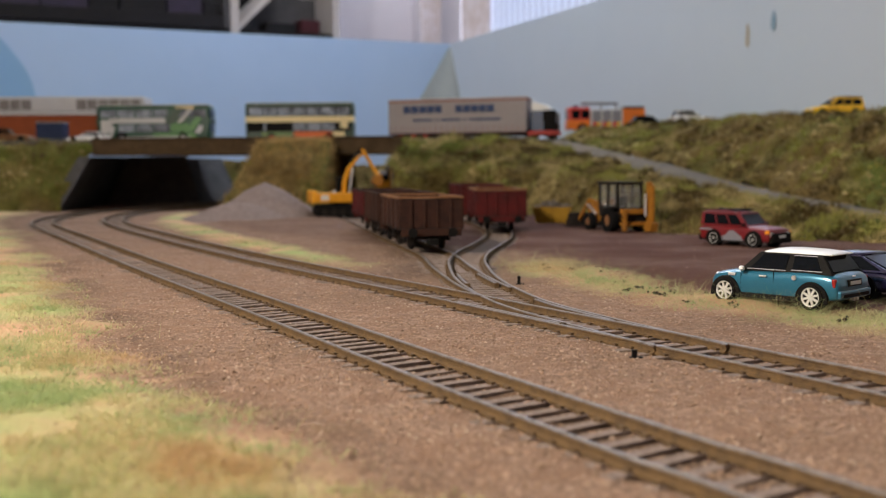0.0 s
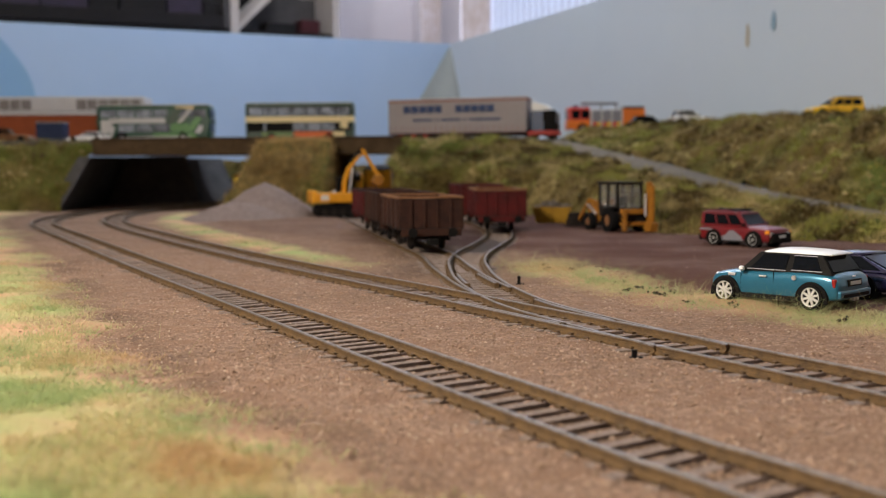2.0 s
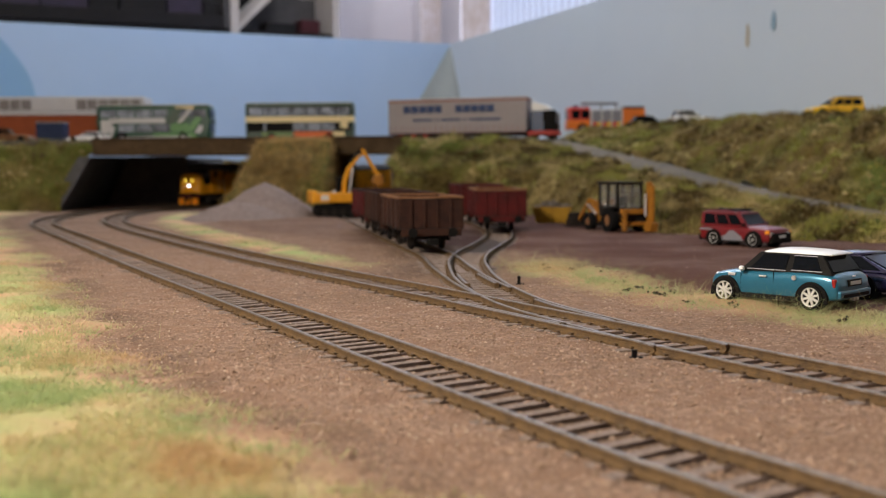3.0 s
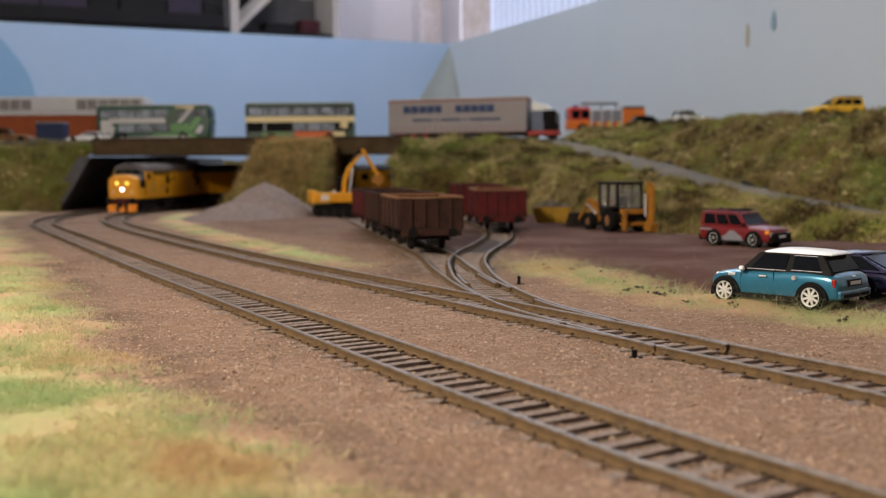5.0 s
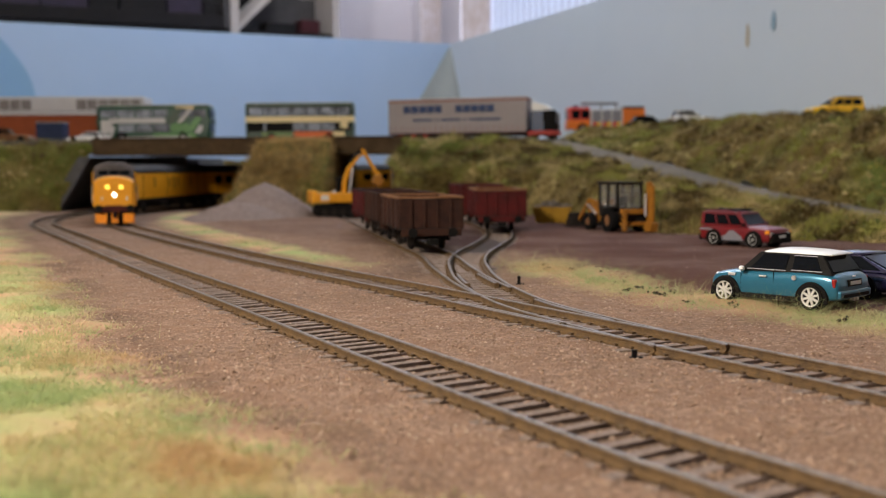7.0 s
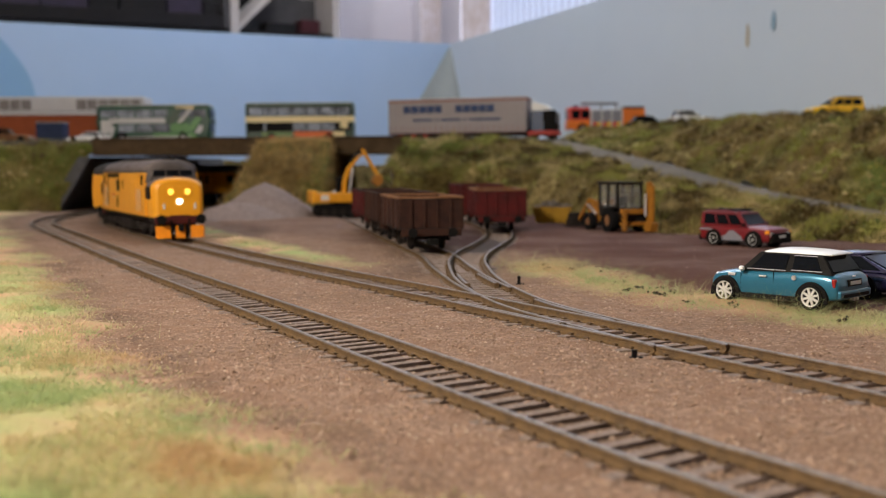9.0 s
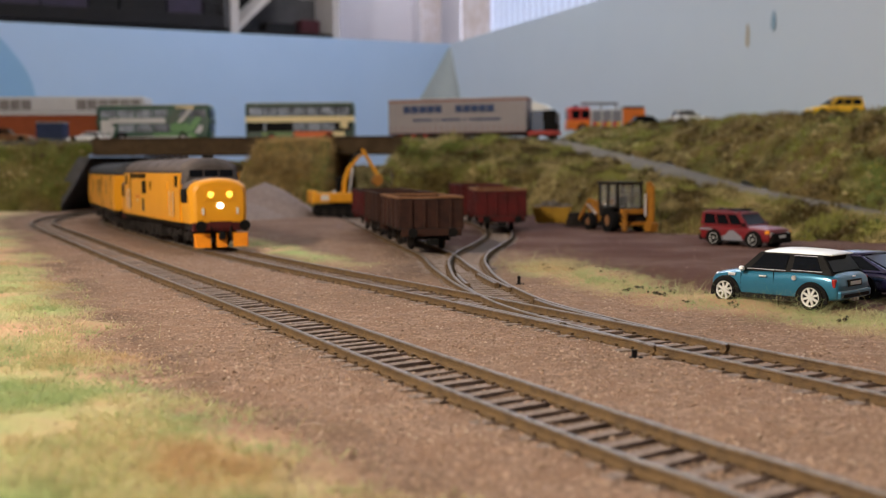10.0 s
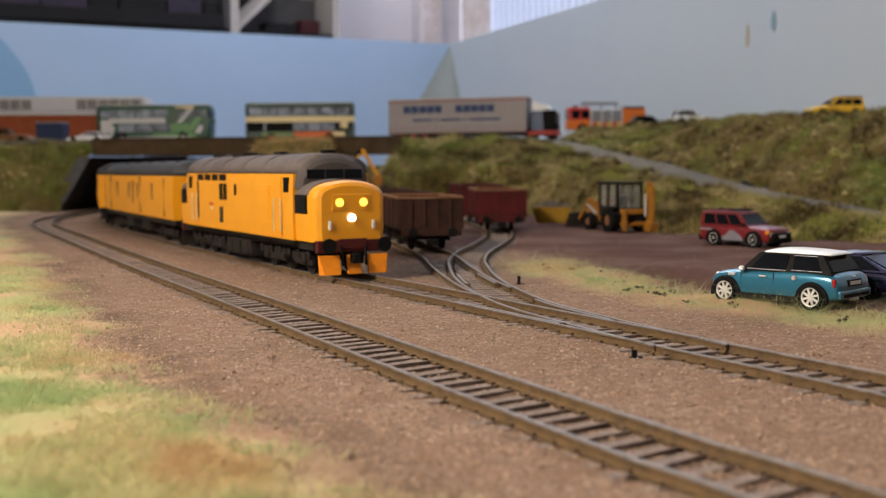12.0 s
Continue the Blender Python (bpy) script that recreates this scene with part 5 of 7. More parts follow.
    part("fuel_cap", cyl((-0.0098, 0.0116, 0.0102), (-0.0098, 0.0123, 0.0102), 0.0008, 18), M["chrome"], car, "chrome fuel cap")
    part("rear_bumper", box(-0.0256, -0.0236, -0.0104, 0.0104, 0.0040, 0.0066, 0.0006), M["teal"], car)
    part("bumper_grille", box(-0.0258, -0.0254, -0.0085, 0.0085, 0.0044, 0.0055, 0.0001), M["black"], car)
    plate = part("number_plate", box(-0.0252, -0.0243, -0.0046, 0.0046, 0.0078, 0.0100, 0.0002), M["black"], car)
    part("plate_face", box(-0.0254, -0.02515, -0.0036, 0.0036, 0.0083, 0.0095), M["plate"], plate)
    part("badge", box(-0.0249, -0.0244, -0.0008, 0.0008, 0.0108, 0.0112), M["chrome"], car)
    part("spoiler", box(-0.0206, -0.0188, -0.0074, 0.0074, 0.0177, 0.0182, 0.0002), M["white_paint"], car)
    part("steering_wheel", cyl((0.0048, 0.005, 0.0122), (0.0052, 0.005, 0.0124), 0.0018, 14), M["black"], car)
    return car


def build_saloon(name, label, m, L, W, H, paint, roof_paint=None, belt=0.58, cab=(0.08, 0.62), top=(0.2, 0.45), wr=0.0041, wb=0.62, spokes=5, rack=False, square=False, lamps=True, group="parked cars", cladding=None):
    """A car by its sizes: cab and top are the rear and front of the cabin at belt and roof, as parts of the length from the tail."""
    car = thing(name, label, "car", group, m=m)
    h, w = L / 2, W / 2
    zb, zt = wr * 0.62, H * belt
    r = 0.95 if square else 0.80
    st = [(-h, zb * 1.6, zt * 0.82, w * r * 0.95), (-h * 0.975, zb * 1.1, zt * 0.95, w * 0.94), (-h * 0.88, zb, zt, w * 0.99), (-h * 0.3, zb, zt, w), (h * 0.2, zb, zt * 0.99, w), (h * 0.45, zb, zt * 0.97, w), (h * 0.8, zb, zt * (0.94 if square else 0.86), w * 0.97), (h * 0.96, zb * 1.1, zt * (0.9 if square else 0.74), w * r * 1.08), (h, zb * 1.5, zt * (0.8 if square else 0.60), w * r)]
    car_body(car, st, paint, level=1 if square else 2)
    X = lambda u: -h + L * u
    pt = greenhouse(car, (X(cab[0]), X(cab[1]), w * 0.93), (X(top[0]), X(top[1]), w * (0.86 if square else 0.76)), zt * 0.97, H * 0.94, paint, [(0.08, 0.34, 0.12, 0.88), (0.38, 0.63, 0.12, 0.88), (0.67, 0.90, 0.12, 0.88)])
    a, b = X(top[0]) - L * 0.012, X(top[1]) + L * 0.012
    ww = w * (0.88 if square else 0.79)
    rings = [[(px, -ww * k, H * 0.93), (px, -ww * k * 0.96, H * 0.965), (px, 0, H * c), (px, ww * k * 0.96, H * 0.965), (px, ww * k, H * 0.93)] for px, k, c in ((a, 0.93, 0.97), (lerp(a, b, 0.15), 1, 0.995), (lerp(a, b, 0.6), 1, 1.0), (lerp(a, b, 0.9), 0.98, 0.985), (b, 0.92, 0.965))]
    part("roof", loft(rings), roof_paint or paint, car, smooth=True)
    for px in (-wb * L / 2, wb * L / 2):
        for s in (1, -1):
            shadow_gap(car, px, s * (w - 0.0020), wr)
            road_wheel(car, px, s * (w - 0.0010), wr, 0.0028, 0.66, spokes)
            if cladding:
                arch(car, px, s * w, wr, cladding, 0.0004)
    for s in (1, -1):
        part("tail_lamp", box(-h * 1.002, -h * 0.95, *sorted((s * w * 0.70, s * w * 0.92)), zt * 0.62, zt * 0.86, 0.0002), M["red_lamp"], car)
        part("head_lamp", box(h * 0.93, h * 1.0, *sorted((s * w * 0.55, s * w * 0.86)), zt * 0.55, zt * 0.74, 0.0003), M["chrome"], car)
        part("door_mirror", box(X(cab[1]) - L * 0.06, X(cab[1]) - L * 0.03, *sorted((s * w * 0.95, s * w * 1.12)), zt * 0.98, zt * 1.12, 0.0003), M["black"], car)
        part("side_strip", box(-h * 0.5, h * 0.5, *sorted((s * w * 0.96, s * w * 1.005)), zb * 1.0, zb * 1.35, 0.0001), M["black"], car)
    part("bumper", box(h * 0.95, h * 1.03, -w * 0.92, w * 0.92, zb * 1.05, zt * 0.5, 0.0005), M["black"], car)
    part("bumper", box(-h * 1.03, -h * 0.95, -w * 0.92, w * 0.92, zb * 1.05, zt * 0.5, 0.0005), cladding or paint, car)
    if rack:
        for s in (1, -1):
            part("roof_bar", cyl((a, s * ww * 0.8, H * 1.02), (b - L * 0.05, s * ww * 0.8, H * 1.02), 0.0005, 8), M["black"], car)
        for k in (0.15, 0.5, 0.85):
            part("roof_bar", box(lerp(a, b, k) - 0.0006, lerp(a, b, k) + 0.0006, -ww * 0.85, ww * 0.85, H * 0.985, H * 1.03), M["black"], car)
    return car, pt


def build_discovery():
    L, W, H = 0.0600, 0.0240, 0.0245
    car, pt = build_saloon("estate_car", "deep red off-road estate with silver lower doors", stand(0.1645, 0.585, math.atan2(-0.81, 0.58), size=0.79), L, W, H, M["car_red"], None, 0.60, (0.015, 0.70), (0.03, 0.56), 0.0055, 0.56, 5, True, True, cladding=M["black"])
    h, w = L / 2, W / 2
    part("bull_bar", box(h * 0.99, h * 1.05, -w * 0.8, w * 0.8, 0.0050, 0.0104, 0.0004), M["black"], car, "black front grille and bull bar")
    for s in (1, -1):
        part("lower_panel", prism([(-h * 0.30, 0.0044), (h * 0.30, 0.0044), (h * 0.22, 0.0078), (h * 0.02, 0.0112), (-h * 0.10, 0.0112), (-h * 0.22, 0.0080), (-h * 0.32, 0.0066)], "y", *sorted((s * w * 0.97, s * w * 1.012))), M["silver"], car, "silver sweep on the lower doors")
        part("indicator", box(h * 0.88, h * 0.985, *sorted((s * w * 0.86, s * w * 0.99)), 0.0098, 0.0120, 0.0002), M["amber"], car)
        part("rear_panel", box(-h * 0.97, -h * 0.6, *sorted((s * w * 0.96, s * w * 1.008)), 0.0108, 0.0122, 0.0001), M["silver"], car)
    part("number_plate", box(h * 1.045, h * 1.06, -w * 0.28, w * 0.28, 0.0072, 0.0090), M["plate"], car)
    part("spare_wheel", cyl((-h * 1.0, 0, 0.012), (-h * 1.08, 0, 0.012), 0.0048, 20), M["tyre"], car)
    part("step_roof", box(-h * 0.9, -h * 0.1, -w * 0.8, w * 0.8, H * 0.99, H * 1.02, 0.0005), M["car_red"], car)


def build_bus(name, label, m, L, W, H, scheme):
    bus = thing(name, label, "bus", "double-deck buses", m=m)
    h, w = L / 2, W / 2
    z0 = 0.0035
    base, band, up = scheme["low"], scheme["band"], scheme["up"]
    rings = []
    r = scheme.get("round", 0.003)
    body = box(-h, h, -w, w, z0, H, r)
    part("body", body, base, bus)
    zl0, zl1, zu0, zu1 = H * 0.30, H * 0.50, H * 0.68, H * 0.88
    part("waist_band", box(-h - 0.0002, h + 0.0002, -w - 0.0002, w + 0.0002, H * 0.515, H * 0.665, 0.0006), band, bus)
    part("roof_panel", box(-h + 0.003, h - 0.002, -w + 0.002, w - 0.002, H - 0.0004, H + 0.0008, 0.0004), scheme["roof"], bus)
    n = scheme["bays"]
    for s in (1, -1):
        for za, zb in ((zl0 - H * 0.015, zl1 + H * 0.015), (zu0 - H * 0.012, zu1 + H * 0.03)):
            part("window_surround", box(-h * 0.96, h * 0.96, *sorted((s * (w - 0.0004), s * (w + 0.00015))), za, zb, 0.0001), scheme["surround"], bus)
        for i in range(n):
            a, b = lerp(-h * 0.94, h * 0.94, i / n), lerp(-h * 0.94, h * 0.94, (i + 1) / n)
            part("upper_window", box(a + 0.0008, b - 0.0008, *sorted((s * (w - 0.0004), s * (w + 0.0003))), zu0, zu1, 0.0003), scheme["glass"], bus)
            if 0 < i < n - 1:
                part("lower_window", box(a + 0.0008, b - 0.0008, *sorted((s * (w - 0.0004), s * (w + 0.0003))), zl0, zl1, 0.0003), scheme["glass2"], bus)
        for x0, x1, za, zb, m2, nm in scheme["panels"]:
            part(nm, box(x0 * h, x1 * h, *sorted((s * (w - 0.0002), s * (w + 0.0005))), za * H, zb * H, 0.0002), m2, bus)
        for px in (-h * 0.56, h * 0.52):
            # Black disc stands for the shaded well; the body has no hollow.
            part("wheel_well", cyl((px, s * (w - 0.002), 0.007), (px, s * (w + 0.0004), 0.007), 0.0078, 20), M["black"], bus)
            road_wheel(bus, px, s * (w - 0.0008), 0.0065, 0.0034, 0.55, 0, scheme["hub"])
    for sx in (1, -1):
        part("end_window", box(*sorted((sx * (h - 0.0004), sx * (h + 0.0003))), -w * 0.85, w * 0.85, zu0, zu1, 0.0003), M["glass"], bus)
        part("end_window", box(*sorted((sx * (h - 0.0004), sx * (h + 0.0003))), -w * 0.85, w * 0.85, zl0, zl1, 0.0003), M["glass"], bus)
    part("destination_blind", box(h - 0.0003, h + 0.0005, -w * 0.5, w * 0.5, H * 0.52, H * 0.62, 0.0002), M["black"], bus)
    part("underside", box(-h * 0.9, h * 0.9, -w * 0.8, w * 0.8, 0.002, z0), M["black"], bus)
    return bus


def build_lorry():
    m = Matrix.Translation((0.022, 1.345, 0.0768)) @ Matrix.Rotation(math.atan2(-0.05, 0.17), 4, "Z")
    lorry = thing("articulated_lorry", "grey curtain-sided articulated lorry with a blue cab", "lorry", m=m)
    L, w, z0, z1 = 0.176, 0.0165, 0.0085, 0.0500
    h = L / 2
    tr = part("trailer_body", box(-h, h, -w, w, z0, z1, 0.0008), M["trailer"], lorry, "pale grey curtain side with navy lettering")
    part("top_rail", box(-h - 0.0002, h + 0.0002, -w - 0.0004, w + 0.0004, z1 - 0.0030, z1 - 0.0008, 0.0002), M["faded_rail"], tr, "faded red top rail")
    part("roof_sheet", box(-h, h, -w, w, z1 + 0.0002, z1 + 0.0010, 0.0003), M["pale_trim"], tr)
    part("bottom_rail", box(-h - 0.0002, h + 0.0002, -w - 0.0003, w + 0.0003, z0 - 0.0014, z0 + 0.0004, 0.0002), M["book_a"], tr)
    for i in range(24):
        x = lerp(-h + 0.003, h - 0.003, i / 23)
        for s in (1, -1):
            part("curtain_strap", box(x - 0.0004, x + 0.0004, *sorted((s * (w - 0.0002), s * (w + 0.0004))), z0 + 0.0004, z0 + 0.0085), M["faded_rail"], tr)
    rng = random.Random(5)
    for s in (-1,):
        y = sorted((s * (w - 0.0002), s * (w + 0.0004)))
        x = -h + 0.020
        for k, wd in enumerate((0.0085, 0.0095, 0.0090, 0.0092, 0.0085, 0, 0.005, 0, 0.0085, 0.0088, 0.0088, 0.0092, 0.0088)):
            if wd > 0.006:
                part("sign_bar", box(x, x + wd, *y, 0.0335, 0.0425, 0.0006), M["ink"], tr)
            elif wd:
                part("sign_bar", box(x, x + wd, *y, 0.0345, 0.0400, 0.0004), M["trailer"], tr)
            x += (wd or 0.004) + 0.0012
        x = -h + 0.032
        for wd in (0.026, 0.004, 0.026, 0.004, 0.040):
            part("small_sign_bar", box(x, x + wd, *y, 0.0235, 0.0262, 0.0003), M["ink"], tr)
            x += wd + 0.003
    part("chassis", box(-h * 0.95, h + 0.02, -0.006, 0.006, 0.004, 0.0068), M["black"], lorry)
    for px in (-0.072, -0.056, -0.040, h + 0.004, h + 0.028):
        for s in (1, -1):
            road_wheel(lorry, px, s * (w - 0.003), 0.0064, 0.0042, 0.55, 0, "red_trim")
    cx = h + 0.005
    part("cab", box(cx, cx + 0.030, -0.0155, 0.0155, 0.0080, 0.0330, 0.0016), M["cab_blue"], lorry, "dark blue cab")
    part("wind_deflector", prism([(cx + 0.001, 0.0332), (cx + 0.024, 0.0332), (cx + 0.019, 0.0400), (cx + 0.001, 0.0455)], "y", -0.0145, 0.0145, 0.0008), M["white_paint"], lorry, "white wind deflector")
    part("cab_bumper", box(cx - 0.001, cx + 0.032, -0.0158, 0.0158, 0.0045, 0.0095, 0.0006), M["red_trim"], lorry)
    for s in (1, -1):
        part("cab_window", box(cx + 0.015, cx + 0.028, *sorted((s * 0.0152, s * 0.0158)), 0.0210, 0.0310, 0.0003), M["glass"], lorry)
    part("windscreen", box(cx + 0.0296, cx + 0.0304, -0.0140, 0.0140, 0.0205, 0.0315, 0.0003), M["glass"], lorry)
    part("grille", box(cx + 0.0298, cx + 0.0308, -0.0120, 0.0120, 0.0100, 0.0190, 0.0003), M["black"], lorry)
    part("exhaust_stack", box(cx + 0.016, cx + 0.031, -0.0161, -0.0158, 0.010, 0.034, 0.0001), M["black"], lorry)


def build_fire_engine():
    fe = thing("fire_engine", "red and orange fire engine with a ladder on its roof", "fire engine", m=Matrix.Translation((0.222, 1.475, 0.0880)) @ Matrix.Rotation(math.pi, 4, "Z"))
    L, w = 0.104, 0.0165
    h = L / 2
    part("cab", box(h - 0.030, h, -w, w, 0.005, 0.0345, 0.0016), M["fire_red"], fe, "bright red cab")
    part("cab_skirt", box(h - 0.0303, h + 0.0003, -w - 0.0002, w + 0.0002, 0.005, 0.0175, 0.0008), M["fire_orange"], fe)
    part("body", box(-h, h - 0.031, -w, w, 0.005, 0.0315, 0.0010), M["pale_trim"], fe, "silver locker body")
    part("rear_panel", box(-h - 0.0003, -h + 0.030, -w - 0.0003, w + 0.0003, 0.005, 0.0322, 0.0010), M["fire_orange"], fe, "orange rear body")
    for s in (1, -1):
        for i in range(2):
            x = h - 0.029 + i * 0.013
            part("cab_window", box(x, x + 0.0105, *sorted((s * (w - 0.0003), s * (w + 0.0004))), 0.0195, 0.0305, 0.0003), M["glass"], fe)
        for i in range(3):
            x = -h + 0.032 + i * 0.0135
            part("shutter", box(x, x + 0.0115, *sorted((s * (w - 0.0003), s * (w + 0.0004))), 0.0105, 0.0300, 0.0003), M["silver"], fe)
            part("check_panel", box(x + 0.001, x + 0.0055, *sorted((s * (w + 0.0003), s * (w + 0.0007))), 0.0075, 0.0150), M["taxi_yellow"], fe)
            part("check_panel", box(x + 0.0065, x + 0.0115, *sorted((s * (w + 0.0003), s * (w + 0.0007))), 0.0075, 0.0150), M["fire_red"], fe)
        for px in (-h * 0.55, h * 0.62):
            road_wheel(fe, px, s * (w - 0.001), 0.0065, 0.0040, 0.5, 0, "silver")
    part("windscreen", box(h - 0.0004, h + 0.0004, -w * 0.88, w * 0.88, 0.0190, 0.0310, 0.0003), M["glass"], fe)
    part("light_bar", box(h - 0.014, h - 0.008, -0.013, 0.013, 0.0348, 0.0375, 0.0005), M["cab_blue"], fe)
    for s in (1, -1):
        part("ladder_rail", box(-h * 0.35, h * 0.62, s * 0.006 - 0.0006, s * 0.006 + 0.0006, 0.0385, 0.0415), M["silver"], fe)
        for x in (-h * 0.3, h * 0.1, h * 0.5):
            part("ladder_post", box(x - 0.0006, x + 0.0006, s * 0.006 - 0.0006, s * 0.006 + 0.0006, 0.0315, 0.0385), M["silver"], fe)
    for i in range(12):
        x = lerp(-h * 0.33, h * 0.6, i / 11)
        part("ladder_rung", cyl((x, -0.006, 0.0400), (x, 0.006, 0.0400), 0.0005, 6), M["silver"], fe)
    part("roof_gear", box(-h, -h + 0.028, -0.013, 0.013, 0.0326, 0.0352, 0.0006), M["under"], fe)


def build_backhoe():
    hd = math.atan2(0.94, -0.36)
    dg = thing("backhoe_loader", "weathered orange-yellow backhoe loader with dark cab", "digger", m=stand(0.1195, 0.728, hd, size=0.92))
    Y, D = M["digger_dark"], M["under"]
    part("chassis", box(-0.018, 0.034, -0.0058, 0.0058, 0.0060, 0.0110, 0.0006), Y, dg)
    part("bonnet", box(0.012, 0.036, -0.0068, 0.0068, 0.0110, 0.0195, 0.0014), Y, dg, "weathered yellow bonnet")
    part("grille", box(0.0358, 0.0366, -0.0055, 0.0055, 0.0115, 0.0185, 0.0003), D, dg)
    cab = part("cab_base", box(-0.015, 0.012, -0.0105, 0.0105, 0.0110, 0.0168, 0.0008), M["under"], dg)
    part("cab_roof", box(-0.0165, 0.0130, -0.0112, 0.0112, 0.0345, 0.0366, 0.0008), M["under"], dg, "flat dark cab roof")
    for x, y in ((-0.0145, -0.0098), (-0.0145, 0.0098), (0.0108, -0.0098), (0.0108, 0.0098), (-0.002, -0.0100), (-0.002, 0.0100)):
        part("cab_post", box(x - 0.0009, x + 0.0009, y - 0.0008, y + 0.0008, 0.0165, 0.0348), M["under"], cab)
    clear = M["cab_glass"]
    for s in (1, -1):
        part("cab_window", box(-0.0135, -0.0030, *sorted((s * 0.0095, s * 0.0098)), 0.0172, 0.0340), clear, cab)
        part("cab_window", box(-0.0010, 0.0098, *sorted((s * 0.0095, s * 0.0098)), 0.0172, 0.0340), clear, cab)
        road_wheel(dg, -0.0085, s * 0.0125, 0.0088, 0.0060, 0.52, 0, "rust_edge")
        road_wheel(dg, 0.0235, s * 0.0112, 0.0066, 0.0048, 0.52, 0, "rust_edge")
        part("mudguard", box(-0.0175, 0.002, *sorted((s * 0.0098, s * 0.0155)), 0.0176, 0.0190, 0.0006), M["under"], dg)
        arm = part("loader_arm", loft([[(0.010, s * 0.0088, 0.0175), (0.010, s * 0.0074, 0.0175), (0.010, s * 0.0074, 0.0212), (0.010, s * 0.0088, 0.0212)], [(0.030, s * 0.0088, 0.0205), (0.030, s * 0.0074, 0.0205), (0.030, s * 0.0074, 0.0240), (0.030, s * 0.0088, 0.0240)], [(0.0455, s * 0.0088, 0.0060), (0.0455, s * 0.0074, 0.0060), (0.0475, s * 0.0074, 0.0085), (0.0475, s * 0.0088, 0.0085)]]), M["digger_dark"], dg)
        part("ram", cyl((0.020, s * 0.0081, 0.0125), (0.0335, s * 0.0081, 0.0195), 0.0009, 10), M["chrome"], arm)
        part("stabiliser", box(-0.0265, -0.0235, *sorted((s * 0.0085, s * 0.0112)), 0.0012, 0.0175, 0.0005), M["digger_dark"], dg, "yellow stabiliser leg")
    part("cab_window", box(-0.0150, -0.0147, -0.0088, 0.0088, 0.0172, 0.0340), clear, cab)
    part("cab_window", box(0.0112, 0.0115, -0.0088, 0.0088, 0.0172, 0.0340), clear, cab)
    part("seat", box(-0.007, -0.001, -0.0035, 0.0035, 0.0165, 0.0260, 0.0010), D, dg)
    part("bucket", prism([(0.0465, 0.0015), (0.0580, 0.0012), (0.0545, 0.0060), (0.0500, 0.0125), (0.0465, 0.0125)], "y", -0.0150, 0.0150, 0.0004), M["under"], dg, "dark loader bucket")
    part("rear_frame", box(-0.0235, -0.0205, -0.0112, 0.0112, 0.0135, 0.0172, 0.0005), M["digger_dark"], dg)
    part("rear_frame", box(-0.0235, -0.0205, -0.0112, 0.0112, 0.0050, 0.0078, 0.0005), M["digger_dark"], dg)
    part("rear_plate", box(-0.0204, -0.0180, -0.0085, 0.0085, 0.0060, 0.0165), D, dg)
    hoe = part("hoe_boom", box(-0.0290, -0.0245, -0.0108, -0.0078, 0.0080, 0.0365, 0.0007), M["digger_dark"], dg, "folded orange hoe boom")
    part("hoe_dipper", box(-0.0325, -0.0292, -0.0105, -0.0081, 0.0060, 0.0340, 0.0006), M["digger_dark"], hoe)
    part("hoe_bucket", prism([(-0.0330, 0.0010), (-0.0250, 0.0010), (-0.0240, 0.0055), (-0.0290, 0.0085), (-0.0340, 0.0070)], "y", -0.0125, -0.0062, 0.0004), M["digger_dark"], hoe)
    part("ram", cyl((-0.0270, -0.0060, 0.0120), (-0.0270, -0.0060, 0.0280), 0.0010, 10), M["chrome"], hoe)


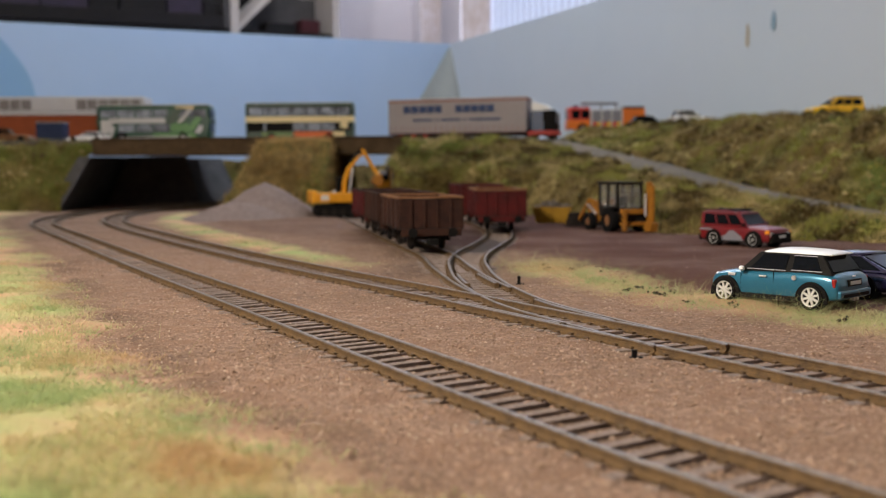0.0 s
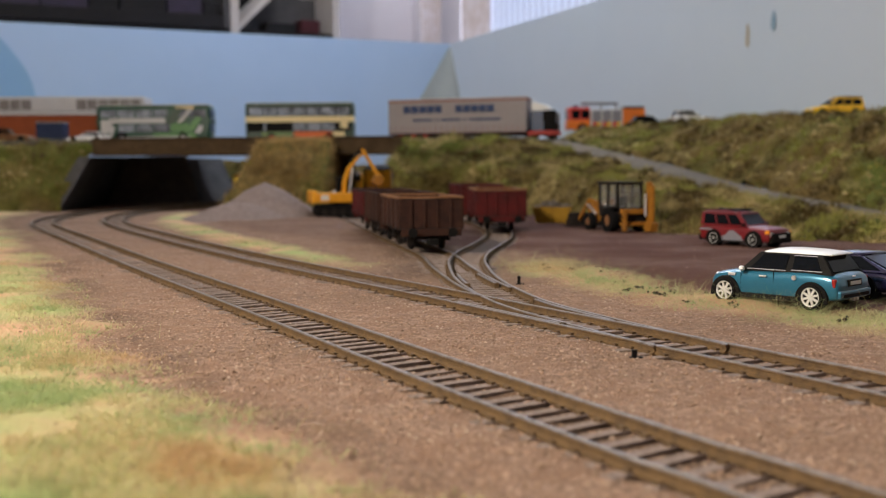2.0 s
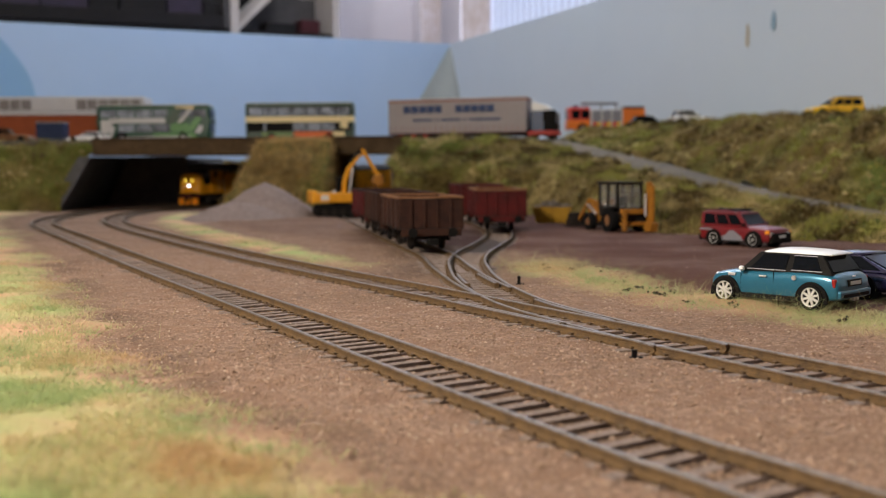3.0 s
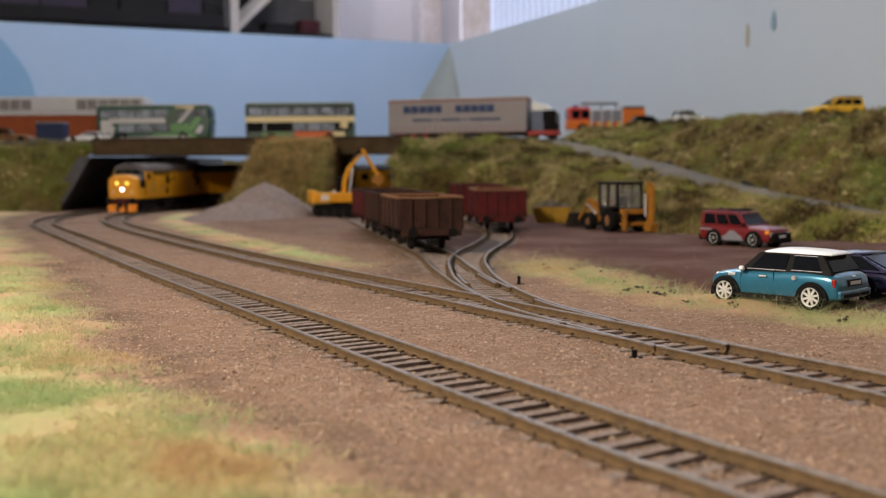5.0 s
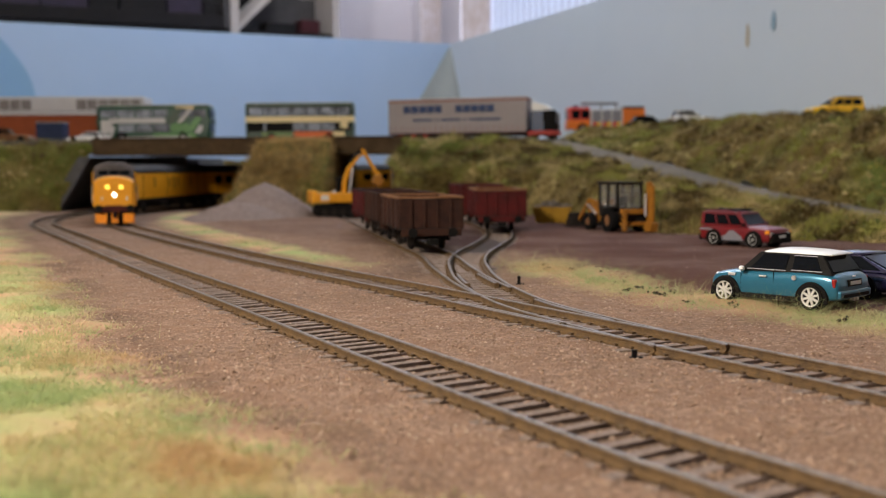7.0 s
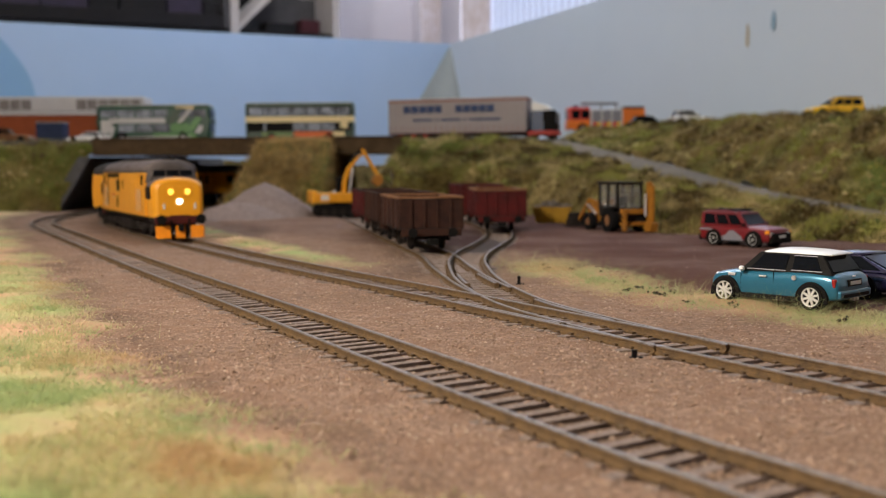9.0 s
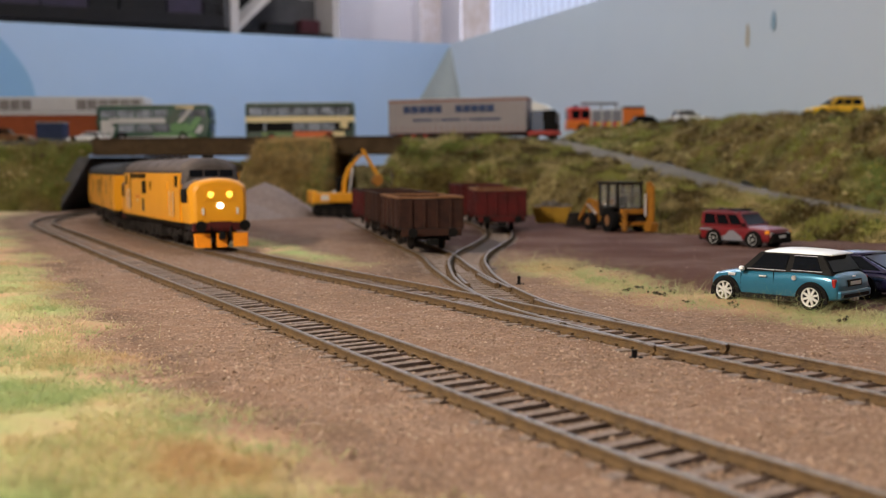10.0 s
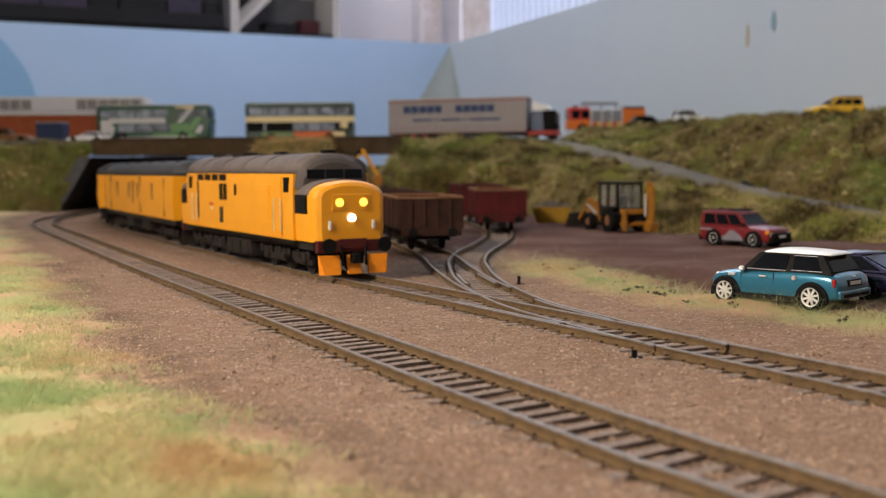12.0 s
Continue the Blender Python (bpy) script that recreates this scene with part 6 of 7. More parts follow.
def build_excavator():
    ex = thing("tracked_excavator", "yellow tracked excavator with raised boom beside the wagons", "excavator", m=stand(-0.094, 0.985, 0.30) @ Matrix.Diagonal((0.90, 0.90, 1.16, 1)))
    for s in (1, -1):
        rings = []
        n = 22
        prof = []
        for i in range(n):
            a = 2 * math.pi * i / n
            x = math.cos(a) * 0.0055 + (0.021 if math.cos(a) > 0 else -0.021)
            prof.append((x, 0.0058 + math.sin(a) * 0.0056))
        bm = bmesh.new()
        add_prism(bm, prof, "y", s * 0.0115 - 0.0035, s * 0.0115 + 0.0035)
        tr = part("crawler_track", bm, M["black"], ex, "black rubber crawler track")
        for x in (-0.019, -0.0095, 0.0, 0.0095, 0.019):
            part("track_roller", cyl((x, s * 0.0115 - 0.0038, 0.0058), (x, s * 0.0115 + 0.0038, 0.0058), 0.0030, 12), M["under"], tr)
    part("undercarriage", box(-0.012, 0.012, -0.009, 0.009, 0.006, 0.0115, 0.0006), M["black"], ex)
    part("turntable", cyl((0, 0, 0.0110), (0, 0, 0.0132), 0.0100, 24), M["black"], ex)
    part("upper_body", box(-0.026, 0.014, -0.0150, 0.0150, 0.0130, 0.0205, 0.0012), M["digger"], ex, "yellow engine deck")
    part("counterweight", box(-0.0315, -0.0255, -0.0148, 0.0148, 0.0125, 0.0228, 0.0020), M["digger"], ex, "rounded yellow counterweight")
    part("badge_panel", box(-0.0225, -0.0145, -0.0154, -0.0149, 0.0150, 0.0190, 0.0001), M["pale_trim"], ex)
    cab = part("cab", box(-0.002, 0.014, 0.0040, 0.0150, 0.0205, 0.0330, 0.0010), M["black"], ex, "dark glazed cab")
    part("cab_window", box(0.0, 0.012, 0.0036, 0.0041, 0.0235, 0.0315, 0.0003), M["glass"], cab)
    boom = loft([[(x + a, y, z + b) for a, b, y in ((-0.0020, 0.0, -0.0058), (-0.0020, 0.0, -0.0020), (0.0022, 0.0, -0.0020), (0.0022, 0.0, -0.0058))] for x, z in ((0.003, 0.0180), (0.0035, 0.0290), (0.0085, 0.0400), (0.0180, 0.0485), (0.0250, 0.0515))])
    part("boom", boom, M["digger"], ex, "curved yellow boom")
    part("dipper_arm", loft([[(x - 0.0018, -0.0052, z), (x - 0.0018, -0.0026, z), (x + 0.0018, -0.0026, z), (x + 0.0018, -0.0052, z)] for x, z in ((0.0225, 0.0550), (0.0265, 0.0500), (0.0385, 0.0340))]), M["digger"], ex, "yellow dipper arm")
    part("bucket", prism([(0.0355, 0.0340), (0.0425, 0.0345), (0.0435, 0.0280), (0.0375, 0.0250), (0.0325, 0.0290)], "y", -0.0085, 0.0010, 0.0006), M["digger_dark"], ex)
    part("ram", cyl((0.0095, -0.0039, 0.0440), (0.0225, -0.0039, 0.0555), 0.0011, 10), M["black"], ex)
    part("ram", cyl((0.0085, -0.0070, 0.0200), (0.0120, -0.0070, 0.0400), 0.0011, 10), M["chrome"], ex)
    part("beacon", cyl((-0.008, -0.0120, 0.0205), (-0.008, -0.0120, 0.0232), 0.0014, 14), M["pale_trim"], ex)


M["cab_glass"] = bpy.data.materials.new("clear_cab_glass")
M["cab_glass"].use_nodes = True
_g = M["cab_glass"].node_tree.nodes["Principled BSDF"]
_g.inputs["Base Color"].default_value = (0.8, 0.82, 0.82, 1)
_g.inputs["Roughness"].default_value = 0.05
_g.inputs["Transmission Weight"].default_value = 0.9
_g.inputs["IOR"].default_value = 1.1


def build_yard_things():
    # heap of gravel, two overlapping cones
    def heap_z(x, y):
        z = -0.004
        for cx, cy, r, top in ((-0.166, 1.005, 0.053, 0.0345), (-0.184, 0.965, 0.046, 0.0170)):
            d = math.hypot(x - cx, (y - cy) * 0.95)
            z = max(z, top * (1 - d / r) - 0.0035 * math.exp(-(d / 0.010) ** 2))
        return z + 0.0007 * fbm(x * 120, y * 120)
    n = 90
    x0, x1, y0, y1 = -0.245, -0.090, 0.91, 1.075
    verts = [(lerp(x0, x1, i / n), lerp(y0, y1, j / n), heap_z(lerp(x0, x1, i / n), lerp(y0, y1, j / n))) for j in range(n + 1) for i in range(n + 1)]
    faces = [(j * (n + 1) + i, j * (n + 1) + i + 1, (j + 1) * (n + 1) + i + 1, (j + 1) * (n + 1) + i) for j in range(n) for i in range(n)]
    me = bpy.data.meshes.new("gravel_mound")
    me.from_pydata(verts, [], faces)
    me.materials.append(M["gravel"])
    me.polygons.foreach_set("use_smooth", [True] * len(me.polygons))
    tagged(new("gravel_mound", me), "double-peaked heap of fine grey-pink gravel", "gravel heap")
    skip = thing("skip", "battered yellow skip heaped with grey rubble", "skip", m=stand(0.0865, 0.845, math.radians(-12)))
    outer = [[(-0.012, -0.0085, 0.0), (0.012, -0.0085, 0.0), (0.012, 0.0085, 0.0), (-0.012, 0.0085, 0.0)], [(-0.0145, -0.0095, 0.0120), (0.0145, -0.0095, 0.0120), (0.0145, 0.0095, 0.0120), (-0.0145, 0.0095, 0.0120)]]
    part("body", loft(outer), M["digger_dark2"], skip, "battered yellow steel sides")
    for y in (-0.0098, 0.0098):
        part("rim", box(-0.0150, 0.0150, y - 0.0006, y + 0.0006, 0.0112, 0.0126, 0.0002), M["digger_dark2"], skip)
    for x in (-0.008, 0.0, 0.008):
        part("side_rib", box(x - 0.0006, x + 0.0006, -0.0098, -0.0090, 0.001, 0.0115), M["digger_dark2"], skip)
    rng = random.Random(11)
    bm = bmesh.new()
    for k in range(150):
        x, y = rng.uniform(-0.0135, 0.0135), rng.uniform(-0.0088, 0.0088)
        r = rng.uniform(0.0009, 0.0026)
        z = 0.0115 + 0.0060 * (1 - (x / 0.016) ** 2) * (1 - (y / 0.011) ** 2) * rng.random()
        m = Matrix.Translation((x, y, z)) @ Euler((rng.random() * 6, rng.random() * 6, rng.random() * 6)).to_matrix().to_4x4() @ Matrix.Diagonal((r, r * rng.uniform(0.5, 1), r * rng.uniform(0.4, 1), 1))
        bmesh.ops.create_cube(bm, size=1, matrix=m)
    tagged(part("rubble", bm, M["load"], skip, "heaped grey rubble"), kind="stuff")


M["digger_dark2"] = mat("skip_yellow", (0.33, 0.18, 0.012), (0.21, 0.11, 0.010), 0.6, scale=120, bump=0.2, c=(0.34, 0.19, 0.015))


def build_upper_things():
    bt = {"low": M["bus_green"], "band": M["bus_green"], "up": M["bus_green"], "roof": M["pale_trim"], "bays": 6, "glass": M["glass_pale"], "glass2": M["glass_pale"], "hub": "silver", "round": 0.0055, "surround": M["bus_green"],
          "panels": [(-0.78, 0.22, 0.53, 0.66, M["pale_trim"], "advert_panel"), (0.30, 0.62, 0.30, 0.52, M["lime"], "swoosh"), (0.25, 0.45, 0.60, 0.90, M["bus_green"], "swoosh"), (-0.92, -0.72, 0.28, 0.62, M["pale_trim"], "rear_panel"), (0.40, 0.72, 0.89, 0.97, M["cream"], "destination_panel"), (0.0, 0.75, 0.10, 0.27, M["lime"], "swoosh")]}
    swoosh_bus = build_bus("double_deck_bus", "green streamlined double-deck bus with pale window bands", Matrix.Translation((-0.366, 1.385, 0.0766)) @ Matrix.Rotation(0.0, 4, "Z"), 0.144, 0.0325, 0.0480, bt)
    bh, bw, bz = 0.072, 0.01625, 0.0480
    for tone, shape in (("pale_trim", [(-0.95, 0.14), (-0.86, 0.14), (-0.74, 0.60), (-0.84, 0.60)]), ("pale_trim", [(-0.80, 0.14), (-0.74, 0.14), (-0.66, 0.44), (-0.71, 0.44)]),
                        ("dark_green", [(0.22, 0.50), (0.34, 0.50), (0.56, 0.92), (0.40, 0.92)]), ("pale_trim", [(0.42, 0.54), (0.50, 0.54), (0.70, 0.88), (0.63, 0.88)]),
                        ("lime", [(0.56, 0.30), (0.70, 0.30), (0.86, 0.66), (0.76, 0.70)]), ("pale_trim", [(0.74, 0.26), (0.84, 0.26), (0.88, 0.46), (0.80, 0.46)]), ("pale_trim", [(-0.60, 0.12), (0.70, 0.12), (0.60, 0.19), (-0.55, 0.16)])):
        part("swoosh", prism([(u * bh, v * bz) for u, v in shape], "y", -bw - 0.0008, -bw - 0.0003), M[tone], swoosh_bus)
    ct = {"low": M["dark_green"], "band": M["cream"], "up": M["dark_green"], "roof": M["pale_trim"], "bays": 7, "glass": M["glass_pale"], "glass2": M["glass_pale"], "hub": "red_trim", "round": 0.0022, "surround": M["black"],
          "panels": [(-0.62, 0.10, 0.13, 0.28, M["advert"], "advert_panel"), (-0.90, -0.76, 0.36, 0.52, M["cream"], "rear_panel"), (-0.84, -0.62, 0.13, 0.28, M["cream"], "skirt_panel"), (0.12, 0.70, 0.13, 0.28, M["lime_dark"], "skirt_panel"), (0.12, 0.62, 0.30, 0.51, M["black"], "door_glass"), (-0.62, 0.10, 0.10, 0.13, M["cream"], "skirt_strip")]}
    build_bus("double_deck_bus", "dark green and cream double-deck bus with an orange advert", Matrix.Translation((-0.1855, 1.42, 0.0766)) @ Matrix.Rotation(math.pi, 4, "Z"), 0.140, 0.0325, 0.0515, ct)
    build_lorry()
    build_fire_engine()
    Z = 0.0768
    build_saloon("vintage_car", "dark and orange open-topped car beside the brick building", Matrix.Translation((-0.535, 1.335, Z)) @ Matrix.Rotation(0.1, 4, "Z"), 0.055, 0.022, 0.019, M["rust_edge"], M["black"], 0.60, (0.1, 0.6), (0.2, 0.5), 0.0045, 0.6, 0)
    build_saloon("estate_car", "white low car on the bridge road", Matrix.Translation((-0.425, 1.295, Z - 0.001)) @ Matrix.Rotation(math.pi, 4, "Z"), 0.047, 0.021, 0.0135, M["white_paint"], None, 0.6, (0.1, 0.66), (0.2, 0.5), 0.0036, 0.6, 0)
    build_saloon("estate_car", "white car with dark roof behind the bank", Matrix.Translation((0.302, 1.31, 0.0925)) @ Matrix.Rotation(0.12, 4, "Z"), 0.052, 0.022, 0.0175, M["white_paint"], M["black"], 0.58, (0.06, 0.66), (0.15, 0.5), 0.004, 0.6, 0)
    build_saloon("estate_car", "dark grey car behind the bank", Matrix.Translation((0.262, 1.36, 0.0895)) @ Matrix.Rotation(0.1, 4, "Z"), 0.052, 0.022, 0.0165, M["black"], None, 0.58, (0.06, 0.66), (0.15, 0.5), 0.004, 0.6, 0)
    build_saloon("estate_car", "bright yellow car with a dark roof rack", Matrix.Translation((0.390, 1.075, 0.0895)) @ Matrix.Rotation(math.pi + 0.1, 4, "Z"), 0.056, 0.022, 0.0200, M["taxi_yellow"], None, 0.58, (0.02, 0.70), (0.05, 0.52), 0.0042, 0.6, 0, True)
    build_saloon("coupe_car", "glossy midnight-blue coupe parked beside the teal hatchback", stand(0.1355, 0.3645, math.atan2(0.807, -0.59), size=0.93), 0.0560, 0.0232, 0.0166, M["navy"], None, 0.62, (0.02, 0.66), (0.26, 0.46), 0.0043, 0.60, 5)
    build_saloon("saloon_car", "dark grey saloon parked beyond the blue coupe", stand(0.236, 0.490, math.atan2(0.5, -0.85)), 0.0560, 0.0232, 0.0175, M["black"], None, 0.60, (0.1, 0.66), (0.22, 0.48), 0.0043, 0.60, 5)
    # works building
    wk = thing("works_building", "long low orange-brick works with a pale-trimmed rooflight strip", "building", m=Matrix.Translation((-0.415, 1.50, 0.0767)) @ Matrix.Rotation(math.radians(4), 4, "Z"))
    part("wall", box(-0.34, 0.0, 0.0, 0.10, 0.0, 0.0425, 0.0006), M["brick"], wk, "orange brick wall")
    part("eaves_trim", box(-0.342, 0.002, -0.002, 0.102, 0.0427, 0.0475, 0.0005), M["pale_trim"], wk, "white eaves trim")
    rl = part("rooflight", box(-0.342, -0.002, 0.020, 0.080, 0.0477, 0.0690, 0.0008), M["pale_trim"], wk, "raised rooflight strip")
    for i in range(22):
        x = -0.335 + i * 0.0150
        if 12 <= i <= 15:
            continue
        part("rooflight_pane", box(x, x + 0.0132, 0.0188, 0.0202, 0.0510, 0.0650, 0.0002), M["glazing"], rl)
    part("roof", box(-0.340, 0.0, 0.001, 0.019, 0.0476, 0.0482), M["roof_grey"], wk)
    ct2 = thing("steel_container", "navy steel container against the brick wall", "container", m=Matrix.Translation((-0.505, 1.40, 0.0767)))
    part("body", box(-0.0170, 0.0170, -0.012, 0.012, 0.0, 0.0270, 0.0006), M["container_blue"], ct2)
    for i in range(9):
        x = -0.015 + i * 0.00375
        part("corrugation", box(x - 0.0008, x + 0.0008, -0.0126, -0.0119, 0.002, 0.0250, 0.0002), M["container_blue"], ct2)
    part("lid", box(-0.0174, 0.0174, -0.0124, 0.0124, 0.0272, 0.0290, 0.0004), M["glazing"], ct2)


# Reflections painted into the glass as pale blotches over dark.
M["glass_pale"] = mat("painted_reflection_glass", (0.42, 0.46, 0.52), (0.06, 0.065, 0.075), 0.12, scale=90, bump=0, c=(0.03, 0.03, 0.035))
M["lime_dark"] = mat("leaf_green_paint", (0.10, 0.17, 0.03), (0.09, 0.15, 0.03), 0.4, scale=100, bump=0)


def build_shelf():
    """The dark shelf unit that stands over the rear backdrop."""
    ang = math.atan2(-D_REAR.y, -D_REAR.x)
    out = Vector((-D_REAR.y, D_REAR.x, 0))
    out = out if out.y > 0 else -out
    base = C0 + D_REAR * 0.245 + out * 0.012
    m = Matrix.Translation((base.x, base.y, 0.3045)) @ Matrix.Rotation(ang, 4, "Z")
    sh = thing("shelf_unit", "dark shelf unit with grey uprights, packed with dark boxes", "shelf", m=m)
    # local x runs from the room's corner side (0) to the left (negative)
    part("back_panel", box(-1.25, 0.0, 0.20, 0.215, 0.0, 0.50), M["shelf_dark"], sh)
    part("bottom_board", box(-1.25, 0.0, 0.004, 0.20, 0.0005, 0.008, 0.001), M["shelf_dark"], sh)
    part("upright", box(-0.014, 0.0, 0.0, 0.22, 0.0, 0.52, 0.001), M["shelf_grey"], sh, "grey end upright")
    part("upright", box(-0.225, -0.208, 0.0, 0.22, 0.0, 0.52, 0.001), M["shelf_grey"], sh, "grey upright")
    part("divider", box(-0.237, -0.226, 0.002, 0.20, 0.0085, 0.52, 0.001), M["shelf_shaded"], sh)
    part("front_board", box(-1.25, -0.237, 0.0, 0.012, 0.0085, 0.034, 0.001), M["shelf_dark"], sh)
    part("slanted_board", loft([[(-0.206, 0.003, 0.009), (-0.206, 0.003, 0.020), (-0.206, 0.19, 0.020), (-0.206, 0.19, 0.009)], [(-0.112, 0.003, 0.098), (-0.112, 0.003, 0.109), (-0.112, 0.19, 0.109), (-0.112, 0.19, 0.098)]]), M["shelf_grey"], sh, "slanting grey board")
    part("inner_panel", prism([(-0.196, 0.010), (-0.016, 0.010), (-0.016, 0.09), (-0.11, 0.09)], "y", 0.10, 0.112), M["shelf_shaded"], sh)
    rng = random.Random(8)
    x = -1.2
    while x < -0.25:
        w = rng.uniform(0.03, 0.09)
        bx = part("storage_box", box(x, min(x + w, -0.242), 0.02, 0.14, 0.0, rng.uniform(0.05, 0.085), 0.001), rng.choice((M["book_b"], M["shelf_dark"], M["shelf_dark"], M["shelf_dark"], M["book_b"])), None, m=m @ Matrix.Translation((0, 0, 0.0085)))
        tagged(bx, "dark card storage box on the shelf", "storage box", "boxes on the shelf")
        x += w + 0.004
    tagged(part("red_tin", box(-0.075, -0.035, 0.02, 0.07, 0.0, 0.028, 0.003), M["book_a"], None, m=m @ Matrix.Translation((0, 0, 0.0085))), "small dark red tin on the shelf", "tin")
    tagged(part("dark_case", box(-0.150, -0.085, 0.02, 0.07, 0.0, 0.020, 0.003), M["shelf_dark"], None, m=m @ Matrix.Translation((0, 0, 0.0085))), "low black case on the shelf", "case")


def build_marks():
    for name, d, z, w, h, m, lab in (("wall_stain", 1.005, 0.205, 0.0065, 0.030, M["spot_ochre"], "faint ochre stain on the grey backdrop"), ("wall_stain", 1.055, 0.217, 0.009, 0.024, M["spot_blue"], "faint blue stain on the grey backdrop")):
        c = C0 + D_RIGHT * d
        nrm = Vector((D_RIGHT.y, -D_RIGHT.x, 0))
        nrm = nrm if nrm.x < 0 else -nrm
        rings = []
        for e in (0.0003, 0.0010):
            ring = []
            for i in range(18):
                a = 2 * math.pi * i / 18
                k = 1 + 0.18 * math.sin(3 * a + d * 9) + 0.1 * math.sin(5 * a)
                ring.append(c + nrm * e + D_RIGHT * (math.cos(a) * w / 2 * k) + Vector((0, 0, z + math.sin(a) * h / 2)))
            rings.append(ring)
        tagged(part(name, loft(rings), m), lab, "stain", kind="structure")


def build_backdrop_shadow():
    """A cast shadow at the left of the rear board, put on in darker blue, with an uneven rounded edge."""
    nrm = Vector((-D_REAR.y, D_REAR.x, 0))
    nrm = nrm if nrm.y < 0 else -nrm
    outline = [(SHADOW_SHAPE[0], 0.02)]
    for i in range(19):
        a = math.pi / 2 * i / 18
        outline.append((SHADOW_SHAPE[0] + SHADOW_SHAPE[1] * (1 - math.cos(a) ** 0.8) + 0.004 * math.sin(7 * a), 0.02 + SHADOW_SHAPE[2] * math.sin(a) ** 0.9))
    outline += [(1.45, 0.02 + SHADOW_SHAPE[2]), (1.45, 0.02)]
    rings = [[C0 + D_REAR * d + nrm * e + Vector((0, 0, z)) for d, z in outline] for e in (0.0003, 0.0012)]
    tagged(part("painted_patch", loft(rings), M["shadow_blue"]), "rounded cast shadow put on the backdrop board in darker blue", "painted shape", kind="structure")


SHADOW_SHAPE = (0.821, 0.095, 0.261)
build_backdrop_shadow()
build_yard_things()
build_mini(0.1100, 0.3432, math.atan2(0.735, -0.678))
build_discovery()
build_backhoe()
build_excavator()
build_upper_things()
build_shelf()
build_marks()


# ---- what nobody could count: grit, grass fibres, scrub ----
def joined(name, verts, faces, material, label, category):
    me = bpy.data.meshes.new(name)
    me.from_pydata(verts, [], faces)
    me.materials.append(material)
    return tagged(new(name, me), label, category, kind="stuff")


def blade_tuft(verts, faces, p, up, length, width, lean, rng):
    """One bent fibre as two thin faces."""
    a = rng.uniform(0, 2 * math.pi)
    side = Vector((math.cos(a), math.sin(a), 0)) * width
    b = rng.uniform(0, 2 * math.pi)
    tip = up * length + Vector((math.cos(b), math.sin(b), 0)) * length * lean * rng.random()
    mid = tip * 0.5 + up * length * 0.08
    i = len(verts)
    verts += [p - side, p + side, p + mid + side * 0.7, p + mid - side * 0.7, p + tip]
    faces += [(i, i + 1, i + 2, i + 3), (i + 3, i + 2, i + 4)]


def clump(verts, faces, p, r, rng, flat=0.7):
    """One lumpy bit: a squashed eight-sided stone with uneven corners."""
    i = len(verts)
    turn = rng.random() * 6
    ring = []
    for k in range(5):
        a = turn + 2 * math.pi * k / 5
        q = r * rng.uniform(0.65, 1.25)
        ring.append(p + Vector((math.cos(a) * q, math.sin(a) * q, r * rng.uniform(-0.25, 0.25) * flat)))
    verts += [p + Vector((0, 0, r * flat * rng.uniform(0.7, 1.2))), *ring, p - Vector((0, 0, r * flat))]
    for k in range(5):
        n = (k + 1) % 5
        faces += [(i, i + 1 + k, i + 1 + n), (i + 6, i + 1 + n, i + 1 + k)]


def on_mesh(ob, count, rng):
    """Even random places on a sheet, with normals."""
    me = ob.data
    polys = me.polygons
    run, total = [], 0.0
    for q in polys:
        total += q.area
        run.append(total)
    picks = np.searchsorted(np.array(run), np.sort(np.array([rng.random() for _ in range(count)])) * total)
    vs = me.vertices
    for k in picks:
        q = polys[min(int(k), len(polys) - 1)]
        a, b, c, d = (vs[j].co for j in q.vertices)
        u, v = rng.random(), rng.random()
        yield a.lerp(b, u).lerp(d.lerp(c, u), v), q.normal


def build_grit():
    rng = random.Random(21)
    verts, faces = [], []
    made = 0
    while made < 80000:
        y = 0.10 + 0.62 * rng.random() ** 1.7
        x = rng.uniform(-0.46, 0.46) * y + rng.uniform(-0.01, 0.01)
        yard, grass = zones(x, y)
        if rng.random() < max(yard * 0.97, grass * 0.93):
            continue
        r = 0.00012 + 0.00042 * rng.random() ** 5
        clump(verts, faces, Vector((x, y, ground_z(x, y) + r * 0.25)), r, rng)
        made += 1
    joined("grit", verts, faces, M["grit"], "fine brown and pale ballast grit", "ballast")


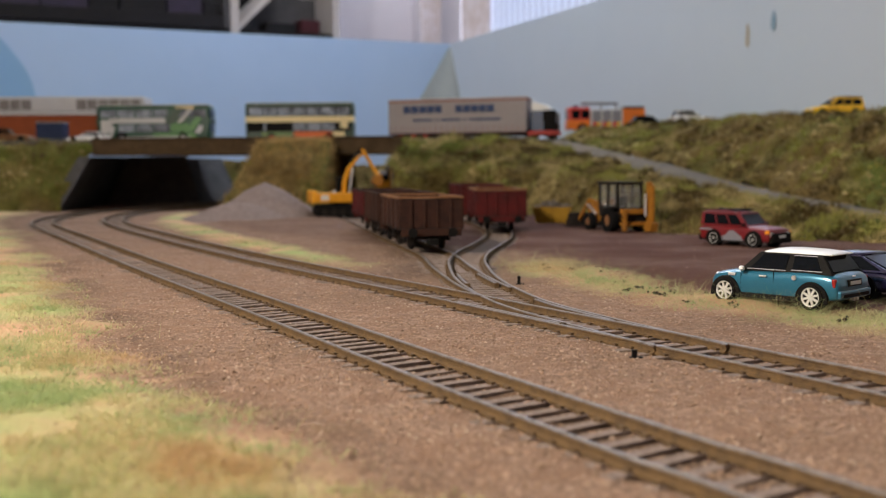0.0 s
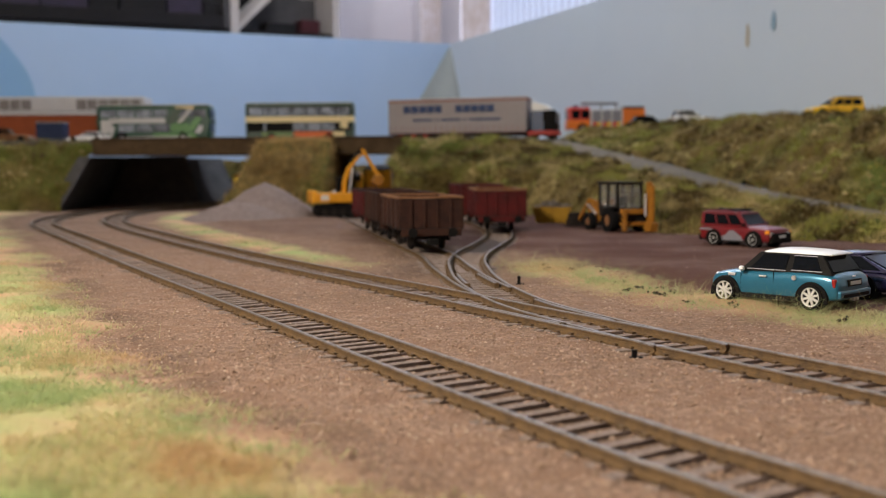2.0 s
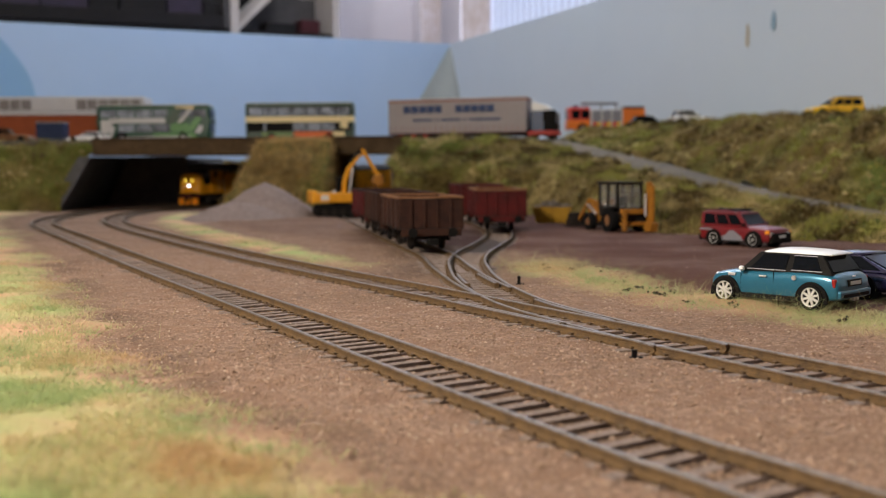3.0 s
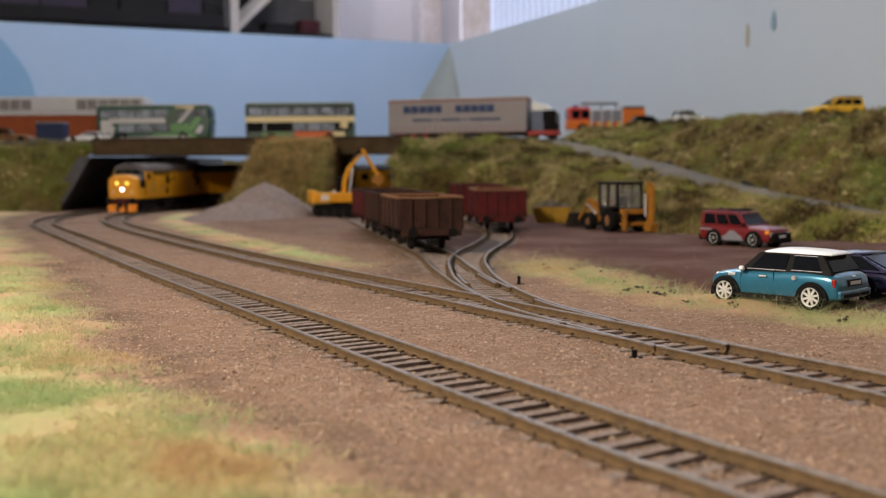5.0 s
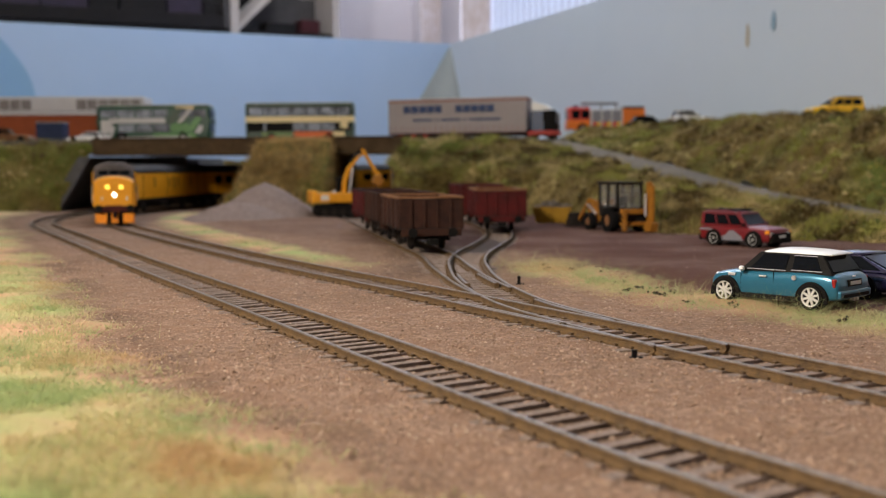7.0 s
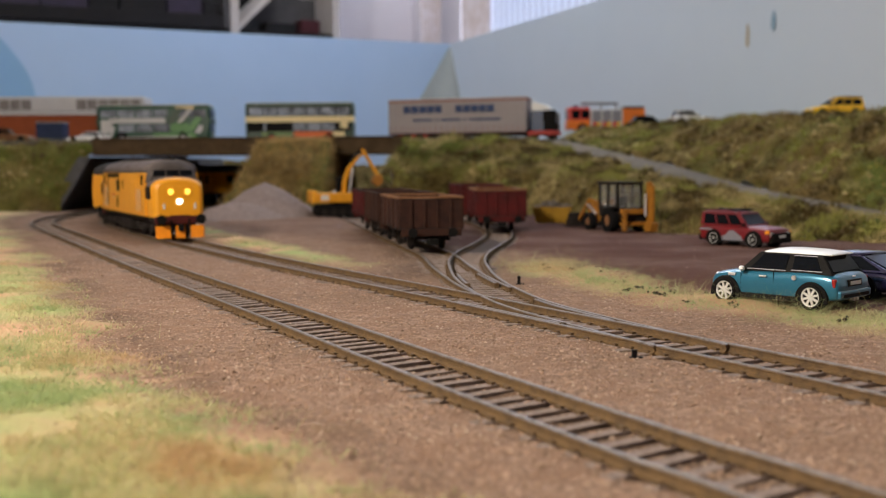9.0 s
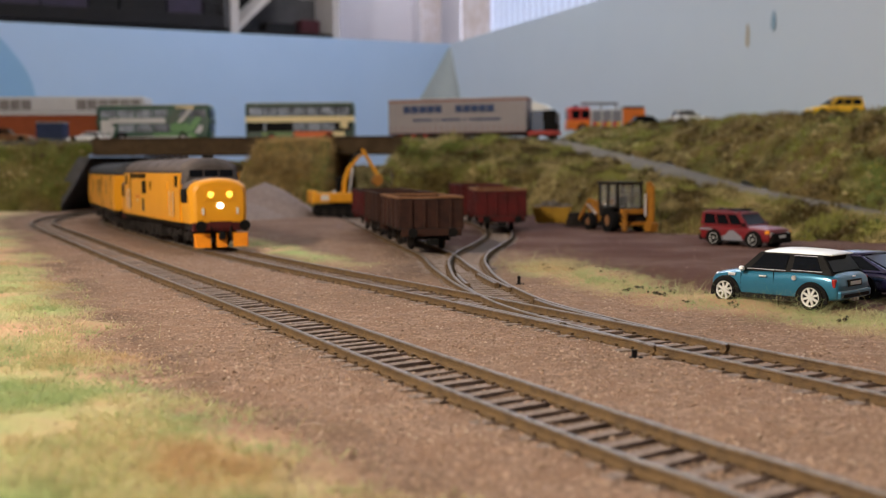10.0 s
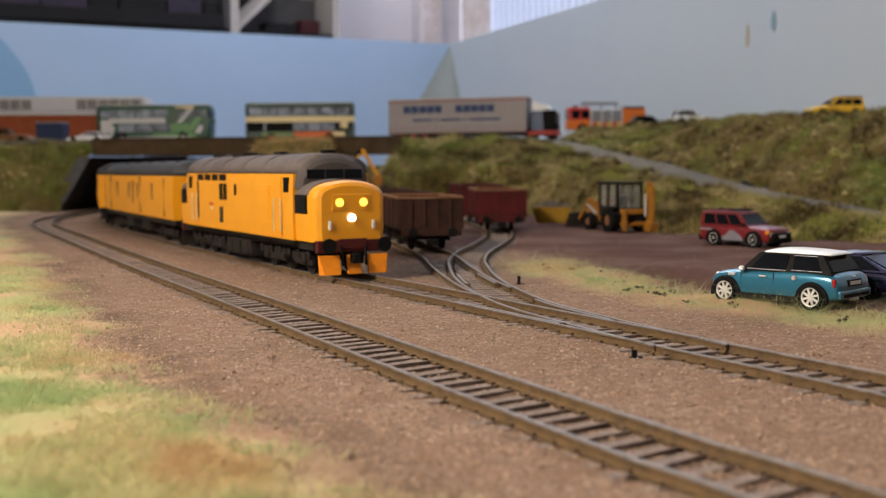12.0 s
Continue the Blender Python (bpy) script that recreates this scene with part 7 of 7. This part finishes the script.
def build_grass():
    rng = random.Random(22)
    verts, faces = [], []
    made = 0
    while made < 62000:
        y = 0.09 + 0.75 * rng.random() ** 1.5
        x = rng.uniform(-0.47, 0.47) * y
        yard, grass = zones(x, y)
        patchy = clamp(0.5 + 1.6 * fbm(x * 30, y * 30, 7))
        if rng.random() > grass * patchy:
            continue
        p = Vector((x, y, ground_z(x, y) - 0.0003))
        blade_tuft(verts, faces, p, Vector((0, 0, 1)), rng.uniform(0.0006, 0.0022), rng.uniform(0.00006, 0.00013), 2.2, rng)
        made += 1
    # taller stems along the yard edge
    for k in range(9000):
        y = rng.uniform(0.27, 0.50)
        x = edge_x(YARD_EDGE, y) + rng.gauss(-0.012, 0.008)
        p = Vector((x, y, ground_z(x, y) - 0.0003))
        blade_tuft(verts, faces, p, Vector((0, 0, 1)), 0.0008 + 0.0075 * rng.random() ** 5, rng.uniform(0.00003, 0.00007), 4.5, rng)
    for k in range(320):
        y = rng.uniform(0.15, 0.55)
        x = edge_x(VERGE, y) + rng.gauss(-0.005, 0.01)
        blade_tuft(verts, faces, Vector((x, y, ground_z(x, y) - 0.0003)), Vector((0, 0, 1)), rng.uniform(0.002, 0.006), 0.00005, 2.4, rng)
    joined("verge_grass", verts, faces, M["verge_fibre"], "short pale green and straw grass fibres", "grass")
    verts, faces = [], []
    for k in range(40):
        y = rng.uniform(0.22, 0.50)
        x = edge_x(YARD_EDGE, y) + rng.gauss(-0.010, 0.008)
        z = ground_z(x, y)
        for j in range(rng.randint(2, 6)):
            clump(verts, faces, Vector((x + rng.gauss(0, 0.0009), y + rng.gauss(0, 0.0009), z + 0.0004 + rng.random() * 0.0007)), rng.uniform(0.0003, 0.0010), rng)
    joined("dark_debris", verts, faces, M["twig"], "scattered dark crumbs of debris in the grass", "debris")


def build_scrub():
    for name, n_clump, n_blade, size, tone in (("bank_lower", 3200, 34000, 0.0026, "bank_fibre"), ("bank_upper", 3000, 34000, 0.0032, "bank_fibre"), ("bank_left", 1300, 12000, 0.0034, "bank_fibre"), ("bank_hill", 700, 16000, 0.0020, "mound_fibre"), ("bank_behind", 700, 3000, 0.004, "bank_fibre")):
        rng = random.Random(name)
        bank = bpy.data.objects[name]
        verts, faces = [], []
        for p, nrm in on_mesh(bank, n_clump, rng):
            dense = fbm(p.x * 38, p.y * 38, p.z * 38 + 4)
            if dense < -0.15 and rng.random() < 0.75:
                continue
            k = rng.uniform(0.35, 1.0) * (1.0 + 0.8 * max(dense, 0))
            clump(verts, faces, p + Vector((0, 0, size * 0.25 * k)), size * k, rng, 0.8)
        joined("scrub", verts, faces, M["bank_clump"], "clumped olive and brown scrub on the bank", "scrub")
        verts, faces = [], []
        for p, nrm in on_mesh(bank, n_blade, rng):
            up = (nrm if nrm.z > 0 else -nrm) * 0.5 + Vector((0, 0, 0.8))
            blade_tuft(verts, faces, p - up * 0.0005, up.normalized(), rng.uniform(0.003, 0.0080), rng.uniform(0.00022, 0.00050), 1.3, rng)
        joined("bank_grass", verts, faces, M[tone], "rough straw and olive grass on the bank", "grass")


def build_point_fittings():
    """Small black point-rodding posts beside the turnout, and the tie bar."""
    for x, y, hh in ((0.0722, 0.2590, 0.0024), (0.0450, 0.2510, 0.0022), (0.0292, 0.4120, 0.0034)):
        post = thing("point_post", "small black post beside the turnout", "post", "point posts", m=Matrix.Translation((x, y, ground_z(x, y) - 0.0002)))
        part("stem", box(-0.0006, 0.0006, -0.0006, 0.0006, 0.0, hh, 0.0002), M["black"], post)
        part("foot", box(-0.0012, 0.0020, -0.0007, 0.0007, 0.0, 0.0005, 0.0001), M["black"], post)
    p, a = along(WAY_REAR, 0.315)
    bar = part("tie_bar", box(-0.0013, 0.0013, -0.0075, 0.0075, -0.0026, -0.0016, 0.0002), M["sleeper"], None, m=Matrix.Translation((0.0585, 0.2625, 0)) @ Matrix.Rotation(a, 4, "Z"))
    tagged(bar, "brown tie bar under the point blades", "tie bar")


def build_check_rails():
    """Short guard rails inside the stock rails beside the crossing."""
    g = GAUGE / 2 + 0.0004
    for way, y0, y1, off in ((WAY_SIDING, 0.300, 0.352, -g + 0.0020), (WAY_REAR, 0.300, 0.352, g - 0.0020), (WAY_SIDING_B, 0.40, 0.44, -g + 0.0020), (WAY_SIDING, 0.40, 0.44, g - 0.0020)):
        fine, run = way
        s0, s1 = (run[min(range(len(fine)), key=lambda i: abs(fine[i].y - y))] for y in (y0, y1))
        check = thing("check_rail", "short rusty check rail beside the running rail", "rail", "check rails")
        rail(way, s0, s1, off, check, -0.0001)
        for s in (s0, s1):
            p, a = along(way, s)
            n = Vector((-math.sin(a), math.cos(a), 0)) * off
            part("rail_end", box(-0.0008, 0.0008, -0.0007, 0.0007, -0.0024, -0.0001, 0.0001, Matrix.Translation(p + n) @ Matrix.Rotation(a, 4, "Z")), M["rail_side"], check)


build_point_fittings()
build_check_rails()
build_grit()
build_grass()
build_scrub()


# ---- what moves: the train, driven along the rear line ----
NOSE_AT = [(0.0, 1.751), (1.0, 1.641), (2.2, 1.5085), (2.6, 1.4650), (2.9, 1.4346), (3.2, 1.4045), (4.0, 1.323), (4.8, 1.241), (5.5, 1.166), (6.0, 1.110), (6.5, 1.050), (7.0, 0.991), (7.2, 0.969), (8.0, 0.883), (8.8, 0.795), (9.4, 0.738), (10.0, 0.684), (11.0, 0.597), (12.0, 0.510)]


def nose_at(t):
    """Distance of the loco's front along the line, smooth in t."""
    T = [p[0] for p in NOSE_AT]
    S = [p[1] for p in NOSE_AT]
    k = max(i for i in range(len(T) - 1) if T[i] <= t + 1e-9)
    slope = [(S[min(i + 1, len(T) - 1)] - S[max(i - 1, 0)]) / (T[min(i + 1, len(T) - 1)] - T[max(i - 1, 0)]) for i in range(len(T))]
    h = T[k + 1] - T[k]
    u = (t - T[k]) / h
    return (2 * u ** 3 - 3 * u * u + 1) * S[k] + (u ** 3 - 2 * u * u + u) * h * slope[k] + (3 * u * u - 2 * u ** 3) * S[k + 1] + (u ** 3 - u * u) * h * slope[k + 1]


def ride(front, pivot):
    """The pose of a vehicle whose pivots lie at front and front + 2 * pivot along the line, and its bogies' own turns."""
    a, ha = along(WAY_REAR, front)
    b, hb = along(WAY_REAR, front + 2 * pivot)
    turn = math.atan2(a.y - b.y, a.x - b.x)
    m = Matrix.Translation((a + b) / 2) @ Matrix.Rotation(turn, 4, "Z")
    return m, ha + math.pi - turn, hb + math.pi - turn


def motions():
    cars = [(LOCO, LOCO_BOGIES, 0.0, NOSE, 0.056), (COACH_A, COACH_A_BOGIES, LOCO_L + 0.012, 0.113, 0.078), (COACH_B, COACH_B_BOGIES, LOCO_L + 0.012 + 0.238, 0.113, 0.078), (COACH_C, COACH_C_BOGIES, LOCO_L + 0.012 + 0.476, 0.113, 0.078)]
    for car, bogies, back, half, pivot in cars:
        rows, turns = [], ([], [])
        for k in range(41):
            t = k * 0.3
            m, fa, fb = ride(nose_at(t) + back + half - pivot, pivot)
            rows.append((t, m))
            turns[0].append((t, Matrix.Translation((pivot, 0, 0)) @ Matrix.Rotation(fa, 4, "Z")))
            turns[1].append((t, Matrix.Translation((-pivot, 0, 0)) @ Matrix.Rotation(fb, 4, "Z")))
        walk(car, rows)
        for bogie, r in zip(bogies, turns):
            walk(bogie, r)


motions()
